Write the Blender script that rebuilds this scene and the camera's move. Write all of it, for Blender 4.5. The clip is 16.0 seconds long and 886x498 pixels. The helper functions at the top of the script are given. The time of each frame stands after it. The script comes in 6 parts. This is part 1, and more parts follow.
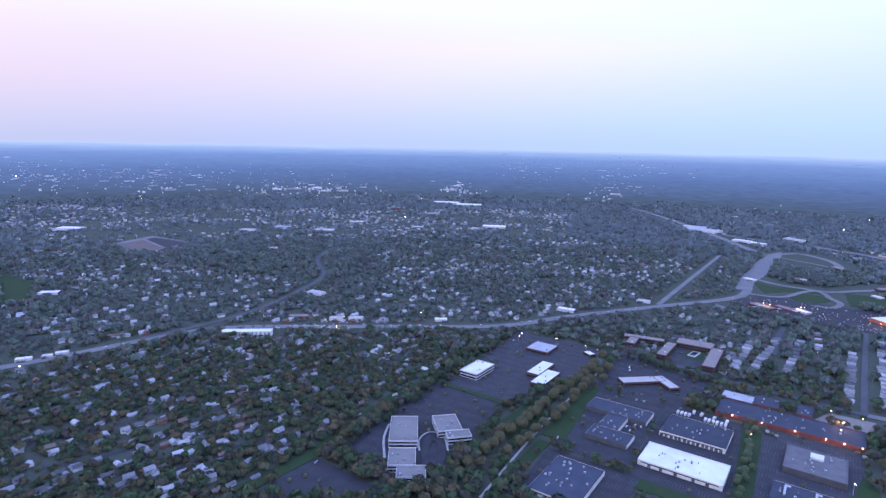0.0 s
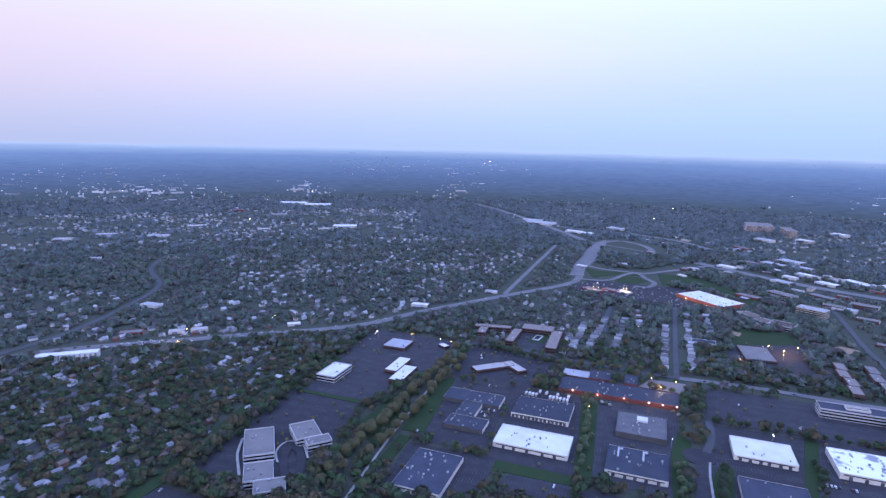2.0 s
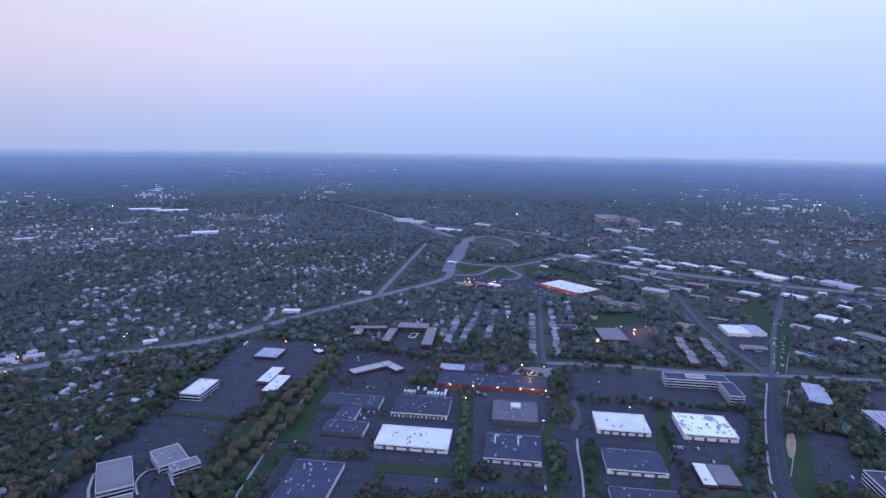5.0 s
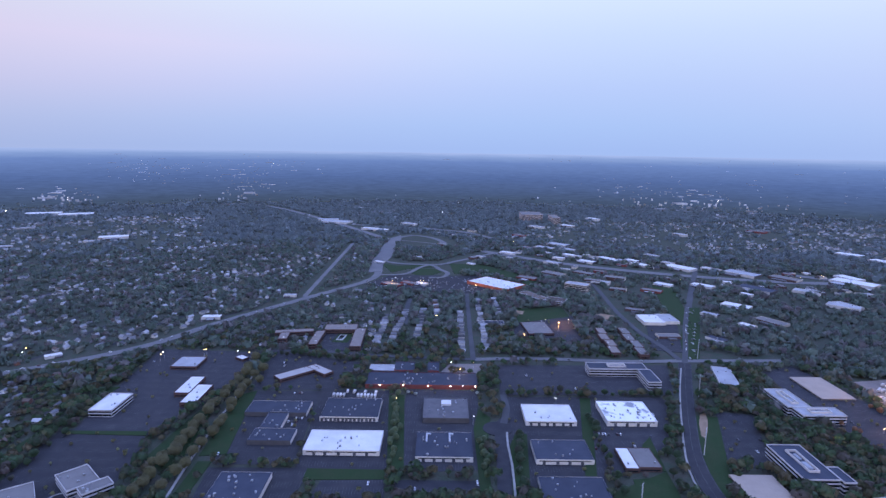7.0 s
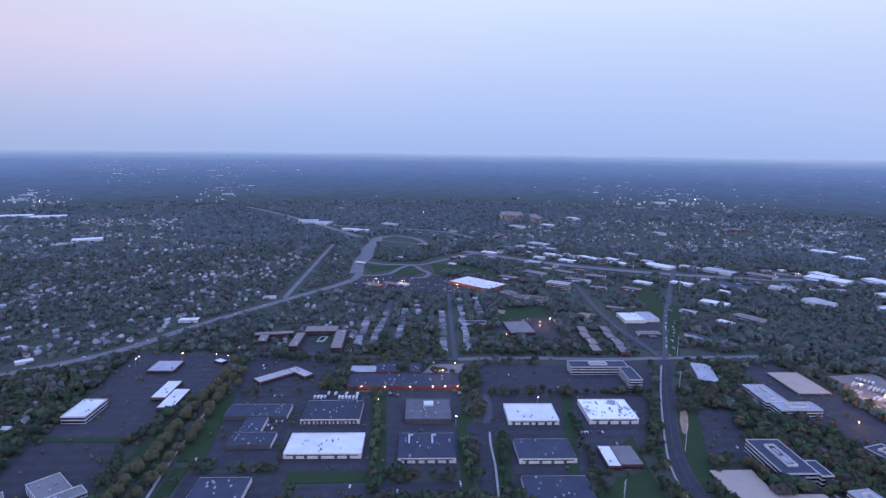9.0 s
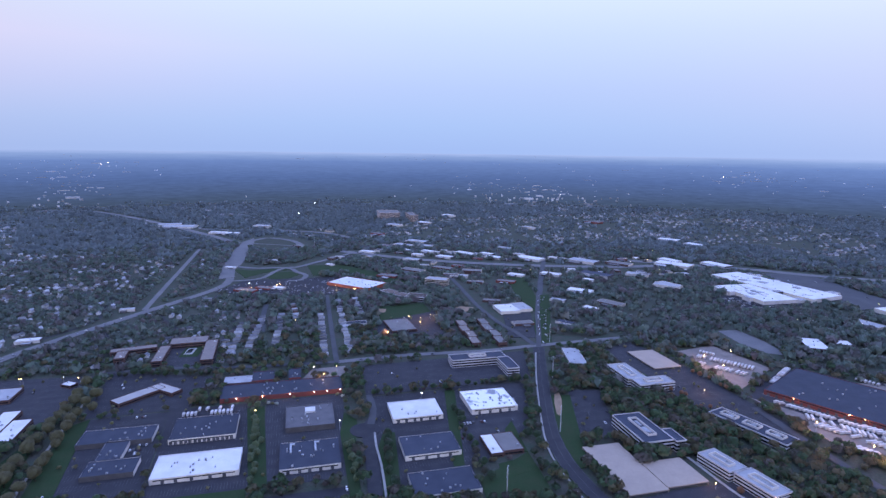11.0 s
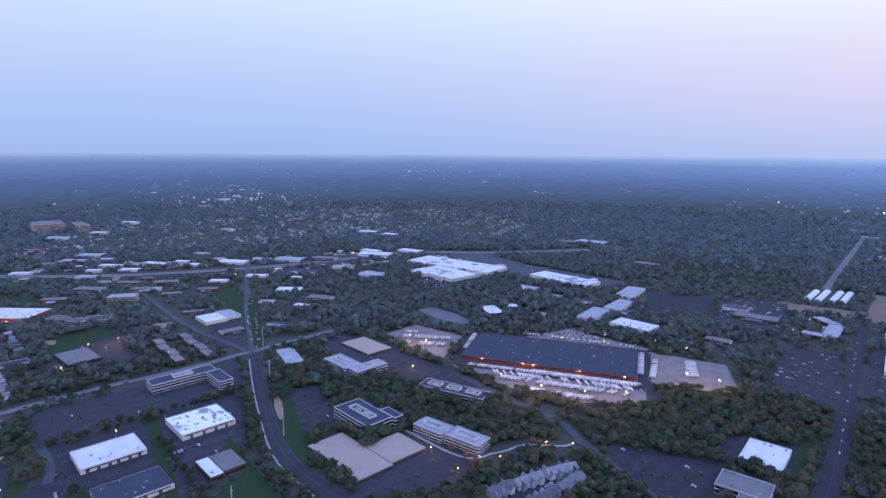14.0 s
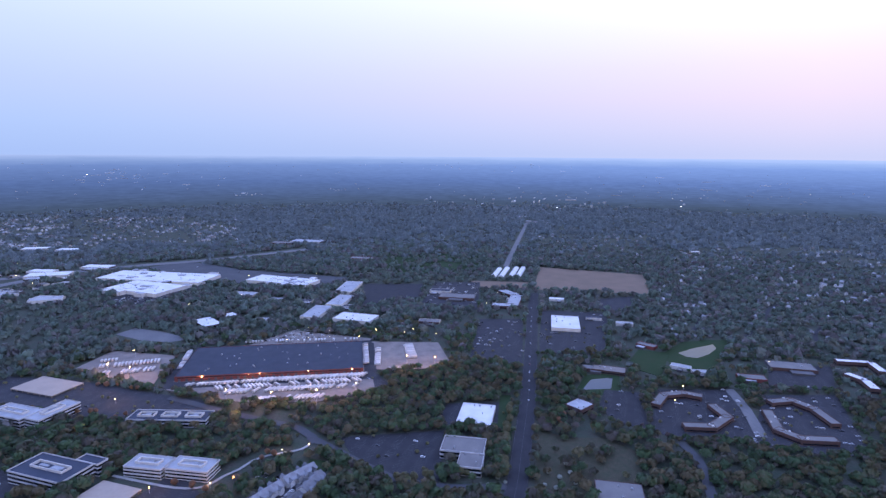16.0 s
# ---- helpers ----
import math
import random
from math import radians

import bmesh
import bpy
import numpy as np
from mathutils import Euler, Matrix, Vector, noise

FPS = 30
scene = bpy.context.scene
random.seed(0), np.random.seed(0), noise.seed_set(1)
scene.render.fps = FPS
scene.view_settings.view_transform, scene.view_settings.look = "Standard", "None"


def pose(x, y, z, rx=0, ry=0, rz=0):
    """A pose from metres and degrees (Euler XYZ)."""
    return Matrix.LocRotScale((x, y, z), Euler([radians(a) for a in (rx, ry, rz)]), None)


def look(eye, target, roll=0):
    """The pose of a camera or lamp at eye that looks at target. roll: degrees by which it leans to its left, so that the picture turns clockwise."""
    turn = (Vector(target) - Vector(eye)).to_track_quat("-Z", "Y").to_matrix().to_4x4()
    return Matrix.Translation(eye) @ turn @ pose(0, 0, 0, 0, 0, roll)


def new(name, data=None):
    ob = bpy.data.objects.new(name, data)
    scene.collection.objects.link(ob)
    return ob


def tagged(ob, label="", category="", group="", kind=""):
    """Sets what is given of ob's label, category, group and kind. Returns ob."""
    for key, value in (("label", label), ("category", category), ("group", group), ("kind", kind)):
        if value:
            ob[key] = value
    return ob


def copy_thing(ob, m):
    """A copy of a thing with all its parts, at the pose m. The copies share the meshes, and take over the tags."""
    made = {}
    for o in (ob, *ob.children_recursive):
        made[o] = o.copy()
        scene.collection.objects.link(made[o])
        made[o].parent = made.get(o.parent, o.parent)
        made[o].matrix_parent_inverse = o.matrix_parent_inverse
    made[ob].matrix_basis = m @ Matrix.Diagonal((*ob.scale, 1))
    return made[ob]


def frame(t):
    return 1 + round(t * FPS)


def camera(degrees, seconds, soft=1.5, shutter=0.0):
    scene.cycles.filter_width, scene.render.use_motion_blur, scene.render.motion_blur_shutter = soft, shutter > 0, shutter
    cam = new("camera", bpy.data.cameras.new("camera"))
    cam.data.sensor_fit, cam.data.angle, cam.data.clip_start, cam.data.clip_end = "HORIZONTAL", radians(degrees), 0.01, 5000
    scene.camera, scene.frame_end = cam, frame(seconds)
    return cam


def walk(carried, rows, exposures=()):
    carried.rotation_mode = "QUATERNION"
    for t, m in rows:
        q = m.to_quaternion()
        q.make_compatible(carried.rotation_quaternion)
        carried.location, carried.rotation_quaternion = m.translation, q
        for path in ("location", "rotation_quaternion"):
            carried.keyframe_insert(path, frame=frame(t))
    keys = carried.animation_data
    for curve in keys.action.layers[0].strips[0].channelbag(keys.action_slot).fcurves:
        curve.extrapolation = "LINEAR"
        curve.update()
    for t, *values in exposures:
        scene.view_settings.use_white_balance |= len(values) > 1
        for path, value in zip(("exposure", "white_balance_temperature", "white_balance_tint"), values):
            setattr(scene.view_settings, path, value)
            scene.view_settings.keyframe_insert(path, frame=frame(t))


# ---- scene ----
# A suburb with a business park at dusk, seen from a slowly turning drone.

cam = camera(75.23, 16.0, soft=1.4)
# seconds, x, y, z, yaw, pitch, roll
PATH = (
    (0.0, 0.0, 0.0, 300.0, 0.00, -10.38, 1.17),
    (0.5, -0.2, 0.2, 300.0, -4.08, -10.34, 1.22),
    (1.0, -0.4, 0.5, 300.0, -8.29, -10.29, 1.26),
    (1.5, -0.5, 0.8, 299.9, -12.03, -10.25, 1.28),
    (2.0, -0.5, 1.1, 299.8, -14.91, -10.21, 1.28),
    (2.5, -0.5, 1.5, 299.8, -17.19, -10.18, 1.25),
    (3.0, -0.5, 1.9, 299.6, -18.98, -10.15, 1.19),
    (3.5, -0.4, 2.3, 299.5, -20.83, -10.11, 1.13),
    (4.0, -0.2, 2.8, 299.3, -22.85, -10.05, 1.05),
    (4.5, 0.0, 3.3, 299.1, -25.30, -9.98, 0.95),
    (7.0, 1.8, 6.3, 297.9, -35.18, -9.91, 0.86),
    (7.5, 2.4, 7.0, 297.5, -35.63, -9.87, 0.79),
    (8.0, 2.9, 7.7, 297.2, -35.39, -9.84, 0.75),
    (10.5, 6.6, 11.8, 295.1, -45.49, -9.82, 0.73),
    (11.0, 7.5, 12.8, 294.7, -49.33, -9.80, 0.72),
    (11.5, 8.4, 13.7, 294.2, -52.10, -9.80, 0.70),
    (12.0, 9.4, 14.7, 293.6, -55.32, -9.79, 0.67),
    (12.5, 10.5, 15.7, 293.1, -60.34, -9.78, 0.62),
    (13.0, 11.6, 16.8, 292.5, -66.57, -9.76, 0.55),
    (13.5, 12.7, 17.9, 291.9, -73.90, -9.73, 0.48),
    (14.0, 13.9, 19.0, 291.3, -78.58, -9.68, 0.42),
    (14.5, 15.2, 20.2, 290.7, -87.75, -9.64, 0.38),
    (15.0, 16.5, 21.4, 290.0, -96.46, -9.58, 0.36),
    (15.5, 17.9, 22.6, 289.3, -102.10, -9.51, 0.38),
    (16.0, 19.3, 23.8, 288.6, -106.83, -9.42, 0.41),
)
walk(cam, [(t, pose(x, y, z, 90 + p, 0, yaw) @ pose(0, 0, 0, 0, 0, r)) for t, x, y, z, yaw, p, r in PATH],
     [(0, 0.50), (2, 0.38), (3.5, 0.22), (7, 0.05), (9, 0.02), (11, 0.08), (13, 0.0), (14.5, 0.04), (16, 0.14)])

# ---- sky and light ----
DUSK = -49.0  # bearing of the darkest part of the sky, degrees left of +y


def ramp(tree, stops):
    node = tree.nodes.new("ShaderNodeValToRGB")
    while len(node.color_ramp.elements) < len(stops):
        node.color_ramp.elements.new(0.5)
    for el, (at, col) in zip(node.color_ramp.elements, stops):
        el.position, el.color = at, (*col, 1)
    return node


def maths(tree, op, a, b=None, clamp=False):
    node = tree.nodes.new("ShaderNodeMath")
    node.operation, node.use_clamp = op, clamp
    for n, v in enumerate((a, b)):
        if v is None:
            continue
        if isinstance(v, (int, float)):
            node.inputs[n].default_value = v
        else:
            tree.links.new(v, node.inputs[n])
    return node.outputs[0]


def build_sky():
    world = bpy.data.worlds.new("dusk_sky")
    scene.world = world
    world.use_nodes = True
    tree = world.node_tree
    coord = tree.nodes.new("ShaderNodeTexCoord")
    split = tree.nodes.new("ShaderNodeSeparateXYZ")
    tree.links.new(coord.outputs["Generated"], split.inputs[0])
    x, y, z = split.outputs
    up = maths(tree, "MULTIPLY", z, 2.5, True)  # 1.0 at about 24 degrees
    cool = ramp(tree, [(0.0, (0.36, 0.50, 0.87)), (0.10, (0.40, 0.55, 0.91)), (0.25, (0.47, 0.60, 0.95)),
                       (0.45, (0.57, 0.70, 0.98)), (0.62, (0.68, 0.80, 1.0)), (1.0, (0.68, 0.96, 2.16))])
    warm = ramp(tree, [(0.0, (0.56, 0.60, 0.88)), (0.10, (0.70, 0.66, 0.90)), (0.22, (0.84, 0.72, 0.91)),
                       (0.34, (0.91, 0.80, 0.93)), (0.48, (1.0, 0.95, 0.99)), (0.62, (1.12, 1.12, 1.1)), (1.0, (0.72, 0.98, 2.14))])
    tree.links.new(up, cool.inputs[0])
    tree.links.new(up, warm.inputs[0])
    # cosine of the bearing from the darkest direction
    flat = maths(tree, "SQRT", maths(tree, "ADD", maths(tree, "ADD", maths(tree, "MULTIPLY", x, x), maths(tree, "MULTIPLY", y, y)), 1e-4))
    dx, dy = -math.sin(radians(DUSK)), math.cos(radians(DUSK))
    along = maths(tree, "DIVIDE", maths(tree, "ADD", maths(tree, "MULTIPLY", x, dx), maths(tree, "MULTIPLY", y, dy)), flat)
    side = maths(tree, "MULTIPLY", maths(tree, "SUBTRACT", 1.0, along), 1.0, True)
    mix = tree.nodes.new("ShaderNodeMix")
    mix.data_type = "RGBA"
    tree.links.new(side, mix.inputs["Factor"])
    tree.links.new(cool.outputs[0], mix.inputs["A"])
    tree.links.new(warm.outputs[0], mix.inputs["B"])
    lx, ly = -math.sin(radians(6.0)), math.cos(radians(6.0))
    facing = maths(tree, "DIVIDE", maths(tree, "ADD", maths(tree, "MULTIPLY", x, lx), maths(tree, "MULTIPLY", y, ly)), flat, True)
    height = maths(tree, "SUBTRACT", 1.0, maths(tree, "DIVIDE", maths(tree, "ABSOLUTE", maths(tree, "SUBTRACT", up, 0.38)), 0.30), True)
    belt = tree.nodes.new("ShaderNodeMix")
    belt.data_type = "RGBA"
    tree.links.new(maths(tree, "MULTIPLY", maths(tree, "MULTIPLY", maths(tree, "POWER", facing, 6.0), maths(tree, "POWER", height, 1.5)), 0.55), belt.inputs["Factor"])
    tree.links.new(mix.outputs["Result"], belt.inputs["A"])
    belt.inputs["B"].default_value = (0.86, 0.73, 1.0, 1)
    back = tree.nodes["Background"]
    tree.links.new(belt.outputs["Result"], back.inputs[0])
    wx, wy = -math.sin(radians(42.0)), math.cos(radians(42.0))
    dim = maths(tree, "DIVIDE", maths(tree, "ADD", maths(tree, "MULTIPLY", x, wx), maths(tree, "MULTIPLY", y, wy)), flat, True)
    tree.links.new(maths(tree, "SUBTRACT", 1.0, maths(tree, "MULTIPLY", maths(tree, "POWER", dim, 2.5), 0.25)), back.inputs[1])


build_sky()
sun = new("afterglow_sun", bpy.data.lights.new("afterglow_sun", "SUN"))
sun.data.energy, sun.data.angle, sun.data.color = 0.15, radians(40), (1.0, 0.86, 0.82)
sun.matrix_world = look((0, 0, 500), (-math.sin(radians(DUSK)), math.cos(radians(DUSK)), 499.6))

# ---- materials ----


def material(name, col, rough=0.8, other=None, size=8.0, fine=0.6, bump=0.0, metal=0.0, vary=0.0, amount=0.5, spec=0.3, low=0.35, high=0.7):
    """A surface with patches of a second colour (patch size in metres), a fine grain, and a tone that differs from object to object."""
    mat = bpy.data.materials.new(name)
    mat.use_nodes = True
    tree = mat.node_tree
    bsdf = tree.nodes["Principled BSDF"]
    bsdf.inputs["Roughness"].default_value, bsdf.inputs["Metallic"].default_value = rough, metal
    bsdf.inputs["Specular IOR Level"].default_value = spec
    coord = tree.nodes.new("ShaderNodeNewGeometry")
    big, small = (tree.nodes.new("ShaderNodeTexNoise") for _ in range(2))
    for node, metres in ((big, size), (small, fine)):
        node.inputs["Scale"].default_value, node.inputs["Detail"].default_value = 1 / metres, 4
        tree.links.new(coord.outputs["Position"], node.inputs["Vector"])
    spread = tree.nodes.new("ShaderNodeMapRange")
    spread.inputs["From Min"].default_value, spread.inputs["From Max"].default_value = low, high
    tree.links.new(big.outputs["Fac"], spread.inputs["Value"])
    mix = tree.nodes.new("ShaderNodeMix")
    mix.data_type = "RGBA"
    mix.inputs["A"].default_value, mix.inputs["B"].default_value = (*col, 1), (*(other or [c * 0.7 for c in col]), 1)
    tree.links.new(spread.outputs[0], mix.inputs["Factor"])
    tone = tree.nodes.new("ShaderNodeHueSaturation")
    tree.links.new(mix.outputs["Result"], tone.inputs["Color"])
    value = maths(tree, "ADD", maths(tree, "MULTIPLY", small.outputs["Fac"], amount), 1 - amount / 2)
    if vary:
        info = tree.nodes.new("ShaderNodeObjectInfo")
        chance = maths(tree, "FRACT", maths(tree, "ADD", info.outputs["Random"], coord.outputs["Random Per Island"]))
        value = maths(tree, "MULTIPLY", value, maths(tree, "ADD", maths(tree, "MULTIPLY", chance, 2 * vary), 1 - vary))
    tree.links.new(value, tone.inputs["Value"])
    tree.links.new(tone.outputs[0], bsdf.inputs["Base Color"])
    if bump:
        node = tree.nodes.new("ShaderNodeBump")
        node.inputs["Strength"].default_value, node.inputs["Distance"].default_value = 0.6, bump
        tree.links.new(small.outputs["Fac"], node.inputs["Height"])
        tree.links.new(node.outputs[0], bsdf.inputs["Normal"])
    return mat


def foliage(name, stops, size=14.0, spec=0.25, sheen=0.05, up=0.5):
    """Leaves whose hue drifts from tree to tree and from clump to clump."""
    mat = bpy.data.materials.new(name)
    mat.use_nodes = True
    tree = mat.node_tree
    bsdf = tree.nodes["Principled BSDF"]
    bsdf.inputs["Roughness"].default_value, bsdf.inputs["Specular IOR Level"].default_value = 0.6, spec
    geo = tree.nodes.new("ShaderNodeNewGeometry")
    info = tree.nodes.new("ShaderNodeObjectInfo")
    wave = tree.nodes.new("ShaderNodeTexNoise")
    wave.inputs["Scale"].default_value, wave.inputs["Detail"].default_value = 1 / size, 2
    tree.links.new(geo.outputs["Position"], wave.inputs["Vector"])
    apart = tree.nodes.new("ShaderNodeAttribute")
    apart.attribute_name = "tree_hue"
    shade = tree.nodes.new("ShaderNodeMath")
    shade.operation = "FRACT"
    tree.links.new(maths(tree, "MULTIPLY", apart.outputs["Fac"], 37.3), shade.inputs[0])
    fac = maths(tree, "ADD", maths(tree, "MULTIPLY", wave.outputs["Fac"], 0.9), -0.48)
    fac = maths(tree, "ADD", fac, maths(tree, "MULTIPLY", apart.outputs["Fac"], 0.86))
    fac = maths(tree, "ADD", fac, maths(tree, "MULTIPLY", geo.outputs["Random Per Island"], 0.10))
    fac = maths(tree, "ADD", fac, maths(tree, "MULTIPLY", info.outputs["Random"], 0.25), True)
    colours = ramp(tree, stops)
    tree.links.new(fac, colours.inputs[0])
    tone = tree.nodes.new("ShaderNodeHueSaturation")
    tree.links.new(colours.outputs[0], tone.inputs["Color"])
    tree.links.new(maths(tree, "MULTIPLY", maths(tree, "ADD", maths(tree, "MULTIPLY", geo.outputs["Random Per Island"], 0.24), 0.88), maths(tree, "ADD", maths(tree, "MULTIPLY", shade.outputs[0], 0.4), 0.80)), tone.inputs["Value"])
    tree.links.new(tone.outputs[0], bsdf.inputs["Base Color"])
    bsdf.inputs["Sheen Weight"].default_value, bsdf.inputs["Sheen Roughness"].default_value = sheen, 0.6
    # leaves face outwards from the crown as a whole
    face = tree.nodes.new("ShaderNodeAttribute")
    face.attribute_name = "outward"
    turn = tree.nodes.new("ShaderNodeVectorTransform")
    turn.vector_type, turn.convert_from, turn.convert_to = "NORMAL", "OBJECT", "WORLD"
    tree.links.new(face.outputs["Vector"], turn.inputs[0])
    scale = tree.nodes.new("ShaderNodeVectorMath")
    scale.operation = "SCALE"
    scale.inputs["Scale"].default_value = 1.5
    tree.links.new(turn.outputs[0], scale.inputs[0])
    lift = tree.nodes.new("ShaderNodeVectorMath")
    lift.inputs[1].default_value = (0, 0, up)
    tree.links.new(scale.outputs[0], lift.inputs[0])
    both = tree.nodes.new("ShaderNodeVectorMath")
    tree.links.new(lift.outputs[0], both.inputs[0])
    tree.links.new(geo.outputs["Normal"], both.inputs[1])
    unit = tree.nodes.new("ShaderNodeVectorMath")
    unit.operation = "NORMALIZE"
    tree.links.new(both.outputs[0], unit.inputs[0])
    tree.links.new(unit.outputs[0], bsdf.inputs["Normal"])
    thin = tree.nodes.new("ShaderNodeBsdfTranslucent")
    tree.links.new(tone.outputs[0], thin.inputs["Color"])
    both_ways = tree.nodes.new("ShaderNodeAddShader")
    tree.links.new(bsdf.outputs[0], both_ways.inputs[0])
    tree.links.new(thin.outputs[0], both_ways.inputs[1])
    tree.links.new(both_ways.outputs[0], tree.nodes["Material Output"].inputs["Surface"])
    return mat


def glowing(name, col, strength):
    mat = bpy.data.materials.new(name)
    mat.use_nodes = True
    bsdf = mat.node_tree.nodes["Principled BSDF"]
    bsdf.inputs["Base Color"].default_value = (*col, 1)
    bsdf.inputs["Emission Color"].default_value, bsdf.inputs["Emission Strength"].default_value = (*col, 1), strength
    return mat


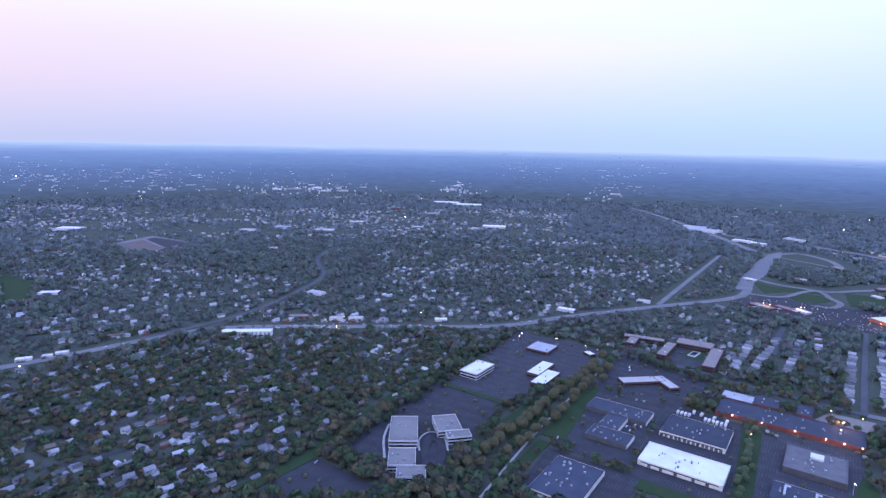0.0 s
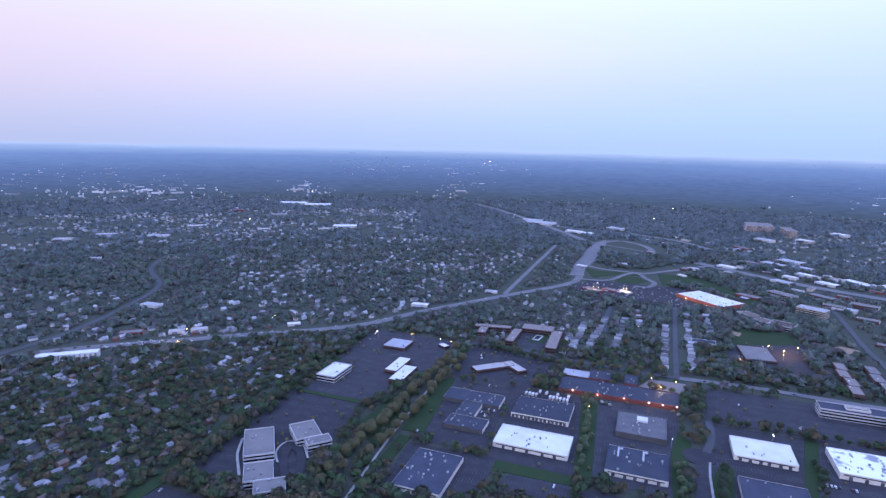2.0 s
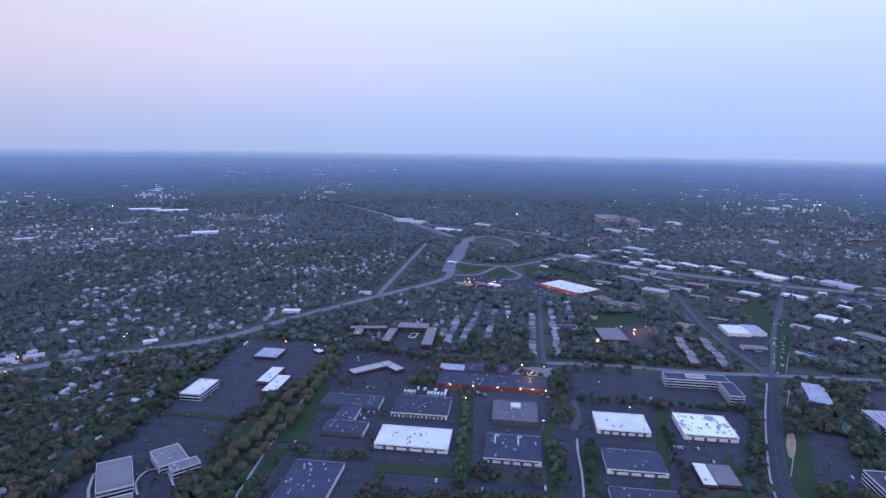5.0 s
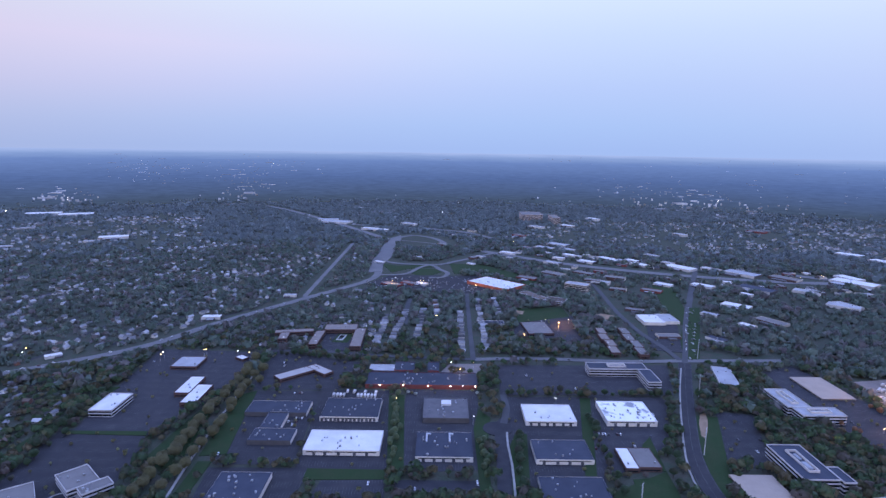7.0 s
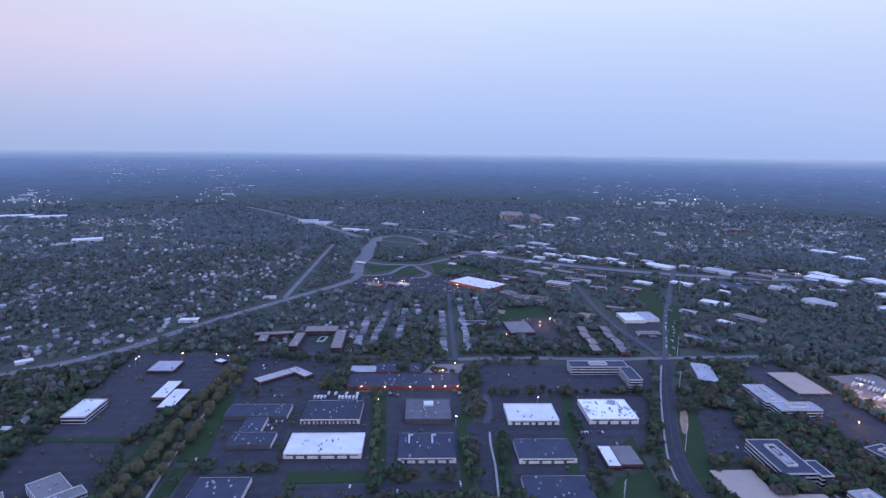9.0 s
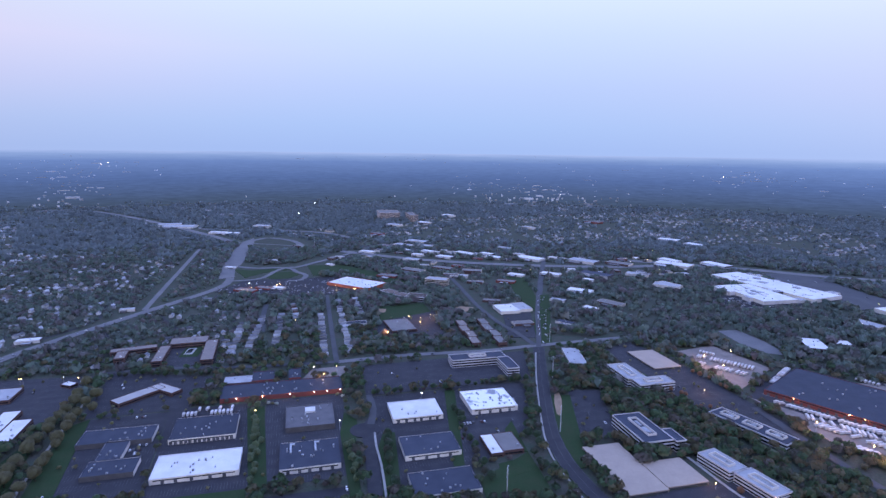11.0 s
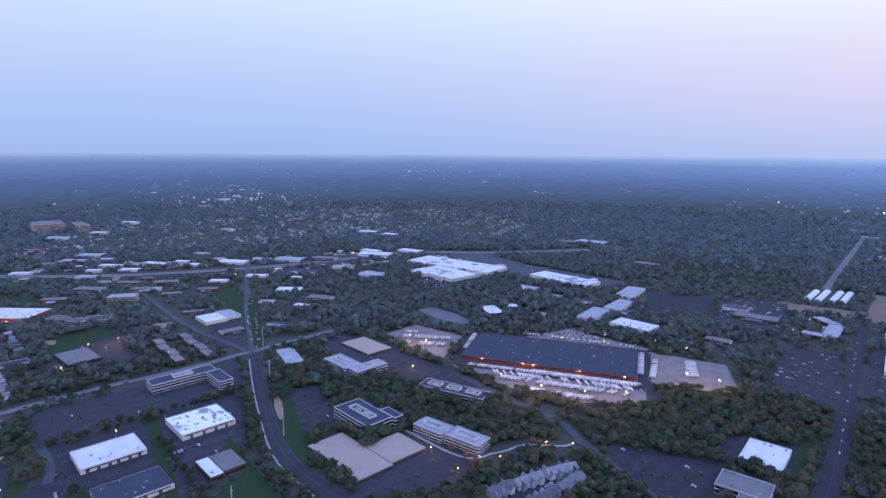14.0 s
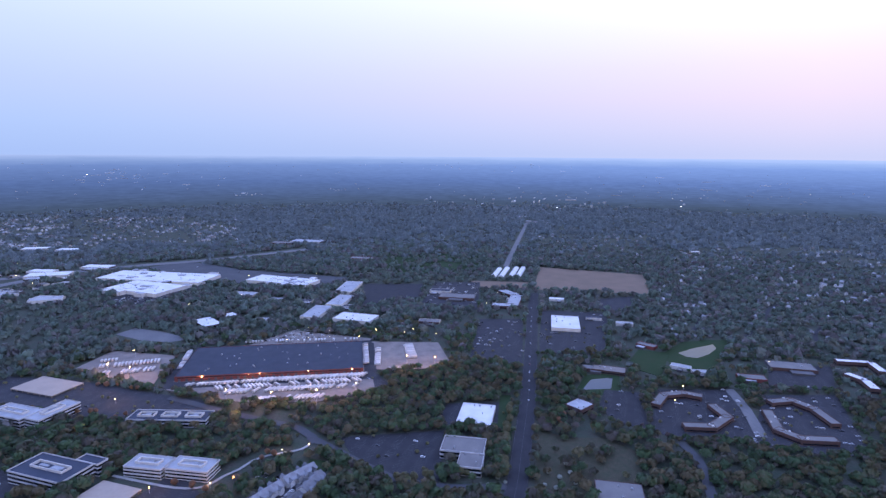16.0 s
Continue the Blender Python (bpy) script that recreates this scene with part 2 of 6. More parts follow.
M = {
    "ground": material("grass_and_soil", (0.048, 0.064, 0.044), 0.95, (0.070, 0.066, 0.054), 13, 2.2, spec=0.15, amount=1.0),
    "grass": material("mown_grass", (0.026, 0.050, 0.020), 0.9, (0.034, 0.050, 0.023), 16, 1.2, spec=0.1),
    "scrub": material("dry_scrub", (0.075, 0.066, 0.046), 0.95, (0.050, 0.058, 0.036), 6, 1.2, spec=0.1, amount=1.0),
    "soil": material("bare_field_soil", (0.21, 0.15, 0.11), 0.95, (0.17, 0.13, 0.095), 40, 2.0, spec=0.1),
    "brownfield": material("brown_gravel", (0.15, 0.115, 0.10), 0.95, (0.11, 0.09, 0.085), 20, 2.0, spec=0.1),
    "sand": material("infield_clay", (0.30, 0.21, 0.14), 0.95, None, 8, 0.8),
    "asphalt": material("worn_asphalt", (0.032, 0.033, 0.039), 0.9, (0.045, 0.044, 0.049), 12, 1.4, vary=0.12, spec=0.2),
    "road": material("road_asphalt", (0.056, 0.058, 0.064), 0.85, (0.072, 0.074, 0.080), 30, 1.6, spec=0.3),
    "highway": material("pale_road_concrete", (0.122, 0.122, 0.126), 0.85, (0.158, 0.153, 0.150), 40, 3, spec=0.3),
    "path": material("path_concrete", (0.34, 0.33, 0.31), 0.9, None, 6, 0.5),
    # beige concrete, with some warm tint of the yard lamps put into it
    "yard": material("yard_concrete", (0.23, 0.195, 0.172), 0.9, (0.15, 0.132, 0.12), 16, 2.0),
    "deck": material("deck_concrete", (0.37, 0.30, 0.24), 0.9, (0.33, 0.27, 0.22), 15, 3.0, amount=0.2),
    "paint": material("road_paint", (0.14, 0.14, 0.14), 0.8, (0.06, 0.06, 0.064), 4, 0.3),
    "white_roof": material("white_roof_membrane", (0.68, 0.67, 0.66), 0.55, (0.55, 0.545, 0.54), 16, 1.5, amount=0.15, spec=0.4),
    "stained_roof": material("stained_white_membrane", (0.80, 0.80, 0.79), 0.5, (0.24, 0.25, 0.27), 14, 2.5, amount=0.2, low=0.52, high=0.62),
    "pale_roof": material("pale_grey_roof", (0.36, 0.365, 0.38), 0.75, (0.27, 0.275, 0.29), 14, 1.5, amount=0.25),
    "sand_roof": material("sandy_flat_roof", (0.40, 0.375, 0.35), 0.8, (0.33, 0.31, 0.295), 14, 1.0, amount=0.25),
    "town_roof": material("mixed_town_roofs", (0.50, 0.49, 0.49), 0.8, (0.38, 0.38, 0.39), 40, 3.0, vary=0.5),
    "tan_roof": material("tan_shingle_roof", (0.225, 0.19, 0.17), 0.9, (0.185, 0.16, 0.145), 8, 0.8),
    "grey_roof": material("grey_gravel_roof", (0.150, 0.142, 0.138), 0.9, (0.19, 0.18, 0.172), 14, 0.8),
    "gravel_dark": material("dark_gravel_roof", (0.10, 0.098, 0.105), 0.9, (0.13, 0.125, 0.13), 10, 0.8),
    "dark_roof": material("dark_bitumen_roof", (0.029, 0.036, 0.055), 0.8, (0.042, 0.049, 0.070), 12, 1.0, vary=0.15),
    "white_wall": material("off_white_panel", (0.62, 0.58, 0.54), 0.7, (0.5, 0.47, 0.44), 10, 1.0, amount=0.25),
    "cream_wall": material("cream_panel", (0.74, 0.68, 0.58), 0.7, (0.64, 0.58, 0.5), 8, 0.8, amount=0.2),
    "dull_wall": material("dull_grey_block", (0.10, 0.095, 0.095), 0.85, (0.075, 0.07, 0.07), 6, 0.6),
    "brick": material("brown_brick", (0.11, 0.062, 0.052), 0.85, (0.085, 0.055, 0.048), 5, 0.4),
    "red_wall": material("red_brick_front", (0.20, 0.058, 0.050), 0.8, (0.155, 0.050, 0.044), 6, 0.5),
    "spandrel": material("pale_precast", (0.52, 0.50, 0.50), 0.75, (0.43, 0.42, 0.42), 8, 0.7, amount=0.25),
    "glass": material("dark_window_glass", (0.012, 0.014, 0.018), 0.12, (0.02, 0.022, 0.026), 4, 1.0, spec=0.6),
    "metal": material("galvanised_metal", (0.45, 0.46, 0.48), 0.45, None, 3, 0.4, metal=0.6),
    "unit": material("rooftop_unit_grey", (0.30, 0.31, 0.33), 0.6, None, 3, 0.5, vary=0.35),
    "pole": material("weathered_steel", (0.50, 0.50, 0.50), 0.6, None, 3, 0.4),
    "door": material("dock_door_grey", (0.10, 0.10, 0.11), 0.6, None, 3, 0.5, vary=0.3),
    "bark": material("bark", (0.06, 0.045, 0.035), 0.95, None, 1, 0.2),
    "rubber": material("tyre_rubber", (0.02, 0.02, 0.02), 0.9, None, 1, 0.2),
    "water": material("pond_water", (0.02, 0.03, 0.035), 0.06, None, 20, 2, spec=0.35),
    "house_wall": material("pale_siding", (0.50, 0.49, 0.48), 0.75, (0.40, 0.39, 0.38), 5, 0.6, vary=0.45, amount=0.3),
    "house_brick": material("house_brick", (0.20, 0.10, 0.075), 0.85, None, 5, 0.4, vary=0.2),
    "shingle": material("grey_shingle", (0.175, 0.18, 0.195), 0.9, (0.12, 0.12, 0.13), 4, 0.5, vary=0.6),
    "light_shingle": material("light_grey_shingle", (0.34, 0.345, 0.36), 0.8, (0.26, 0.265, 0.28), 5, 0.5, vary=0.3),
    "brown_shingle": material("brown_shingle", (0.13, 0.10, 0.085), 0.9, None, 4, 0.5, vary=0.3),
    "tower_brick": material("pale_tower_brick", (0.62, 0.50, 0.43), 0.85, (0.54, 0.44, 0.38), 6, 0.6),
    "beige": material("beige_render", (0.52, 0.45, 0.37), 0.8, (0.46, 0.40, 0.33), 8, 0.8),
    "orange": material("orange_sign_band", (0.42, 0.12, 0.07), 0.6, None, 5, 0.6),
    "car_white": material("white_car_paint", (0.75, 0.75, 0.75), 0.3, None, 2, 0.5, spec=0.5, amount=0.1),
    "car_dark": material("dark_car_paint", (0.06, 0.065, 0.08), 0.3, None, 2, 0.5, spec=0.5, amount=0.1),
    "car_silver": material("silver_car_paint", (0.42, 0.43, 0.45), 0.3, None, 2, 0.5, spec=0.5, amount=0.1),
    "car_red": material("red_car_paint", (0.10, 0.018, 0.02), 0.3, None, 2, 0.5, spec=0.5, amount=0.1),
    "truck_white": material("white_truck_box", (0.58, 0.55, 0.53), 0.5, (0.48, 0.46, 0.45), 4, 0.6, vary=0.2, amount=0.15),
    "lamp": glowing("sodium_lamp", (1.0, 0.56, 0.20), 18.0),
    "lamp_white": glowing("white_lamp", (1.0, 0.93, 0.85), 16.0),
}
M["leaf"] = foliage("mixed_spring_leaves", [(0.0, (0.061, 0.040, 0.038)), (0.14, (0.069, 0.059, 0.050)), (0.30, (0.050, 0.048, 0.032)), (0.48, (0.033, 0.058, 0.028)),
                                             (0.66, (0.039, 0.065, 0.028)), (0.84, (0.063, 0.063, 0.031)), (1.0, (0.074, 0.060, 0.033))], spec=0.1, up=1.7)
# far haze is put into these leaves: paler, bluer stops and some sheen
M["leaf_far_hazed"] = foliage("distant_woods", [(0.0, (0.086, 0.106, 0.110)), (0.5, (0.088, 0.112, 0.112)), (1.0, (0.098, 0.114, 0.108))], 120, spec=0.4, sheen=0.08, up=3.2)
# the near leaves again, paler and bluer, with mid-distance haze in the colour
M["leaf_mid_hazed"] = foliage("hazed_woodland_leaves", [(0.0, (0.098, 0.083, 0.083)), (0.2, (0.091, 0.086, 0.081)), (0.45, (0.069, 0.096, 0.077)), (0.7, (0.078, 0.103, 0.077)), (1.0, (0.104, 0.103, 0.081))], 40, spec=0.12, up=2.6)
M["leaf_fresh"] = foliage("fresh_green_leaves", [(0.0, (0.060, 0.082, 0.040)), (0.6, (0.085, 0.115, 0.050)), (1.0, (0.12, 0.14, 0.065))], 10)
M["leaf_olive"] = foliage("olive_spring_leaves", [(0.0, (0.092, 0.082, 0.042)), (0.6, (0.104, 0.098, 0.046)), (1.0, (0.108, 0.112, 0.050))], 10, spec=0.1, up=1.0)
# orange lamplight on these small trees is put into the rust leaf colour
M["leaf_rust_lamplit"] = foliage("rust_lamplit_leaves", [(0.0, (0.14, 0.066, 0.036)), (1.0, (0.20, 0.105, 0.050))], 8)
M["blossom"] = foliage("white_blossom", [(0.0, (0.22, 0.24, 0.20)), (1.0, (0.40, 0.40, 0.36))], 6)

# ---- mesh helpers ----


def mesh(name, verts, faces, mats):
    me = bpy.data.meshes.new(name)
    me.from_pydata([tuple(v) for v in verts], [], [tuple(q) for q in faces])
    for m in mats if isinstance(mats, (list, tuple)) else [mats]:
        me.materials.append(m)
    return me


def part(name, me, parent, label="", loc=None, rz=0.0):
    ob = new(name, me)
    ob.parent = parent
    if loc is not None:
        ob.location = loc
    ob.rotation_euler[2] = rz
    if label:
        ob["label"] = label
    return ob


def thing(name, x, y, z, rz_deg, label, category, group="", kind=""):
    ob = new(name)
    ob.location, ob.rotation_euler[2] = (x, y, z), radians(rz_deg)
    return tagged(ob, label, category, group, kind)


BOX_FACES = ((0, 3, 2, 1), (4, 5, 6, 7), (0, 1, 5, 4), (1, 2, 6, 5), (2, 3, 7, 6), (3, 0, 4, 7))


def box(x0, x1, y0, y1, z0, z1, taper=0.0):
    t = taper
    return ([(x0, y0, z0), (x1, y0, z0), (x1, y1, z0), (x0, y1, z0),
             (x0 + t, y0 + t, z1), (x1 - t, y0 + t, z1), (x1 - t, y1 - t, z1), (x0 + t, y1 - t, z1)], BOX_FACES)


def boxes(name, items, mats):
    verts, faces = [], []
    for it in items:
        v, q = box(*it)
        faces += [tuple(i + len(verts) for i in face) for face in q]
        verts += v
    return mesh(name, verts, faces, mats)


def ring(name, w, d, z0, z1, thick, mat, out=0.0):
    """Four walls round a w x d rectangle, with thickness, open above."""
    a, b = w / 2 + out, d / 2 + out
    c, e = a - thick, b - thick
    v = [(s * p, t * q, z) for z in (z0, z1) for p, q in ((a, b), (c, e)) for s, t in ((-1, -1), (1, -1), (1, 1), (-1, 1))]
    faces = []
    for i in range(4):
        j = (i + 1) % 4
        faces += [(i, j, 8 + j, 8 + i), (4 + j, 4 + i, 12 + i, 12 + j), (8 + i, 8 + j, 12 + j, 12 + i), (j, i, 4 + i, 4 + j)]
    return mesh(name, v, faces, mat)


# ---- land ----
GRID = 4.0
SPAN = 3400.0
CELLS = int(2 * SPAN / GRID)
blocked = np.zeros((CELLS, CELLS), bool)  # no trees, no houses
bare = np.zeros((CELLS, CELLS), bool)  # no houses
built = np.zeros((CELLS, CELLS), bool)  # no cars, no markings


def inside(px, py, poly):
    hit = np.zeros(np.shape(px), bool)
    for (x0, y0), (x1, y1) in zip(poly, poly[1:] + poly[:1]):
        if y0 != y1:
            hit ^= ((py < y0) != (py < y1)) & (px < (x1 - x0) * (py - y0) / (y1 - y0) + x0)
    return hit


def block(poly, *grids):
    xs, ys = [p[0] for p in poly], [p[1] for p in poly]
    i0, i1 = (int(np.clip((v + SPAN) / GRID + o, 0, CELLS)) for v, o in ((min(xs), -1), (max(xs), 2)))
    j0, j1 = (int(np.clip((v + SPAN) / GRID + o, 0, CELLS)) for v, o in ((min(ys), -1), (max(ys), 2)))
    if i1 <= i0 or j1 <= j0:
        return
    px, py = np.meshgrid((np.arange(i0, i1) + 0.5) * GRID - SPAN, (np.arange(j0, j1) + 0.5) * GRID - SPAN, indexing="ij")
    for g in grids or (blocked,):
        g[i0:i1, j0:j1] |= inside(px, py, poly)


def free(px, py, g):
    i = np.clip(((np.asarray(px) + SPAN) / GRID).astype(int), 0, CELLS - 1)
    j = np.clip(((np.asarray(py) + SPAN) / GRID).astype(int), 0, CELLS - 1)
    return ~g[i, j]


def corners(x, y, w, d, a, grow=0.0):
    c, s = math.cos(radians(a)), math.sin(radians(a))
    return [(x + c * u - s * v, y + s * u + c * v) for u, v in
            ((-w / 2 - grow, -d / 2 - grow), (w / 2 + grow, -d / 2 - grow), (w / 2 + grow, d / 2 + grow), (-w / 2 - grow, d / 2 + grow))]


def build_ground():
    ring_r = [0, 60, 150, 300, 500, 800, 1200, 1700, 2300, 2900, 3330]
    n = 96
    verts = [(0, 0, 0)]
    for r in ring_r[1:]:
        verts += [(r * math.cos(2 * math.pi * k / n), r * math.sin(2 * math.pi * k / n), 0) for k in range(n)]
    faces = [(0, 1 + k, 1 + (k + 1) % n) for k in range(n)]
    for i in range(len(ring_r) - 2):
        a, b = 1 + i * n, 1 + (i + 1) * n
        faces += [(a + k, b + k, b + (k + 1) % n, a + (k + 1) % n) for k in range(n)]
    tagged(new("ground", mesh("ground", verts, faces, M["ground"])), "dark grass and soil between the trees", "ground", kind="structure")


def build_backdrop():
    """Distant country behind everything, rising to the horizon, with blue haze painted as glow."""
    n, rings = 160, [(3300, -1.0), (3700, 62), (4100, 128), (4500, 195), (4890, 262)]
    verts = [(r * math.cos(2 * math.pi * k / n), r * math.sin(2 * math.pi * k / n), z) for r, z in rings for k in range(n)]
    faces = [(i * n + k, (i + 1) * n + k, (i + 1) * n + (k + 1) % n, i * n + (k + 1) % n) for i in range(len(rings) - 1) for k in range(n)]
    mat = bpy.data.materials.new("painted_haze")
    mat.use_nodes = True
    tree = mat.node_tree
    tree.nodes.clear()
    geo = tree.nodes.new("ShaderNodeNewGeometry")
    split = tree.nodes.new("ShaderNodeSeparateXYZ")
    tree.links.new(geo.outputs["Position"], split.inputs[0])
    stretch = tree.nodes.new("ShaderNodeVectorMath")
    stretch.operation = "MULTIPLY"
    stretch.inputs[1].default_value = (0.0022, 0.0022, 0.03)
    tree.links.new(geo.outputs["Position"], stretch.inputs[0])
    bands = tree.nodes.new("ShaderNodeTexNoise")
    bands.inputs["Scale"].default_value, bands.inputs["Detail"].default_value = 1.6, 6
    tree.links.new(stretch.outputs[0], bands.inputs["Vector"])
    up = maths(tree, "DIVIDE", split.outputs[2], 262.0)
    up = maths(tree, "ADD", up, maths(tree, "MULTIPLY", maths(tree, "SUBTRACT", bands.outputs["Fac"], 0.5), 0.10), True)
    weave = tree.nodes.new("ShaderNodeVectorMath")
    weave.operation, weave.inputs[1].default_value = "MULTIPLY", (0.014, 0.014, 0.22)
    tree.links.new(geo.outputs["Position"], weave.inputs[0])
    tufts = tree.nodes.new("ShaderNodeTexNoise")
    tufts.inputs["Scale"].default_value, tufts.inputs["Detail"].default_value, tufts.inputs["Roughness"].default_value = 1.0, 5, 0.65
    tree.links.new(weave.outputs[0], tufts.inputs["Vector"])
    # painted haze: the emission gets paler and bluer with height
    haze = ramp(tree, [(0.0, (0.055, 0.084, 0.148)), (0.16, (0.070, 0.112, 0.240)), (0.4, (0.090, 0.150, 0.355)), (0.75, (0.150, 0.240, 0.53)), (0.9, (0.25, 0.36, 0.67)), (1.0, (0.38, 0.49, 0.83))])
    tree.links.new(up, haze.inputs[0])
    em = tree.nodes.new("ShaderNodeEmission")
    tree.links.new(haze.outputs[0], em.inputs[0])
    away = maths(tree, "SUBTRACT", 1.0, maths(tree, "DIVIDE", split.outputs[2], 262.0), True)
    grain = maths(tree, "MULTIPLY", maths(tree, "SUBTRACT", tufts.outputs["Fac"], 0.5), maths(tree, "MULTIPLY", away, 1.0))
    # haze painted brighter on the side of the afterglow
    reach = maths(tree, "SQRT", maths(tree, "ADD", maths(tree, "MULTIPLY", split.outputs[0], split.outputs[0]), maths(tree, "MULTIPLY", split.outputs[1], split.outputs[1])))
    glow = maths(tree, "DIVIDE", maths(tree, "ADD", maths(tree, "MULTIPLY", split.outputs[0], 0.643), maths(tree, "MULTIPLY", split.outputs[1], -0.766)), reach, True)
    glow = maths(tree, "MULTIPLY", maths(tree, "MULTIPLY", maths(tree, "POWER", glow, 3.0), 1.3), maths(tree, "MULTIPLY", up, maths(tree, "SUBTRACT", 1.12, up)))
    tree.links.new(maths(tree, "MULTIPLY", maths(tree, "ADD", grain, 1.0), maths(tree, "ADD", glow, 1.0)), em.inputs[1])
    out = tree.nodes.new("ShaderNodeOutputMaterial")
    tree.links.new(em.outputs[0], out.inputs[0])
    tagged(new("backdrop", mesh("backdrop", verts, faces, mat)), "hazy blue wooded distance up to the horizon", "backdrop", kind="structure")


def patch(name, pts, mat, z, label, category, grids=(blocked, bare)):
    """A thin raised sheet over the ground."""
    n = len(pts)
    area = sum(x0 * y1 - x1 * y0 for (x0, y0), (x1, y1) in zip(pts, pts[1:] + pts[:1]))
    pts = pts if area > 0 else pts[::-1]
    verts = [(x, y, z) for x, y in pts] + [(x, y, -0.3) for x, y in pts]
    faces = [tuple(range(n))] + [(i, n + i, n + (i + 1) % n, (i + 1) % n) for i in range(n)]
    block(pts, *grids)
    return tagged(new(name, mesh(name, verts, faces, M[mat])), label, category, kind="structure")


def ribbon(name, pts, width, mat, z, label, lines=False, grow=2.5):
    """A road along a smooth line through pts."""
    p = [Vector((x, y, 0)) for x, y in pts]
    fine = []
    for i in range(len(p) - 1):
        a, b, c, d = p[max(i - 1, 0)], p[i], p[i + 1], p[min(i + 2, len(p) - 1)]
        steps = max(2, int((c - b).length / 25))
        for k in range(steps):
            t = k / steps
            fine.append(0.5 * (2 * b + (c - a) * t + (2 * a - 5 * b + 4 * c - d) * t * t + (3 * b - a - 3 * c + d) * t ** 3))
    fine.append(p[-1])
    sides = []
    for i, q in enumerate(fine):
        way = (fine[min(i + 1, len(fine) - 1)] - fine[max(i - 1, 0)]).normalized()
        sides.append((q, Vector((-way.y, way.x, 0))))

    def strip(off0, off1, zz):
        verts = [v for q, s in sides for v in (q + s * off0 + Vector((0, 0, zz)), q + s * off1 + Vector((0, 0, zz)))]
        return verts, [(2 * i, 2 * i + 2, 2 * i + 3, 2 * i + 1) for i in range(len(sides) - 1)]

    v, q = strip(width / 2, -width / 2, z)
    ob = tagged(new(name, mesh(name, v, [f[::-1] for f in q], M[mat])), label, "road", kind="structure")
    for (q0, s0), (q1, s1) in zip(sides, sides[1:]):
        h = width / 2 + grow
        block([tuple((q0 + s0 * h)[:2]), tuple((q1 + s1 * h)[:2]), tuple((q1 - s1 * h)[:2]), tuple((q0 - s0 * h)[:2])], blocked, bare)
    if lines:
        for off in (-width / 2 + 0.7, -0.15, width / 2 - 0.9):
            v, q = strip(off + 0.2, off, z + 0.02)
            part("road_line", mesh("road_line", v, [f[::-1] for f in q], M["paint"]), ob)
    return ob


build_ground()
build_backdrop()

# lots of the business park
LOTS, YARDS = [], 0
LOT = "worn dark asphalt car park"
for pts in (
    [(-105, 516), (-1, 697), (81, 657), (57, 589), (-11, 483)],
    [(-161, 442), (-121, 511), (-36, 448)],
    [(10, 688), (66, 796), (130, 907), (254, 811), (171, 707), (81, 637)],
    [(194, 692), (269, 807), (353, 699), (287, 631)],
    [(114, 540), (199, 685), (268, 640), (178, 497)],
    [(175, 488), (270, 643), (338, 594), (247, 440)],
    [(249, 432), (358, 585), (430, 534), (320, 391)],
    [(315, 342), (445, 503), (529, 447), (387, 294)],
    [(404, 324), (537, 448), (612, 390), (510, 318), (426, 306)],
    [(445, 508), (507, 586), (709, 455), (626, 390)],
    [(66, 457), (110, 536), (190, 482), (144, 430)],
    [(169, 439), (189, 458), (237, 427), (223, 403)],
    [(228, 399), (245, 421), (308, 377), (292, 357)],
    [(786, 369), (858, 356), (820, 270), (711, 109), (663, 88), (666, 158), (695, 237)],
    [(627, 336), (654, 307), (555, 234), (524, 263)],
    [(420, 199), (501, 156), (554, 116), (502, 85), (464, 102)],
    [(577, -35), (562, -145), (464, -108), (512, -48)],
    [(580, -138), (624, -165), (609, -236), (541, -204)],
    [(748, -236), (942, -325), (922, -398), (708, -300)],
    [(1044, -238), (1245, -329), (1219, -428), (1003, -342)],
    [(813, -377), (964, -457), (914, -564), (717, -434), (753, -348)],
    [(568, -333), (609, -366), (590, -402), (504, -355), (526, -327)],
    [(504, -355), (591, -431), (565, -523), (446, -447), (475, -367)],
    [(445, -431), (541, -544), (517, -631), (403, -536), (401, -504)],
    [(553, -564), (624, -638), (592, -713), (530, -647)],
    [(1225, 348), (1382, 288), (1316, 189), (1197, 245)],
    [(1570, 347), (1668, 244), (1503, 94), (1343, -150), (1248, -65), (1367, 125)],
    [(572, 1116), (674, 1168), (838, 1051), (787, 891), (656, 974)],
    [(604, 662), (682, 741), (781, 698), (678, 581)],
    [(746, 506), (851, 592), (906, 568), (775, 473)],
    [(320, 771), (374, 863), (424, 830), (378, 741)],
    [(701, 18), (789, -91), (680, -116), (670, -19)],
):
    patch("car_park", pts, "road" if len(LOTS) == 26 else "asphalt", 0.06 + 0.015 * len(LOTS), LOT if len(LOTS) != 26 else "wide grey car park round a shopping hall", "car park")
    LOTS.append(pts)

YARD = "pale worn concrete yard lit by warm lamps"
for pts in (
    [(759, 161), (832, 141), (769, -99), (687, -92), (670, -19), (695, 69)],
    [(858, 286), (929, 252), (883, 161), (777, 173)],
    [(763, -87), (874, -108), (838, -217), (734, -208), (745, -122)],
    [(902, 63), (962, -6), (937, -40), (884, -123), (856, -101)],
    [(425, 608), (453, 626), (491, 602), (467, 575)],
):
    patch("concrete_yard", pts, "yard", 0.60 + 0.015 * YARDS, YARD, "yard")
    YARDS += 1
OVERFLOW = [(1016, 268), (1044, 245), (1009, 196), (960, 150), (951, 179), (971, 222)]
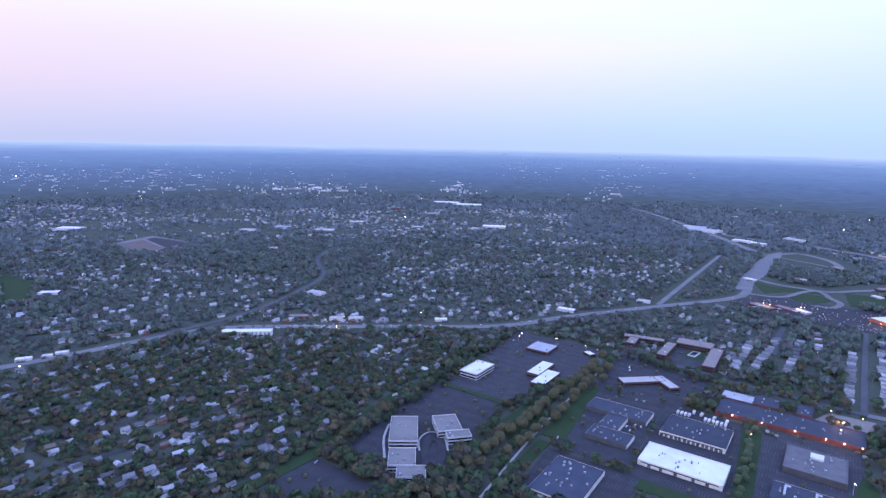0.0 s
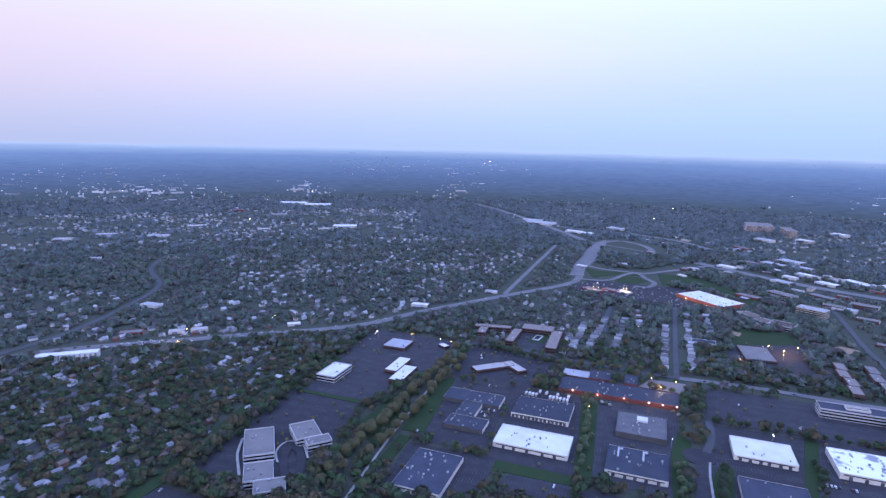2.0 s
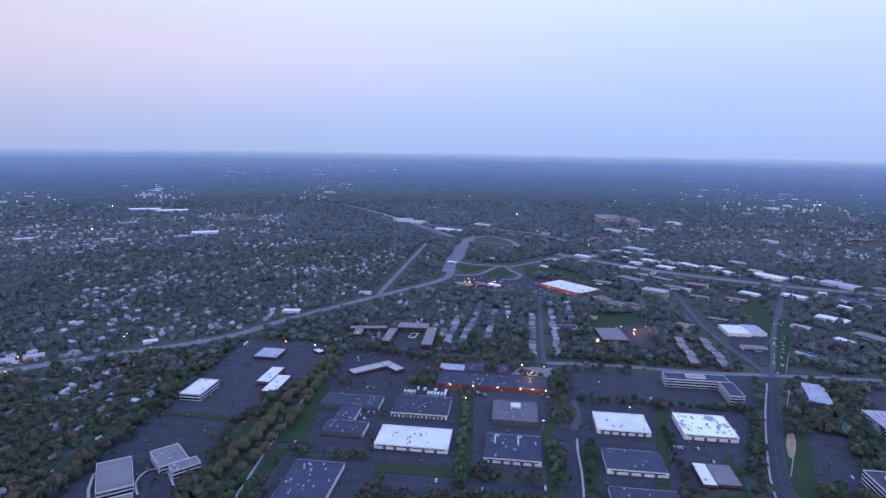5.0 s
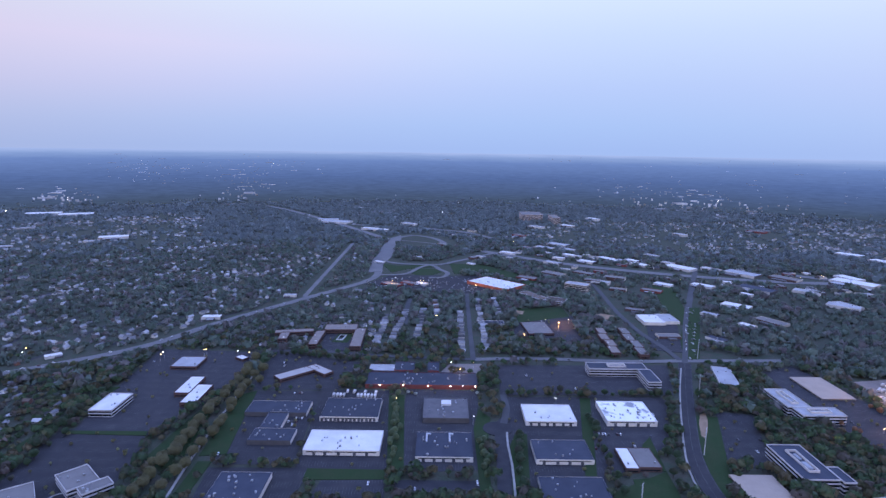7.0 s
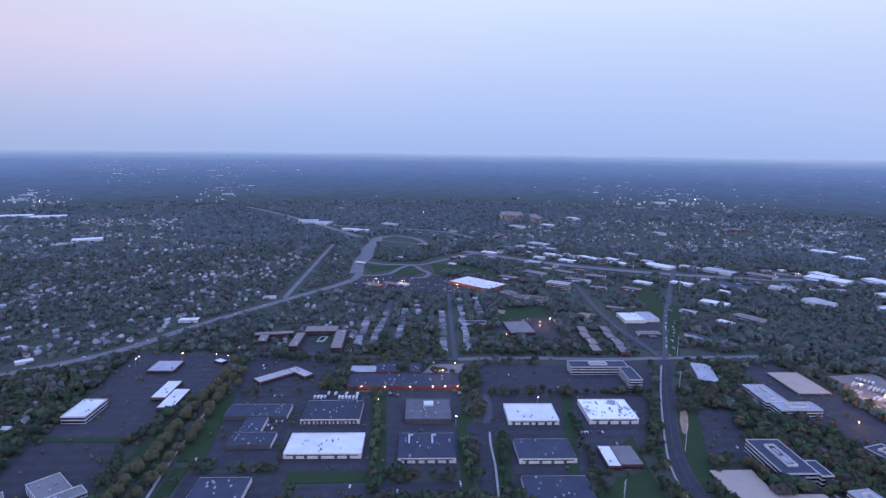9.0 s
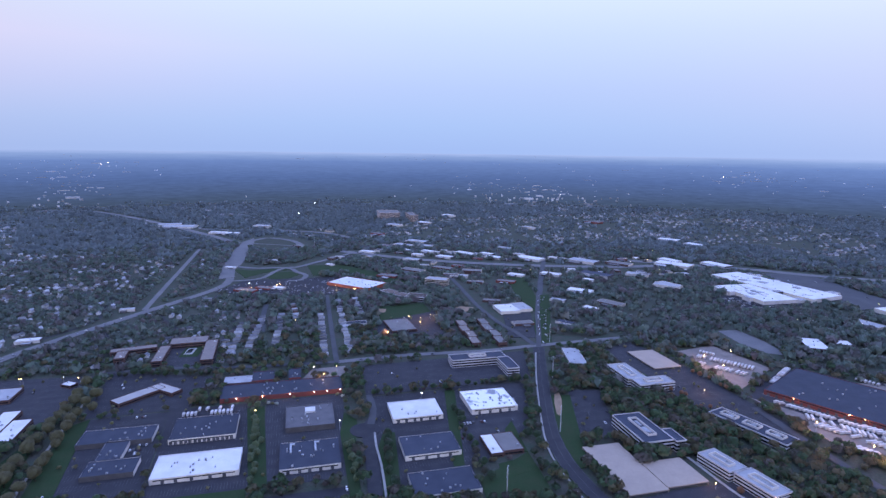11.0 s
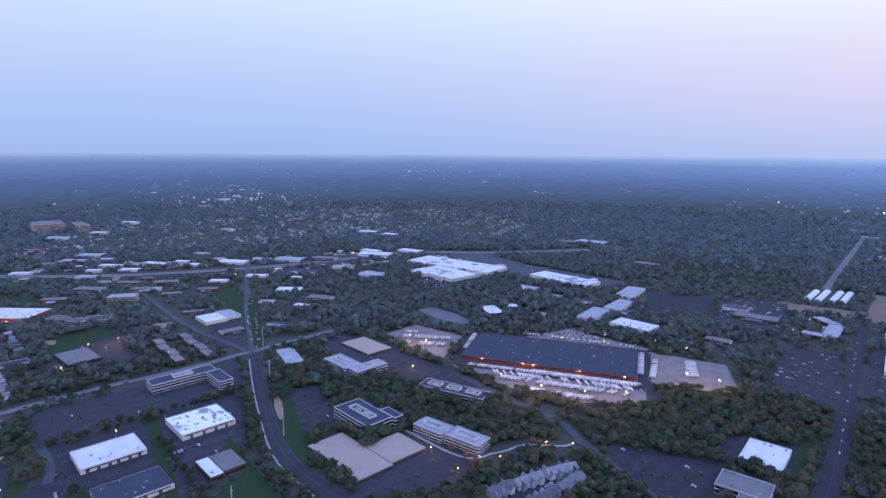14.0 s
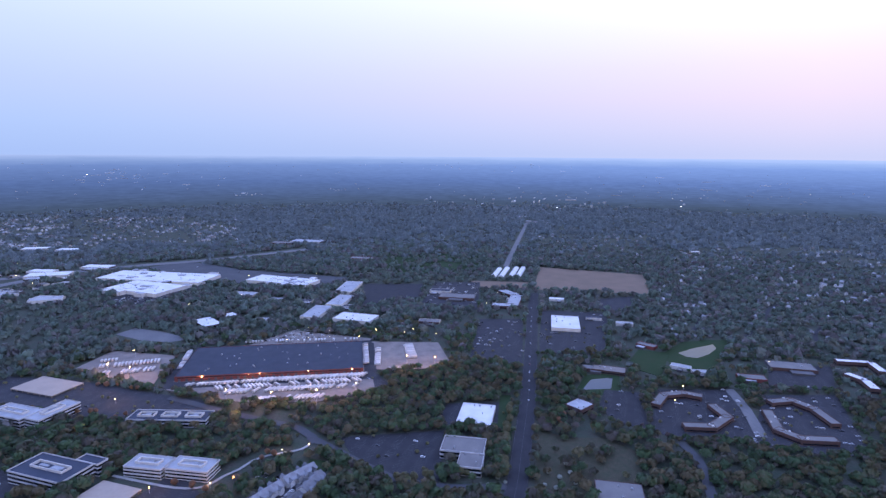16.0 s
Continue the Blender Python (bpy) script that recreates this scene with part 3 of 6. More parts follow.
for n, (u0, u1, v0, v1) in enumerate(((-80, -58, -132, 128), (58, 76, -120, 122), (-58, 58, 120, 134), (-58, 76, -134, -120))):
    c, k = math.cos(radians(-8)), math.sin(radians(-8))
    patch("depot_lane", [(819 + c * u - k * v, 23 + k * u + c * v) for u, v in ((u0, v0), (u1, v0), (u1, v1), (u0, v1))], "asphalt", 0.69 + 0.005 * n, "dark asphalt lane along a parcel depot", "road")
patch("overflow_car_park", OVERFLOW, "highway", 0.1, "pale gravel car park beside dark woods", "car park")
block([(x - 34, y - 8) for x, y in OVERFLOW])

GRASS = "mown green grass"
for n, pts in enumerate((
    [(63, 586), (116, 649), (137, 669), (138, 647), (76, 534)],
    [(107, 562), (180, 681), (202, 683), (130, 551)],
    [(175, 468), (186, 483), (245, 441), (237, 427)],
    [(375, 276), (394, 297), (465, 291), (416, 231)],
    [(590, 349), (614, 326), (480, 233), (455, 248)],
    [(715, 793), (806, 749), (771, 696), (670, 720)],
    [(673, -438), (725, -497), (701, -534), (625, -461)],
    [(-791, 992), (-969, 1226), (-847, 1158), (-758, 1013)],
    [(723, 1167), (767, 1195), (800, 1174), (792, 1132), (748, 1115), (721, 1131)],
    [(719, 1300), (739, 1253), (819, 1221), (811, 1192), (745, 1208), (686, 1190)],
    [(870, 1207), (934, 1150), (938, 1033), (913, 902), (906, 844), (871, 922), (877, 1057), (807, 1100)],
    [(1121, 771), (1160, 747), (962, 581), (884, 532), (974, 642)],
    [(831, 514), (1016, 615), (1035, 603), (763, 438), (746, 450)],
    [(517, 9), (542, -4), (524, -31), (506, 9)],
    [(71, 503), (104, 552), (115, 545), (81, 496)],
    [(364, 458), (399, 494), (396, 468), (346, 413), (300, 349), (292, 355)],
    [(315, 340), (346, 376), (373, 409), (398, 428), (404, 417), (328, 331)],
    [(0, 686), (1, 693), (74, 643), (71, 634)],
    [(245, 437), (331, 583), (347, 573), (258, 428)],
    [(427, 300), (458, 285), (441, 269), (409, 281)],
    [(452, 306), (488, 335), (509, 341), (465, 291)],
    [(393, 327), (520, 448), (531, 441), (402, 321)],
    [(547, -197), (629, -234), (625, -247), (522, -203)],
)):
    patch("lawn", pts, "grass", 0.515 + 0.0033 * n, GRASS, "grass")
patch("lawn", [(352, 800), (382, 834), (400, 816), (372, 784)], "grass", 0.61, "green pool garden in an apartment court", "grass")
patch("pool_terrace", [(362, 806), (380, 826), (389, 818), (371, 798)], "path", 0.63, "pale terrace round a pool", "terrace")
patch("pool", [(366, 808), (379, 822), (384, 817), (371, 803)], "water", 0.66, "still dark pool in an apartment court", "pool")
patch("lawn", [(-183, 452), (-128, 520), (-62, 652), (54, 792), (64, 786), (-50, 646), (-114, 512), (-168, 444)], "grass", 0.58, "mown green strip between houses and car parks", "grass")
patch("plaza_car_park", [(-949, 1611), (-902, 1760), (-727, 1657), (-751, 1503), (-851, 1492)], "highway", 0.6, "pale edged plaza car park far off among woods", "car park")
patch("plaza_car_park", [(-922, 1596), (-896, 1686), (-771, 1559), (-784, 1524), (-849, 1508)], "brownfield", 0.63, "brownish empty plaza car park far off among woods", "car park")
patch("plaza_car_park", [(-891, 1697), (-879, 1730), (-741, 1655), (-769, 1568)], "asphalt", 0.64, "dark empty plaza car park far off among woods", "car park")
MEADOW = [(1655, -308), (1600, -450), (1555, -545), (1330, -470), (1350, -380), (1347, -259), (1500, -250)]
patch("meadow", MEADOW, "grass", 0.3, "rough open meadow with scattered trees", "field", grids=(bare,))
patch("brown_lot", [(1270, -172), (1236, -300), (1100, -255), (1072, -135)], "asphalt", 0.2, "dark asphalt lot beside warehouses", "car park")
patch("car_park", [(1011, -607), (1013, -688), (919, -622), (936, -560)], "asphalt", 0.2, LOT, "car park")
patch("scrub_field", [(535, -239), (511, -264), (501, -298), (467, -314), (423, -289), (410, -235), (425, -181)], "scrub", 0.3, "rough brownish scrub field with low bushes", "field", grids=(bare,))
patch("bare_field", [(1121, -515), (1348, -640), (1192, -844), (1020, -734)], "soil", 0.05, "large bare brown field beside woods", "field")
patch("field", [(1240, -413), (1191, -535), (1141, -505), (1170, -401)], "soil", 0.06, "bare brown field beside greenhouses", "field")
patch("bare_field", [(558, 312), (580, 328), (603, 341), (612, 340), (597, 328), (572, 313), (556, 307)], "sand", 0.62, "worn patch of pale earth by the parkway", "field")
patch("infield", [(697, 769), (714, 785), (726, 768), (709, 753)], "sand", 0.62, "sandy baseball infield on a school lawn", "field")
patch("infield", [(807, 681), (837, 679), (847, 655), (814, 647)], "sand", 0.62, "sandy baseball infield near apartments", "field")
patch("pond_bank", [(700, -519), (738, -584), (737, -630), (727, -665), (665, -600), (627, -540), (640, -495)], "grass", 0.02, "grassy bank round a pond", "grass")
patch("pond_bank", [(605, -320), (659, -368), (654, -416), (589, -377)], "grass", 0.02, "grassy bank round a small pond", "grass")
ribbon("yard_lane", [(743, -100), (863, -117)], 8, "asphalt", 0.75, "dark lane across a concrete yard")
patch("pond", [(698, -546), (709, -581), (716, -625), (699, -616), (681, -587), (672, -559), (680, -547)], "water", 0.04, "still pond reflecting the pale sky", "pond")
patch("pond", [(617, -339), (643, -367), (642, -399), (610, -376)], "water", 0.04, "small still pond among trees", "pond")

# roads
ribbon("main_road", [(-575, 708), (-513, 761), (-444, 826), (-348, 889), (-122, 910), (94, 927), (220, 987), (397, 1061), (584, 1136), (640, 1182), (668, 1225), (720, 1310)], 18, "highway", 0.715, "wide pale main road with traffic", True, 15)
ribbon("side_road", [(-233, 1621), (-313, 1612), (-322, 1448), (-271, 1273), (-296, 1111), (-353, 954), (-454, 831)], 11, "road", 0.730, "grey side road winding through woods", grow=9)
ribbon("side_road", [(421, 1082), (557, 1279), (800, 1630)], 10, "highway", 0.745, "straight pale side road between houses", grow=14)
ribbon("cross_road", [(494, 621), (578, 569), (666, 499), (737, 456), (878, 365)], 12, "highway", 0.760, "pale cross road past offices", True, 11)
ribbon("railway_track", [(255, 815), (318, 775), (404, 692), (494, 621)], 8, "road", 0.775, "narrow grey lane behind a tree row")
ribbon("residential_street", [(492, 622), (562, 720), (716, 931)], 7.5, "road", 0.790, "straight residential street between rows of houses", grow=8)
ribbon("residential_street", [(489, 807), (546, 893), (594, 959)], 9, "road", 0.805, "straight residential street between rows of houses", grow=8)
ribbon("parkway", [(419, 167), (444, 211), (473, 253), (512, 292), (570, 334), (643, 384), (738, 446)], 17, "asphalt", 0.820, "dark curving parkway", True)
ribbon("footpath", [(415, 194), (441, 228), (471, 267), (504, 296), (554, 332), (632, 385), (715, 437)], 1.9, "path", 0.835, "pale concrete footpath beside the parkway")
ribbon("access_road", [(310, 345), (359, 405), (392, 447), (418, 462), (441, 496)], 12, "asphalt", 0.850, "dark access road with a turning circle")
ribbon("footpath", [(314, 335), (350, 380), (371, 410), (389, 432)], 2.2, "path", 1.0, "pale concrete footpath beside an access road")
ribbon("access_lane", [(448, 507), (426, 475), (399, 449)], 8, "road", 0.97, "pale access lane above a turning circle")
ribbon("boulevard", [(417, -157), (446, -175), (519, -214), (651, -283), (1089, -499)], 19, "asphalt", 0.91, "straight dark boulevard", True)
ribbon("country_road", [(1377, -558), (1640, -697), (2338, -1072)], 14, "highway", 0.05, "pale straight road through far fields", grow=7)
ribbon("service_lane", [(470, -366), (437, -360), (407, -343), (377, -324)], 9, "road", 1.16, "grey service lane through young woods")
ribbon("garden_wall_path", [(561, 169), (547, 148), (530, 122), (521, 103), (520, 87), (532, 74), (541, 60), (552, 50), (559, 35), (560, 16), (563, 3), (569, -4)], 3.2, "path", 0.895, "pale winding path beside offices", grow=11)
ribbon("access_road", [(585, -6), (548, -31), (490, -70), (458, -119), (446, -170)], 10, "road", 0.880, "dark access road between trees")
ribbon("access_road", [(729, 147), (660, 68), (607, 3), (571, -11)], 10, "road", 0.925, "dark access road between trees")
ribbon("avenue", [(1020, 860), (960, 782), (867, 665), (802, 568), (775, 512), (742, 456)], 9, "road", 0.940, "grey avenue lined by apartments", grow=12)
ribbon("highway", [(1062, 1307), (1122, 1070), (1233, 850), (1387, 651), (1585, 479)], 30, "highway", 0.955, "wide pale highway", True, 32)
ribbon("highway", [(1516, 639), (1621, 359), (1661, 188), (1778, -86)], 30, "highway", 0.970, "wide pale highway", False, 30)
ribbon("highway", [(930, 1644), (962, 2180), (957, 2736), (888, 3022), (759, 3057)], 26, "highway", 0.985, "wide pale highway running into the distance", False, 16)
ribbon("ramp", [(975, 1650), (1045, 1675), (1071, 1626), (1071, 1551), (1040, 1470), (1015, 1415)], 19, "highway", 1.000, "pale loop ramp of an interchange", grow=38)
block([(890, 1560), (975, 1650), (1050, 1660), (1055, 1540), (1000, 1420), (915, 1450)], blocked, bare)
ribbon("ramp", [(960, 1602), (979, 1560), (1004, 1516), (1017, 1457), (1006, 1408)], 10, "highway", 1.015, "pale loop ramp of an interchange", grow=14)
ribbon("ramp", [(738, 1323), (747, 1296), (762, 1266), (796, 1238), (837, 1208), (889, 1219), (943, 1231), (1060, 1262)], 14, "highway", 1.030, "pale ramp joining a highway", grow=34)
ribbon("ramp", [(640, 1190), (677, 1163), (716, 1162), (766, 1198), (809, 1218), (816, 1193), (805, 1162), (802, 1129), (792, 1106), (758, 1081), (735, 1096)], 12, "highway", 1.075, "pale loop ramp of an interchange", grow=30)
ribbon("highway", [(996, 2030), (1080, 1900), (1169, 1830), (1215, 1735), (1254, 1644), (1253, 1550), (1241, 1443)], 24, "highway", 1.105, "wide pale highway beyond an interchange", False, 16)
patch("junction_apron", [(637, 1219), (717, 1348), (834, 1512), (952, 1655), (1016, 1698), (966, 1613), (879, 1496), (798, 1379), (735, 1308), (696, 1268), (674, 1212)], "highway", 1.12, "broad pale junction apron with painted lanes", "road")
ribbon("footpath", [(36, 448), (97, 555), (158, 653), (221, 745)], 2.6, "path", 1.14, "pale footpath beside a double row of trees")
ribbon("shopping_street", [(1016, 615), (1228, 737), (1426, 847)], 12, "road", 1.045, "grey street past low buildings")
ribbon("footpath", [(567, -516), (515, -492), (456, -455)], 12, "highway", 1.060, "pale concrete walk between brick offices")

ribbon("side_lane", [(738, 446), (800, 484), (895, 545), (1015, 617)], 8, "road", 0.822, "narrow grey lane with cars along it", grow=6)
cx, cy = (386, 444)
block(corners(cx - 4, cy - 6, 46, 46, 55))
patch("turning_circle", [(cx + 16 * math.cos(t), cy + 16 * math.sin(t)) for t in np.arange(16) * math.pi / 8], "asphalt", 0.853, "dark asphalt turning circle", "road")

ribbon("footpath", [(-42, 468), (-49, 490), (-54, 521), (-57, 549), (-54, 577)], 2.5, "path", 1.3, "pale footpath round a stepped office")
ribbon("forecourt_kerb", [(-19, 523), (-21, 542), (-15, 557), (-6, 561), (5, 553), (9, 524)], 2.0, "path", 1.32, "pale kerb round an office forecourt")
ribbon("forecourt_drive", [(-12, 484), (-14, 523), (-11, 543), (-5, 548), (1, 541), (3, 524), (0, 484)], 8, "asphalt", 1.25, "dark looping drive in an office forecourt")

# ---- buildings ----


def rooftop(parent, w, d, z, count, kinds=("unit",), rnd=None):
    for k in range(count):
        x, y = rnd.uniform(-0.42, 0.42) * w, rnd.uniform(-0.42, 0.42) * d
        s = rnd.uniform(0.5, 1.2)
        me = boxes("rooftop_unit", [(-s, s, -s * 0.8, s * 0.8, 0, 1.3), (-s * 0.5, s * 0.5, -s * 0.4, s * 0.4, 1.3, 1.55)], M[rnd.choice(kinds)])
        part("rooftop_unit", me, parent, loc=(x, y, z))


def warehouse(rect, h, roof, wall, label, front="cream_wall", units=8, doors=0, seed=1, group="", name="warehouse", ducts=0, big=False):
    x, y, w, d, a = rect
    rnd = random.Random(seed)
    block(corners(*rect, 3), bare, built)
    block(corners(*rect, 3 if math.hypot(x, y) < 850 else 10), blocked)
    ob = thing(name, x, y, 0, a, label, name.replace("_", " "), group)
    part("wall", ring("wall", w, d, 0, h, 0.5, M[wall]), ob)
    part("front_wall", boxes("front_wall", [(-w / 2 - 0.25, -w / 2 + 0.1, -d / 2, d / 2, 0, h + 0.15)], M[front]), ob)
    part("roof", boxes("roof", [(-w / 2 + 0.4, w / 2 - 0.4, -d / 2 + 0.4, d / 2 - 0.4, h - 1.0, h - 0.45)], M[roof]), ob)
    if name != "commercial_building" and math.hypot(x, y) < 1100:
        part("coping", ring("coping", w, d, h, h + 0.2, 0.7, M[roof], 0.1), ob)
    rooftop(ob, w, d, h - 0.45, units, ("unit", "metal") if roof == "white_roof" else ("unit", "metal", "metal"), rnd)
    for k in range(9 if name == "shopping_hall" else 0):
        side, yy = rnd.choice((-1, 1)), rnd.uniform(-0.42, 0.42) * d
        bw, bd, bh = rnd.uniform(8, 20), rnd.uniform(10, 26), h + rnd.uniform(-2.5, 1.8)
        base = part("store_block", ring("store_block", bw, bd, 0, bh, 0.6, M["white_wall" if k % 3 else "dull_wall"]), ob, loc=(side * (w / 2 + bw / 2 + 0.4), yy, 0))
        part("block_roof", boxes("block_roof", [(-bw / 2 + 0.5, bw / 2 - 0.5, -bd / 2 + 0.5, bd / 2 - 0.5, bh - 1, bh - 0.4)], M["white_roof" if k % 2 else "pale_roof"]), base)
        rx, ry = rnd.uniform(-0.3, 0.3) * w, rnd.uniform(-0.45, 0.45) * d
        part("roof_monitor", boxes("roof_monitor", [(rx - 5, rx + 5, ry - 7, ry + 7, h - 0.45, h + rnd.uniform(0.8, 2.2))], M["pale_roof" if k % 2 else "white_roof"]), ob)
    for k in range(ducts):
        yy, z = (0.32 - 0.42 * k) * d, h - 0.45
        part("roof_duct", boxes("roof_duct", [(w * 0.05, w * 0.42, yy - 0.9, yy + 0.9, z, z + 1.3), (w * 0.36, w * 0.42, yy - 4, yy + 0.9, z, z + 1.1)], M["metal"]), ob)
    if big:
        part("roof_plant", boxes("roof_plant", [(w * 0.12, w * 0.32, -d * 0.12, d * 0.1, h - 0.45, h + 1.6)], M["white_roof"]), ob)
    for k in range(doors):
        yy = -d / 2 + d * (k + 0.7 + 0.25 * rnd.random()) / (doors + 0.5)
        part("dock_door", boxes("dock_door", [(-w / 2 - 0.4, -w / 2 - 0.2, yy - 1.5, yy + 1.5, 0.3, 3.8)], M["door"]), ob)
    if doors:
        part("window_band", boxes("window_band", [(-w / 2 - 0.33, -w / 2 - 0.2, -d / 2 + 3, d / 2 - 3, h - 2.2, h - 1.2)], M["glass"]), ob)
    return ob


def abut(rects):
    """Trim each further wing that lies along the same bearing, so that it meets the first wing without running into it."""
    x0, y0, w0, d0, a0 = rects[0]
    c, s = math.cos(radians(a0)), math.sin(radians(a0))
    done, held = [rects[0]], [(-w0 / 2, w0 / 2, -d0 / 2, d0 / 2)]
    for x, y, w, d, a in rects[1:]:
        if abs(a - a0) > 8:
            done.append((x, y, w, d, a))
            continue
        u, v = c * (x - x0) + s * (y - y0), -s * (x - x0) + c * (y - y0)
        span = [u - w / 2, u + w / 2, v - d / 2, v + d / 2]
        for u0, u1, v0, v1 in held:
            over = (span[1] - u0, u1 - span[0], span[3] - v0, v1 - span[2])
            if min(over) > 0:
                ways = ([span[0], u0 - 0.01, *span[2:]], [u1 + 0.01, *span[1:]], [*span[:2], span[2], v0 - 0.01], [*span[:2], v1 + 0.01, span[3]])
                span = max(ways, key=lambda q: max(q[1] - q[0], 0) * max(q[3] - q[2], 0))
        held.append(tuple(span))
        u, v = (span[0] + span[1]) / 2, (span[2] + span[3]) / 2
        done.append((x0 + c * u - s * v, y0 + s * u + c * v, span[1] - span[0], span[3] - span[2], a0))
    return done


def office(rects, h, storeys, roof, label, wall="spandrel", seed=1, wells=True, group="", name="office_building"):
    """Bands of dark glass between pale belts, a flat roof, and a screen round the plant on it."""
    rects = abut(rects)
    x0, y0, _, _, a0 = rects[0]
    ob = thing(name, x0, y0, 0, a0, label, "office building", group)
    rnd = random.Random(seed)
    turn = Matrix.Rotation(radians(-a0), 2)
    for n, (x, y, w, d, a) in enumerate(rects):
        block(corners(x, y, w, d, a, 3), blocked, bare, built)
        off = turn @ Vector((x - x0, y - y0))
        base = part("wing", boxes("wing", [(-w / 2 + 0.5, w / 2 - 0.5, -d / 2 + 0.5, d / 2 - 0.5, 0, h - 0.4 + 0.02 * n)], M[roof]), ob, loc=(off.x, off.y, 0), rz=radians(a - a0))
        step = h / storeys
        for k in range(storeys + 1):
            lo, hi = (k * step - 0.75, k * step + 0.75) if 0 < k < storeys else ((0, 0.8) if k == 0 else (h - 1.2, h + 0.5 + 0.02 * n))
            part("spandrel", ring("spandrel", w, d, lo, hi, 0.7 if k < storeys else 0.4, M[wall]), base)
        for side in range(4):
            ln, off2 = (d, w / 2 - 0.42) if side % 2 == 0 else (w, d / 2 - 0.42)
            for k in range(storeys):
                lo, hi = (0.8 if k == 0 else k * step + 0.75), (k + 1) * step - (0.75 if k < storeys - 1 else 1.2)
                items = [(-0.06, 0.06, -ln / 2 + 0.8, ln / 2 - 0.8, lo, hi)]
                c, s = ((1, 0), (0, 1), (-1, 0), (0, -1))[side]
                part("window", boxes("window", items, M["glass"]), base, loc=(c * off2, s * off2, 0), rz=radians(90 * side))
        for k in range(int(wells) if n == 0 or min(w, d) > 20 else 0):
            m = (k + 0.5) / int(wells) - 0.5
            sw, sd = (w * 0.40, min(d * 0.62 / int(wells), 24)) if d >= w else (min(w * 0.66 / int(wells), 38), d * 0.30)
            at = (0, m * d * 0.9, 0) if d >= w else (m * w * 0.9, 0, 0)
            part("plant_screen", ring("plant_screen", sw, sd, h - 0.4, h + 1.9, 0.7, M["white_wall"]), base, loc=at)
            part("plant_unit", boxes("plant_unit", [(-sw * 0.36, -sw * 0.05, -sd * 0.25, sd * 0.25, h - 0.4, h + 1.0), (sw * 0.08, sw * 0.34, -sd * 0.2, sd * 0.1, h - 0.4, h + 0.7)], M["unit"]), base, loc=at)
        if not wells:
            rooftop(base, w, d, h - 0.4, 4, ("unit", "metal"), rnd)
    return ob


def brick_block(rects, h, roof, label, name="low_building", wall="brick", units=3, seed=1, category="building", group=""):
    x0, y0, _, _, a0 = rects[0]
    ob = thing(name, x0, y0, 0, a0, label, category, group)
    rnd = random.Random(seed)
    turn = Matrix.Rotation(radians(-a0), 2)
    for n, (x, y, w, d, a) in enumerate(rects):
        block(corners(x, y, w, d, a, 3), blocked, bare, built)
        off = turn @ Vector((x - x0, y - y0))
        rise = 0.03 * n
        base = part("wall", ring("wall", w, d, 0, h + rise, 0.5, M[wall]), ob, loc=(off.x, off.y, 0), rz=radians(a - a0))
        part("roof", boxes("roof", [(-w / 2 + 0.45, w / 2 - 0.45, -d / 2 + 0.45, d / 2 - 0.45, h - 1, h - 0.35 + rise)], M[roof]), base)
        for side in range(4):
            ln, out = (d, w / 2) if side % 2 == 0 else (w, d / 2)
            c, s = ((1, 0), (0, 1), (-1, 0), (0, -1))[side]
            for k in range(max(1, int(h / 3.6))):
                part("window_band", boxes("window_band", [(-0.06, 0.06, -ln / 2 + 1.5, ln / 2 - 1.5, 1.1 + 3.5 * k, 2.6 + 3.5 * k)], M["glass"]), base,
                     loc=(c * out, s * out, 0), rz=radians(90 * side))
        rooftop(base, w, d, h - 0.35, units, ("unit", "metal", "white_roof"), rnd)
    return ob


def parking_deck(rects, h, label):
    x0, y0, _, _, a0 = rects[0]
    rects = abut(rects)
    x0, y0, _, _, a0 = rects[0]
    ob = thing("parking_deck", x0, y0, 0, a0, label, "parking deck")
    turn = Matrix.Rotation(radians(-a0), 2)
    for n, (x, y, w, d, a) in enumerate(rects):
        block(corners(x, y, w, d, a, 2), blocked, bare, built)
        off = turn @ Vector((x - x0, y - y0))
        slab = part("deck_slab", boxes("deck_slab", [(-w / 2, w / 2, -d / 2, d / 2, h - 0.5, h + 0.01 * n)], M["deck"]), ob, loc=(off.x, off.y, 0), rz=radians(a - a0))
        part("parapet", ring("parapet", w, d, h - 0.9, h + 0.06 + 0.01 * n, 0.35, M["deck"], 0.1), slab)
        part("lower_storey", boxes("lower_storey", [(-w / 2 + 1, w / 2 - 1, -d / 2 + 1, d / 2 - 1, 0, h - 0.5)], M["door"]), slab)
        for k in range(int(w / 9) + 1):
            for s in (-1, 1):
                xx = -w / 2 + 0.6 + k * (w - 1.2) / (int(w / 9) or 1)
                part("column", boxes("column", [(xx - 0.3, xx + 0.3, s * (d / 2 - 0.4) - 0.3, s * (d / 2 - 0.4) + 0.3, 0, h - 0.5)], M["deck"]), slab)
    return ob


brick_block([(365, 655, 24, 41, 54)], 5, "pale_roof", "low shed with a pale grey roof behind a brick factory", seed=70)
office([(49, 726, 45, 26, 55)], 8, 2, "white_roof", "square white-roofed two-storey office with dark window bands", seed=2, wells=False)
brick_block([(135, 734, 50, 18, 55), (136, 702, 52, 19, 55)], 6, "white_roof", "stepped brick building with a bright white flat roof", seed=3)
brick_block([(151, 819, 37, 35, 55)], 5, "pale_roof", "low brick building with a pale grey flat roof", seed=4)
brick_block([(217, 800, 11, 16, 22)], 4, "white_roof", "small low building with a white roof", seed=5, units=1)
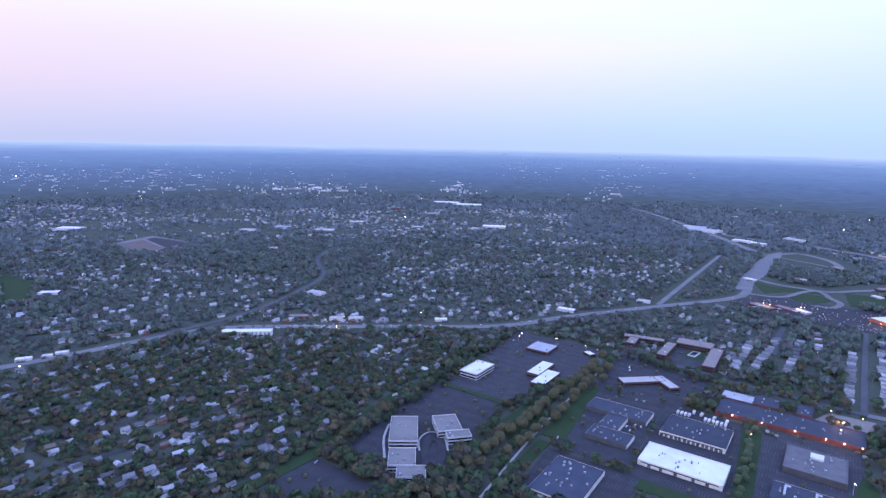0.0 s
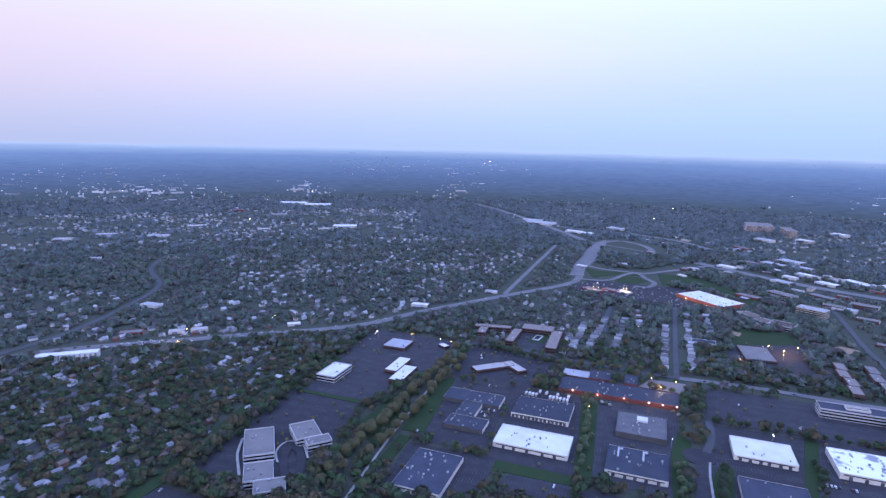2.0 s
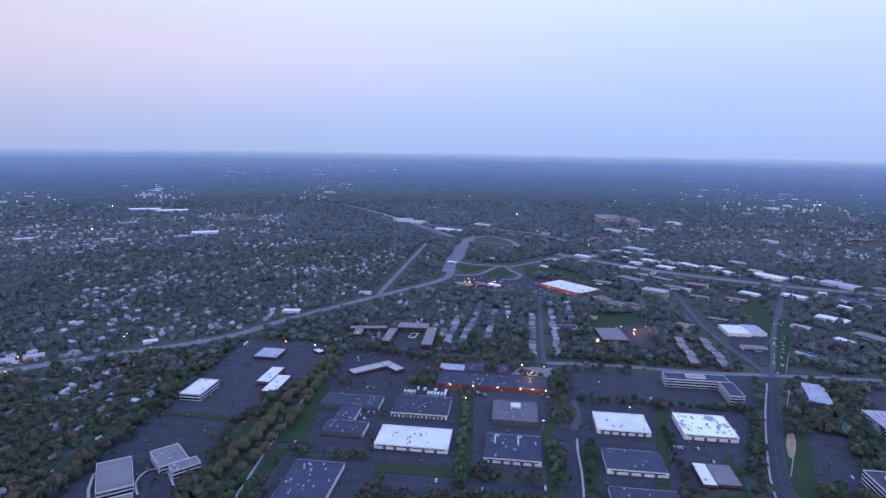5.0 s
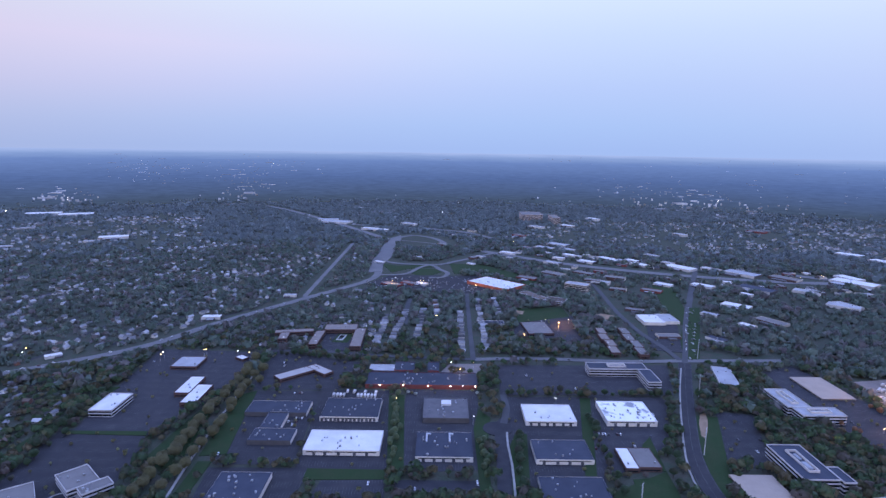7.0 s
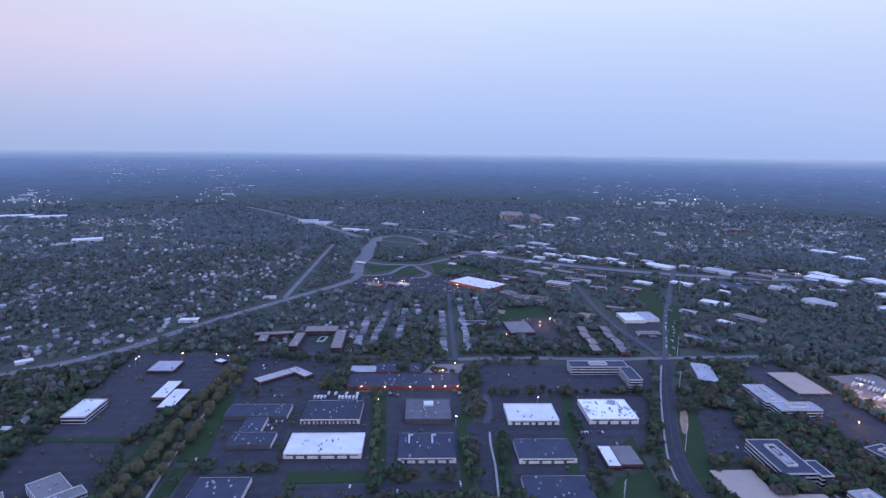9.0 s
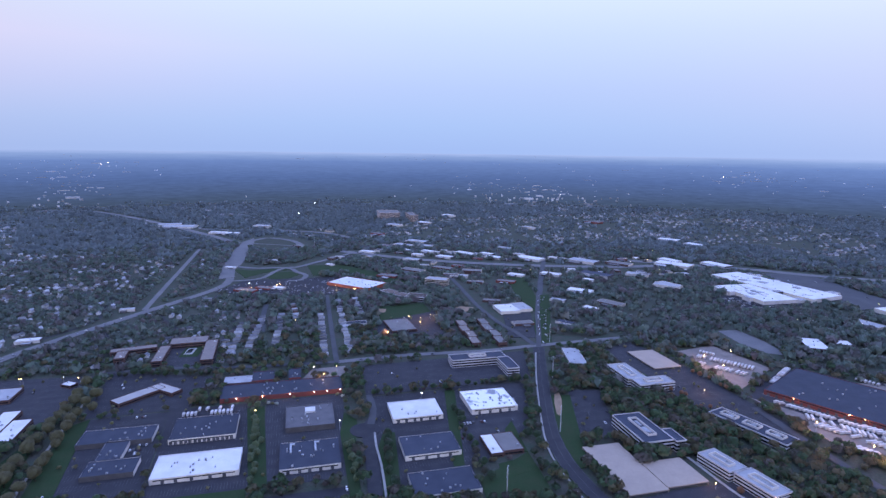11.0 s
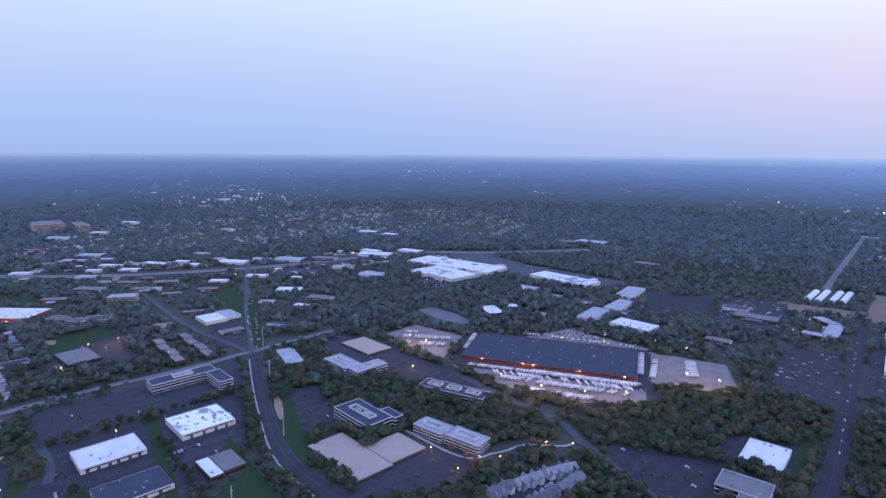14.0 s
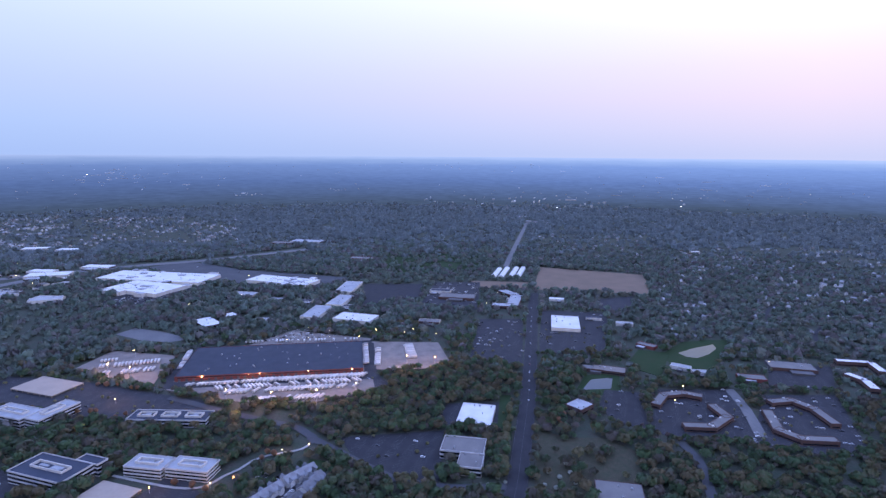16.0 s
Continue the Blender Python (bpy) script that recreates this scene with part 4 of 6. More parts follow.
brick_block([(261, 704, 58, 18, 8), (290, 697, 39, 15, 283)], 5, "sand_roof", "angled brick building with a pale pitched-looking roof", seed=6, units=1)
warehouse((206, 616, 31, 69, 55), 5, "dark_roof", "white_wall", "low dark-roofed industrial unit beside a court", front="dull_wall", units=10, seed=7)
warehouse((191, 588, 38, 22, 55), 5, "dark_roof", "white_wall", "dark-roofed industrial link building", units=5, seed=8)
warehouse((178, 557, 27, 44, 55), 5, "dark_roof", "white_wall", "low dark-roofed industrial unit with loading court", front="dull_wall", units=9, seed=9)
warehouse((274, 568, 49, 64, 55), 5.5, "dark_roof", "white_wall", "dark-roofed warehouse with a white front and dock doors", units=12, doors=14, seed=10)
warehouse((234, 504, 41, 75, 55), 5.5, "white_roof", "white_wall", "long warehouse with a bright white roof", units=12, doors=5, seed=11)
warehouse((386, 594, 41, 141, 55), 5.5, "dark_roof", "red_wall", "very long dark-roofed brick building with a red front", front="red_wall", units=22, seed=12)
warehouse((390, 643, 31, 27, 55), 5.6, "dark_roof", "red_wall", "dark-roofed rear wing of a brick factory", front="red_wall", units=4, seed=13)
warehouse((422, 621, 32, 15, 55), 5.6, "dark_roof", "red_wall", "dark-roofed rear wing of a brick factory", front="red_wall", units=3, seed=14)
warehouse((362, 507, 52, 51, 55), 6, "gravel_dark", "dull_wall", "dull building with a grey gravel roof and one white unit", front="dull_wall", units=16, seed=15, big=True)
warehouse((314, 442, 50, 56, 55), 5.5, "dark_roof", "white_wall", "dark-roofed warehouse with a white front strip", units=14, doors=5, seed=16, ducts=2)
warehouse((452, 434, 42, 56, 55), 5.5, "white_roof", "white_wall", "warehouse with a clean white roof and few units", units=6, doors=6, seed=17)
warehouse((405, 369, 39, 56, 55), 5.5, "dark_roof", "white_wall", "dark-roofed warehouse with a white front wall", units=6, doors=4, seed=18)
warehouse((365, 315, 38, 59, 55), 5.5, "dark_roof", "white_wall", "plain dark-roofed warehouse beside trees", units=9, doors=4, seed=19)
warehouse((528, 387, 50, 55, 55), 6.5, "stained_roof", "white_wall", "white-roofed plant crowded with dark stains and units", units=26, doors=4, seed=20)
brick_block([(447, 323, 38, 13, 55)], 5, "white_roof", "low brick building part with a white roof", seed=21, units=2)
brick_block([(462, 314, 36, 22, 55)], 5.05, "grey_roof", "low brick building part with a grey roof", seed=22, units=2)
office([(623, 476, 23, 78, 55), (638, 439, 66, 17, 55)], 11, 3, "dark_roof", "bent three-storey white office with dark window bands", seed=23)
brick_block([(731, 383, 65, 24, 40)], 5, "pale_roof", "small pale-roofed building beside the parkway", seed=24, wall="white_wall")
parking_deck([(802, 295, 68, 42, 55)], 3.2, "pale concrete parking deck with an empty top")
office([(712, 297, 51, 27, 55), (707, 263, 33, 49, 55)], 11, 3, "pale_roof", "pale stepped three-storey office with white bands", seed=25)
office([(570, 219, 62, 33, 55), (564, 196, 26, 39, 55)], 12, 3, "dark_roof", "white three-storey office with a dark blue roof", seed=26)
parking_deck([(497, 207, 84, 40, 55), (521, 168, 42, 42, 55)], 3.2, "large empty beige parking deck beside a white office")
office([(560, 138, 22, 37, -26), (545, 100, 22, 41, -25)], 10, 3, "pale_roof", "pale-roofed twin-block office with white bands", seed=27)
office([(662, 135, 24, 86, -18)], 8, 2, "dark_roof", "long two-storey office with a dark roof and white screens", seed=28, wells=3)
warehouse((819, 23, 113, 237, -8), 7, "dark_roof", "red_wall", "huge dark-roofed parcel depot with a red brick front", front="red_wall", units=30, doors=26, seed=29, name="depot")
warehouse((578, -185, 50, 37, -28), 6.5, "white_roof", "white_wall", "square building with a bright white roof among trees", units=5, seed=30)
office([(513, -148, 30, 42, -27), (488, -147, 36, 23, -23)], 9, 2, "grey_roof", "grey-roofed stepped office with dark window bands", seed=31, wells=False)
brick_block([(568, -307, 25, 22, 295)], 7, "pale_roof", "reddish brick office with a pale flat roof", seed=32)
warehouse((869, -453, 75, 47, -27), 6, "white_roof", "white_wall", "white-roofed store beside the boulevard", units=6, seed=33)
warehouse((1437, 272, 90, 251, -26), 8, "white_roof", "white_wall", "very long white-roofed shopping hall", units=24, seed=34, name="shopping_hall")
warehouse((1330, 280, 83, 139, -37), 8, "white_roof", "white_wall", "large white-roofed store in front of a shopping hall", units=14, seed=35, name="shopping_hall")
warehouse((1327, 2, 59, 154, -36), 8, "white_roof", "white_wall", "long white-roofed store at a large car park", units=14, seed=36, name="shopping_hall")
warehouse((1233, -133, 97, 36, -23), 6, "pale_roof", "white_wall", "pale grey-roofed warehouse beside woods", units=3, seed=37)
warehouse((1123, -101, 76, 31, -27), 6, "pale_roof", "white_wall", "pale grey-roofed warehouse beside woods", units=3, seed=38)
warehouse((1051, -50, 79, 32, -25), 6, "pale_roof", "white_wall", "pale grey-roofed warehouse beside woods", units=3, seed=39)
warehouse((995, -113, 42, 69, -33), 6, "white_roof", "white_wall", "white-roofed warehouse behind the depot", units=8, seed=40)
brick_block([(1036, 133, 31, 54, 295)], 5, "white_roof", "angular building with a bright white roof", seed=41)
brick_block([(1071, 100, 24, 24, 300)], 5, "white_roof", "small building with a bright white roof", seed=42)
warehouse((815, 954, 67, 111, 11), 7, "white_roof", "orange", "big white-roofed store with an orange-red front", front="orange", units=16, seed=43, name="store")
office([(805, 823, 23, 72, -4), (820, 778, 31, 39, 30)], 8, 2, "brown_shingle", "angled brown-roofed school with white bands", wall="spandrel", seed=44, wells=False, name="school")
office([(942, 832, 27, 49, 24)], 14, 4, "pale_roof", "beige four-storey block near the highway", wall="beige", seed=45, wells=False)
warehouse((873, 599, 47, 37, 55), 6, "white_roof", "white_wall", "white-roofed shed by an avenue", units=2, seed=46, name="shed")
warehouse((903, 586, 47, 27, 55), 6, "pale_roof", "white_wall", "pale grey-roofed shed by an avenue", units=2, seed=47, name="shed")
brick_block([(666, 672, 63, 42, 60)], 5, "grey_roof", "low brick school building with warm lights", seed=48, name="school", category="school")
office([(-37, 556, 53, 29, 92), (-35, 501, 31, 26, 96), (-25, 480, 28, 27, 97)], 7.5, 2, "grey_roof", "stepped grey-roofed office with white window bands", seed=49, wells=False)
office([(8, 570, 35, 26, 102), (19, 551, 23, 25, 102)], 7.5, 2, "grey_roof", "smaller grey-roofed office wing facing a forecourt", seed=50, wells=False)
warehouse((116, 473, 67, 46, 55), 5.5, "dark_roof", "white_wall", "large dark-roofed industrial building with loading bay", units=20, doors=3, seed=51)


# further low buildings: x, y, depth, width, bearing, height, kind
KINDS = {
    "white": ("white_roof", "white_wall", "white-roofed commercial building among trees"),
    "pale": ("pale_roof", "white_wall", "pale grey-roofed commercial building by a road"),
    "grey": ("grey_roof", "brick", "brick commercial building with a grey roof"),
    "dark": ("dark_roof", "white_wall", "dark-roofed commercial building with pale walls"),
    "red": ("grey_roof", "red_wall", "low red brick shop row with a grey roof"),
}
FURTHER = (
    (965, 2121, 62, 124, 40, 8, "pale"),
    (989, 1878, 28, 57, 40, 8, "white"),
    (1010, 1831, 28, 56, 40, 8, "white"),
    (680, 1049, 15, 29, 20, 5, "white"),
    (622, 1079, 23, 45, 20, 5, "red"),
    (659, 1069, 17, 34, 20, 5, "red"),
    (1207, 1277, 27, 53, 20, 7, "red"),
    (1100, 1238, 22, 44, 20, 7, "white"),
    (1257, 1247, 30, 60, 10, 7, "pale"),
    (1229, 1118, 21, 42, 10, 7, "white"),
    (1198, 1028, 24, 48, 10, 7, "white"),
    (720, 1314, 13, 27, 30, 5, "white"),
    (922, 967, 24, 48, 20, 6, "red"),
    (1294, 1189, 24, 47, 10, 7, "pale"),
    (1278, 1027, 26, 53, 0, 7, "white"),
    (1291, 980, 22, 44, 0, 7, "pale"),
    (1287, 927, 24, 48, 0, 7, "white"),
    (1342, 844, 37, 74, 0, 8, "white"),
    (1397, 791, 23, 46, 0, 7, "pale"),
    (1412, 719, 40, 80, 0, 8, "pale"),
    (1447, 634, 33, 65, 0, 7, "grey"),
    (1140, 755, 20, 39, 10, 6, "white"),
    (1207, 700, 24, 48, 10, 6, "white"),
    (1257, 669, 14, 28, 40, 6, "pale"),
    (1276, 616, 38, 76, 0, 8, "dark"),
    (1209, 602, 12, 24, 0, 7, "white"),
    (1103, 567, 26, 52, 10, 6, "white"),
    (1349, 543, 26, 52, 10, 7, "pale"),
    (1278, 447, 28, 56, 10, 8, "pale"),
    (1050, 475, 26, 52, -5, 6, "grey"),
    (993, 488, 14, 28, -5, 5, "white"),
    (961, 494, 9, 18, 55, 5, "white"),
    (1004, 564, 16, 31, 10, 5, "pale"),
    (876, 477, 16, 31, 0, 5, "dark"),
    (1966, 687, 35, 71, 0, 8, "white"),
    (1538, 522, 45, 90, 0, 8, "white"),
    (822, 529, 18, 36, 55, 5, "grey"),
    (908, 658, 17, 35, 30, 5, "grey"),
    (1066, 733, 21, 42, 20, 6, "red"),
    (2228, 1093, 33, 66, 0, 8, "red"),
    (912, 1169, 11, 21, 20, 5, "white"),
    (1012, 779, 17, 35, 30, 6, "grey"),
    (1034, 844, 20, 41, 30, 7, "pale"),
    (626, 737, 18, 36, 55, 5, "dark"),
    (1334, 1262, 36, 72, 10, 9, "pale"),
    (1232, 1089, 10, 21, 30, 8, "white"),
    (1265, 1089, 10, 19, 30, 8, "white"),
    (1263, 1060, 10, 21, 30, 8, "pale"),
    (1103, 1062, 23, 47, 10, 8, "pale"),
    (1164, 1100, 16, 32, 20, 8, "white"),
    (1197, 1173, 13, 27, 10, 8, "white"),
    (1266, 993, 17, 35, 10, 9, "white"),
    (1310, 966, 20, 41, 0, 9, "white"),
    (1391, 800, 13, 26, 10, 9, "white"),
    (1370, 898, 16, 32, 0, 8, "pale"),
    (1000, 961, 29, 57, 10, 9, "grey"),
    (1070, 926, 25, 51, 10, 9, "grey"),
    (1093, 852, 24, 47, 30, 9, "grey"),
    (1027, 863, 18, 36, 30, 8, "grey"),
    (1050, 1170, 13, 25, 10, 8, "pale"),
    (1567, 1603, 30, 60, 10, 10, "pale"),
    (1700, 1566, 27, 53, 10, 10, "white"),
    (1354, 1468, 23, 46, 10, 10, "red"),
    (1016, 1446, 19, 38, 10, 8, "grey"),
    (1420, 983, 20, 40, 0, 10, "pale"),
    (1184, 1918, 30, 60, 30, 10, "pale"),
    (1960, 1661, 30, 59, 0, 12, "white"),
    (1876, 1188, 24, 47, 0, 11, "pale"),
    (943, -232, 19, 37, -27, 6, "grey"),
    (1036, 43, 11, 22, -27, 5, "pale"),
    (1170, 18, 14, 27, -27, 6, "pale"),
    (1235, 83, 28, 55, -27, 5, "pale"),
    (1912, -90, 51, 102, -27, 9, "pale"),
    (1902, -11, 34, 67, -27, 8, "grey"),
    (1566, -211, 31, 62, -27, 8, "red"),
    (1095, -333, 36, 72, -27, 7, "grey"),
    (1151, -314, 22, 43, -27, 7, "dark"),
    (841, -551, 14, 28, -30, 6, "pale"),
    (733, -517, 14, 28, -60, 6, "red"),
    (643, -506, 13, 26, -50, 6, "pale"),
    (619, -518, 11, 21, -20, 6, "pale"),
    (585, -569, 17, 34, -30, 6, "red"),
    (603, -654, 29, 58, -30, 6, "grey"),
    (1024, -518, 15, 29, -27, 6, "white"),
    (671, -387, 15, 29, -30, 6, "grey"),
    (1594, 553, 30, 60, -20, 6, "white"),
    (1623, 440, 37, 74, -20, 6, "white"),
    (1923, 587, 35, 71, -20, 7, "white"),
    (1291, 447, 27, 53, -20, 7, "pale"),
    (1364, 534, 19, 39, -20, 7, "pale"),
    (1076, -114, 15, 29, -27, 6, "dark"),
    (1142, -35, 15, 31, -27, 6, "dark"),
    (886, -518, 14, 28, -27, 6, "dark"),
    (1422, -1186, 13, 27, -20, 8, "white"),
    (1045, -429, 9, 18, -27, 7, "pale"),
    (-246, 952, 16, 33, 95, 6, "red"),
    (-180, 946, 12, 23, 95, 6, "pale"),
    (-147, 949, 12, 25, 95, 6, "pale"),
    (-1, 952, 11, 21, 95, 5, "white"),
    (231, 1028, 16, 33, 60, 6, "white"),
    (-251, 1113, 18, 35, 60, 6, "pale"),
    (-564, 736, 9, 19, 115, 5, "white"),
    (-541, 750, 7, 14, 115, 5, "white"),
    (-529, 762, 8, 16, 115, 5, "white"),
    (-756, 1072, 18, 36, 100, 6, "white"),
    (399, 1100, 13, 26, 60, 6, "pale"),
    (-482, 1586, 16, 33, 90, 6, "pale"),
    (-1222, 1863, 40, 80, 90, 7, "white"),
    (187, 2095, 43, 86, 80, 9, "white"),
    (122, 2041, 22, 44, 80, 7, "pale"),
    (-222, 2630, 26, 52, 80, 9, "red"),
    (12, 2941, 65, 131, 80, 9, "white"),
    (125, 2851, 63, 127, 80, 9, "white"),
    (-563, 1992, 28, 56, 90, 6, "pale"),
    (-405, 1946, 32, 64, 90, 6, "pale"),
    (-1229, 1830, 24, 47, 90, 6, "pale"),
    (1009, 3323, 62, 123, 60, 8, "white"),
    (970, 2201, 43, 86, 60, 8, "pale"),
    (-92, 2061, 22, 44, 80, 6, "pale"),
    (-655, 1911, 27, 54, 90, 6, "pale"),
)
FURTHER_ROOFS = {"white": ("white_roof", "pale_roof"), "pale": ("pale_roof", "grey_roof"), "grey": ("grey_roof", "gravel_dark"), "dark": ("dark_roof", "pale_roof"), "red": ("grey_roof", "pale_roof")}


def commercial(x, y, w, d, a, h, kind, seed):
    """A low building with an annexe of another height and roof, and plant on the roof."""
    roof, wall, label = KINDS[kind]
    rnd = random.Random(seed)
    ob = warehouse((x, y, w, d, a), h, roof, wall if kind == "red" else rnd.choice((wall, "dull_wall", "beige")), label, front=wall, units=rnd.randint(0, 1), seed=seed, name="commercial_building")
    for k in range(1):
        aw, ad, ah = w * rnd.uniform(0.35, 0.7), d * rnd.uniform(0.25, 0.5), h * rnd.uniform(0.55, 0.85)
        at = ((-w / 2 - aw / 2 - 0.3, rnd.uniform(-0.3, 0.3) * d, 0), (rnd.uniform(-0.2, 0.2) * w, rnd.choice((-1, 1)) * (d / 2 + ad / 2 + 0.3), 0))[k]
        base = part("annexe", ring("annexe", aw, ad, 0, ah, 0.4, M["dull_wall"]), ob, loc=at)
        part("annexe_roof", boxes("annexe_roof", [(-aw / 2 + 0.3, aw / 2 - 0.3, -ad / 2 + 0.3, ad / 2 - 0.3, ah - 0.9, ah - 0.3)], M[FURTHER_ROOFS[kind][1]]), base)


for n, (x, y, w, d, a, h, kind) in enumerate(FURTHER):
    commercial(x, y, w, d, a, h * 0.8, kind, 100 + n)

# the crowded strip of small workshops and shops along the highway
strip_rnd = random.Random(5)
for line, near, far_off, gap in (([(1045, 1288), (1122, 1110), (1233, 850), (1387, 651), (1585, 479)], 45, 120, 30), ([(1241, 1443), (1253, 1560), (1215, 1735)], 35, 90, 40), ([(700, 1330), (830, 1520)], -160, -60, 60)):
    for (ax, ay), (bx, by) in zip(line, line[1:]):
        ln = math.dist((ax, ay), (bx, by))
        ux, uy = (bx - ax) / ln, (by - ay) / ln
        for k in range(int(ln / gap)):
            for side in (-1, 1):
                off, t = side * strip_rnd.uniform(near, far_off), (k + strip_rnd.random()) * gap
                x, y = ax + ux * t - uy * off, ay + uy * t + ux * off
                w, d = strip_rnd.uniform(9, 18), strip_rnd.uniform(14, 34)
                if all(free([px], [py], built)[0] for px, py in corners(x, y, w, d, 0, 6)) and strip_rnd.random() < 0.8:
                    kind = strip_rnd.choice(("white", "pale", "pale", "grey", "grey", "dark", "red"))
                    commercial(x, y, w, d, math.degrees(math.atan2(uy, ux)) + strip_rnd.choice((0, 90)) + strip_rnd.uniform(-6, 6), strip_rnd.uniform(3.5, 6), kind, 900 + k + int(off))

# apartments, a motel, a hotel pair, condominiums and curved brick offices
brick_block([(389, 841, 29, 52, 58), (335, 814, 65, 14, 55), (389, 781, 87, 17, 57)], 8, "tan_roof", "brick apartment court round a green pool garden", "apartment_building", category="apartment building", seed=60)
brick_block([(318, 863, 60, 15, -24), (296, 850, 34, 14, 60)], 8, "tan_roof", "brick apartment court with a grey roof", "apartment_building", category="apartment building", seed=61)
for (px, py), (qx, qy), seed in (((748, 612), (676, 515), 62), ((781, 592), (705, 487), 63)):
    rects = []
    for k in range(4):
        t, off = (k + 0.5) / 4, 1.4 * (-1) ** k
        rects.append((px + (qx - px) * t + 0.8 * off, py + (qy - py) * t - 0.6 * off, 0.97 * math.dist((px, py), (qx, qy)) / 4, 14, math.degrees(math.atan2(qy - py, qx - px))))
    brick_block(rects, 7, "tan_roof" if seed == 62 else "grey_roof", "stepped brick apartment row by an avenue", "apartment_building", category="apartment building", seed=seed, units=1)
office([(1734, 1811, 113, 88, 53)], 28, 8, "grey_roof", "tall brick apartment slab far behind the highway", wall="tower_brick", seed=64, wells=False, name="apartment_tower")
office([(1756, 1693, 114, 32, 56)], 26, 7, "grey_roof", "tall brick apartment slab far behind the highway", wall="tower_brick", seed=65, wells=False, name="apartment_tower")
brick_block([(557, -407, 37, 11, -52), (566, -433, 32, 11, -95), (558, -453, 23, 11, -134)], 6, "grey_roof", "curved two-storey brown brick office", "brick_office", category="office building", seed=66, units=2)
brick_block([(511, -452, 35, 11, 169), (490, -433, 41, 11, 114), (488, -404, 33, 11, 69)], 6, "grey_roof", "angled two-storey brown brick office", "brick_office", category="office building", seed=67, units=2)
brick_block([(514, -542, 32, 11, -96), (500, -558, 31, 11, -169), (470, -555, 43, 11, 162)], 6, "grey_roof", "curved two-storey brown brick office", "brick_office", category="office building", seed=68, units=2)
brick_block([(477, -491, 51, 11, 147), (447, -482, 29, 11, -163), (430, -500, 37, 11, -112)], 6, "grey_roof", "curved two-storey brown brick office", "brick_office", category="office building", seed=69, units=2)

brick_block([(588, -748, 44, 11, 63), (562, -758, 37, 11, 150)], 7, "white_roof", "bent low building with a bright white roof", "low_building", seed=71, units=1)
brick_block([(544, -697, 26, 12, 2), (519, -689, 30, 12, 149)], 7, "white_roof", "bent low building with a bright white roof", "low_building", seed=72, units=1)
brick_block([(1031, -430, 86, 24, 150), (1091, -444, 50, 22, 14), (1004, -394, 40, 22, 62)], 6, "pale_roof", "angular store with a pale grey roof and warm lamps", "store", category="store", seed=73)
brick_block([(402, -250, 38, 40, -28)], 6, "grey_roof", "low hall with a grey roof in brown scrub", "low_building", seed=74)
brick_block([(660, -405, 20, 42, -36)], 5, "tan_roof", "low brown brick building beside a pond", "low_building", seed=75)


def motel(rect, h):
    x, y, w, d, a = rect
    block(corners(*rect, 4), blocked, bare, built)
    ob = thing("motel", x, y, 0, a, "long white motel with dark vertical bays by the main road", "motel")
    part("wall", ring("wall", w, d, 0, h, 0.6, M["white_roof"]), ob)
    part("roof", boxes("roof", [(-w / 2 + 0.5, w / 2 - 0.5, -d / 2 + 0.5, d / 2 - 0.5, h - 1, h - 0.3)], M["white_roof"]), ob)
    for k in range(12):
        yy = -d / 2 + d * (k + 0.5) / 12
        part("balcony_bay", boxes("balcony_bay", [(-w / 2 - 0.15, -w / 2 + 0.1, yy - 1.3, yy + 1.3, 0.6, h - 1.4)], M["unit"]), ob)


motel((-302, 855, 14, 76, 95), 9)


def greenhouse(x, y, a):
    block(corners(x, y, 112, 16, a, 8), blocked, bare)
    ob = thing("greenhouse", x, y, 0, a, "long white arched greenhouse tunnel beside a field", "greenhouse", "greenhouses by the field")
    n, verts = 9, []
    for sx in (-55, 55):
        verts += [(sx, 6.5 * math.cos(math.pi * k / (n - 1)), 4.6 * math.sin(math.pi * k / (n - 1))) for k in range(n)]
    faces = [(k, k + 1, n + k + 1, n + k) for k in range(n - 1)] + [tuple(range(n)), tuple(range(2 * n - 1, n - 1, -1))]
    part("cover", mesh("cover", verts, faces, M["white_roof"]), ob)
    for sx in (-55.1, 54.9):
        part("end_frame", boxes("end_frame", [(sx, sx + 0.2, -1.2, 1.2, 0, 2.6)], M["metal"]), ob)


for x, y in [(1307, -524), (1302, -547), (1298, -564), (1303, -501)]:
    greenhouse(x, y, -31)

# ---- houses ----


def gable(w, d, z0, z1, over=0.5, thick=0.25):
    """A gable roof with eaves over a w x d plan, ridge along x."""
    a, b = w / 2 + over, d / 2 + over
    lo = z0 - over * (z1 - z0) / (d / 2)
    v = [(sx * a, sy * b, lo + dz) for dz in (0, -thick) for sx in (-1, 1) for sy in (-1, 1)]
    v += [(-a, 0, z1), (a, 0, z1), (-a, 0, z1 - thick), (a, 0, z1 - thick)]
    faces = [(0, 2, 9, 8), (3, 1, 8, 9), (6, 4, 10, 11), (5, 7, 11, 10), (0, 4, 6, 2), (1, 3, 7, 5),
             (0, 8, 10, 4), (8, 1, 5, 10), (2, 6, 11, 9), (9, 11, 7, 3)]
    return v, faces


def gabled_walls(w, d, h, z1):
    v = [(sx * w / 2, sy * d / 2, z) for z in (0, h) for sx in (-1, 1) for sy in (-1, 1)] + [(-w / 2, 0, z1), (w / 2, 0, z1)]
    return v, [(0, 2, 6, 4), (3, 1, 5, 7), (1, 0, 4, 8, 5), (2, 3, 7, 9, 6)]


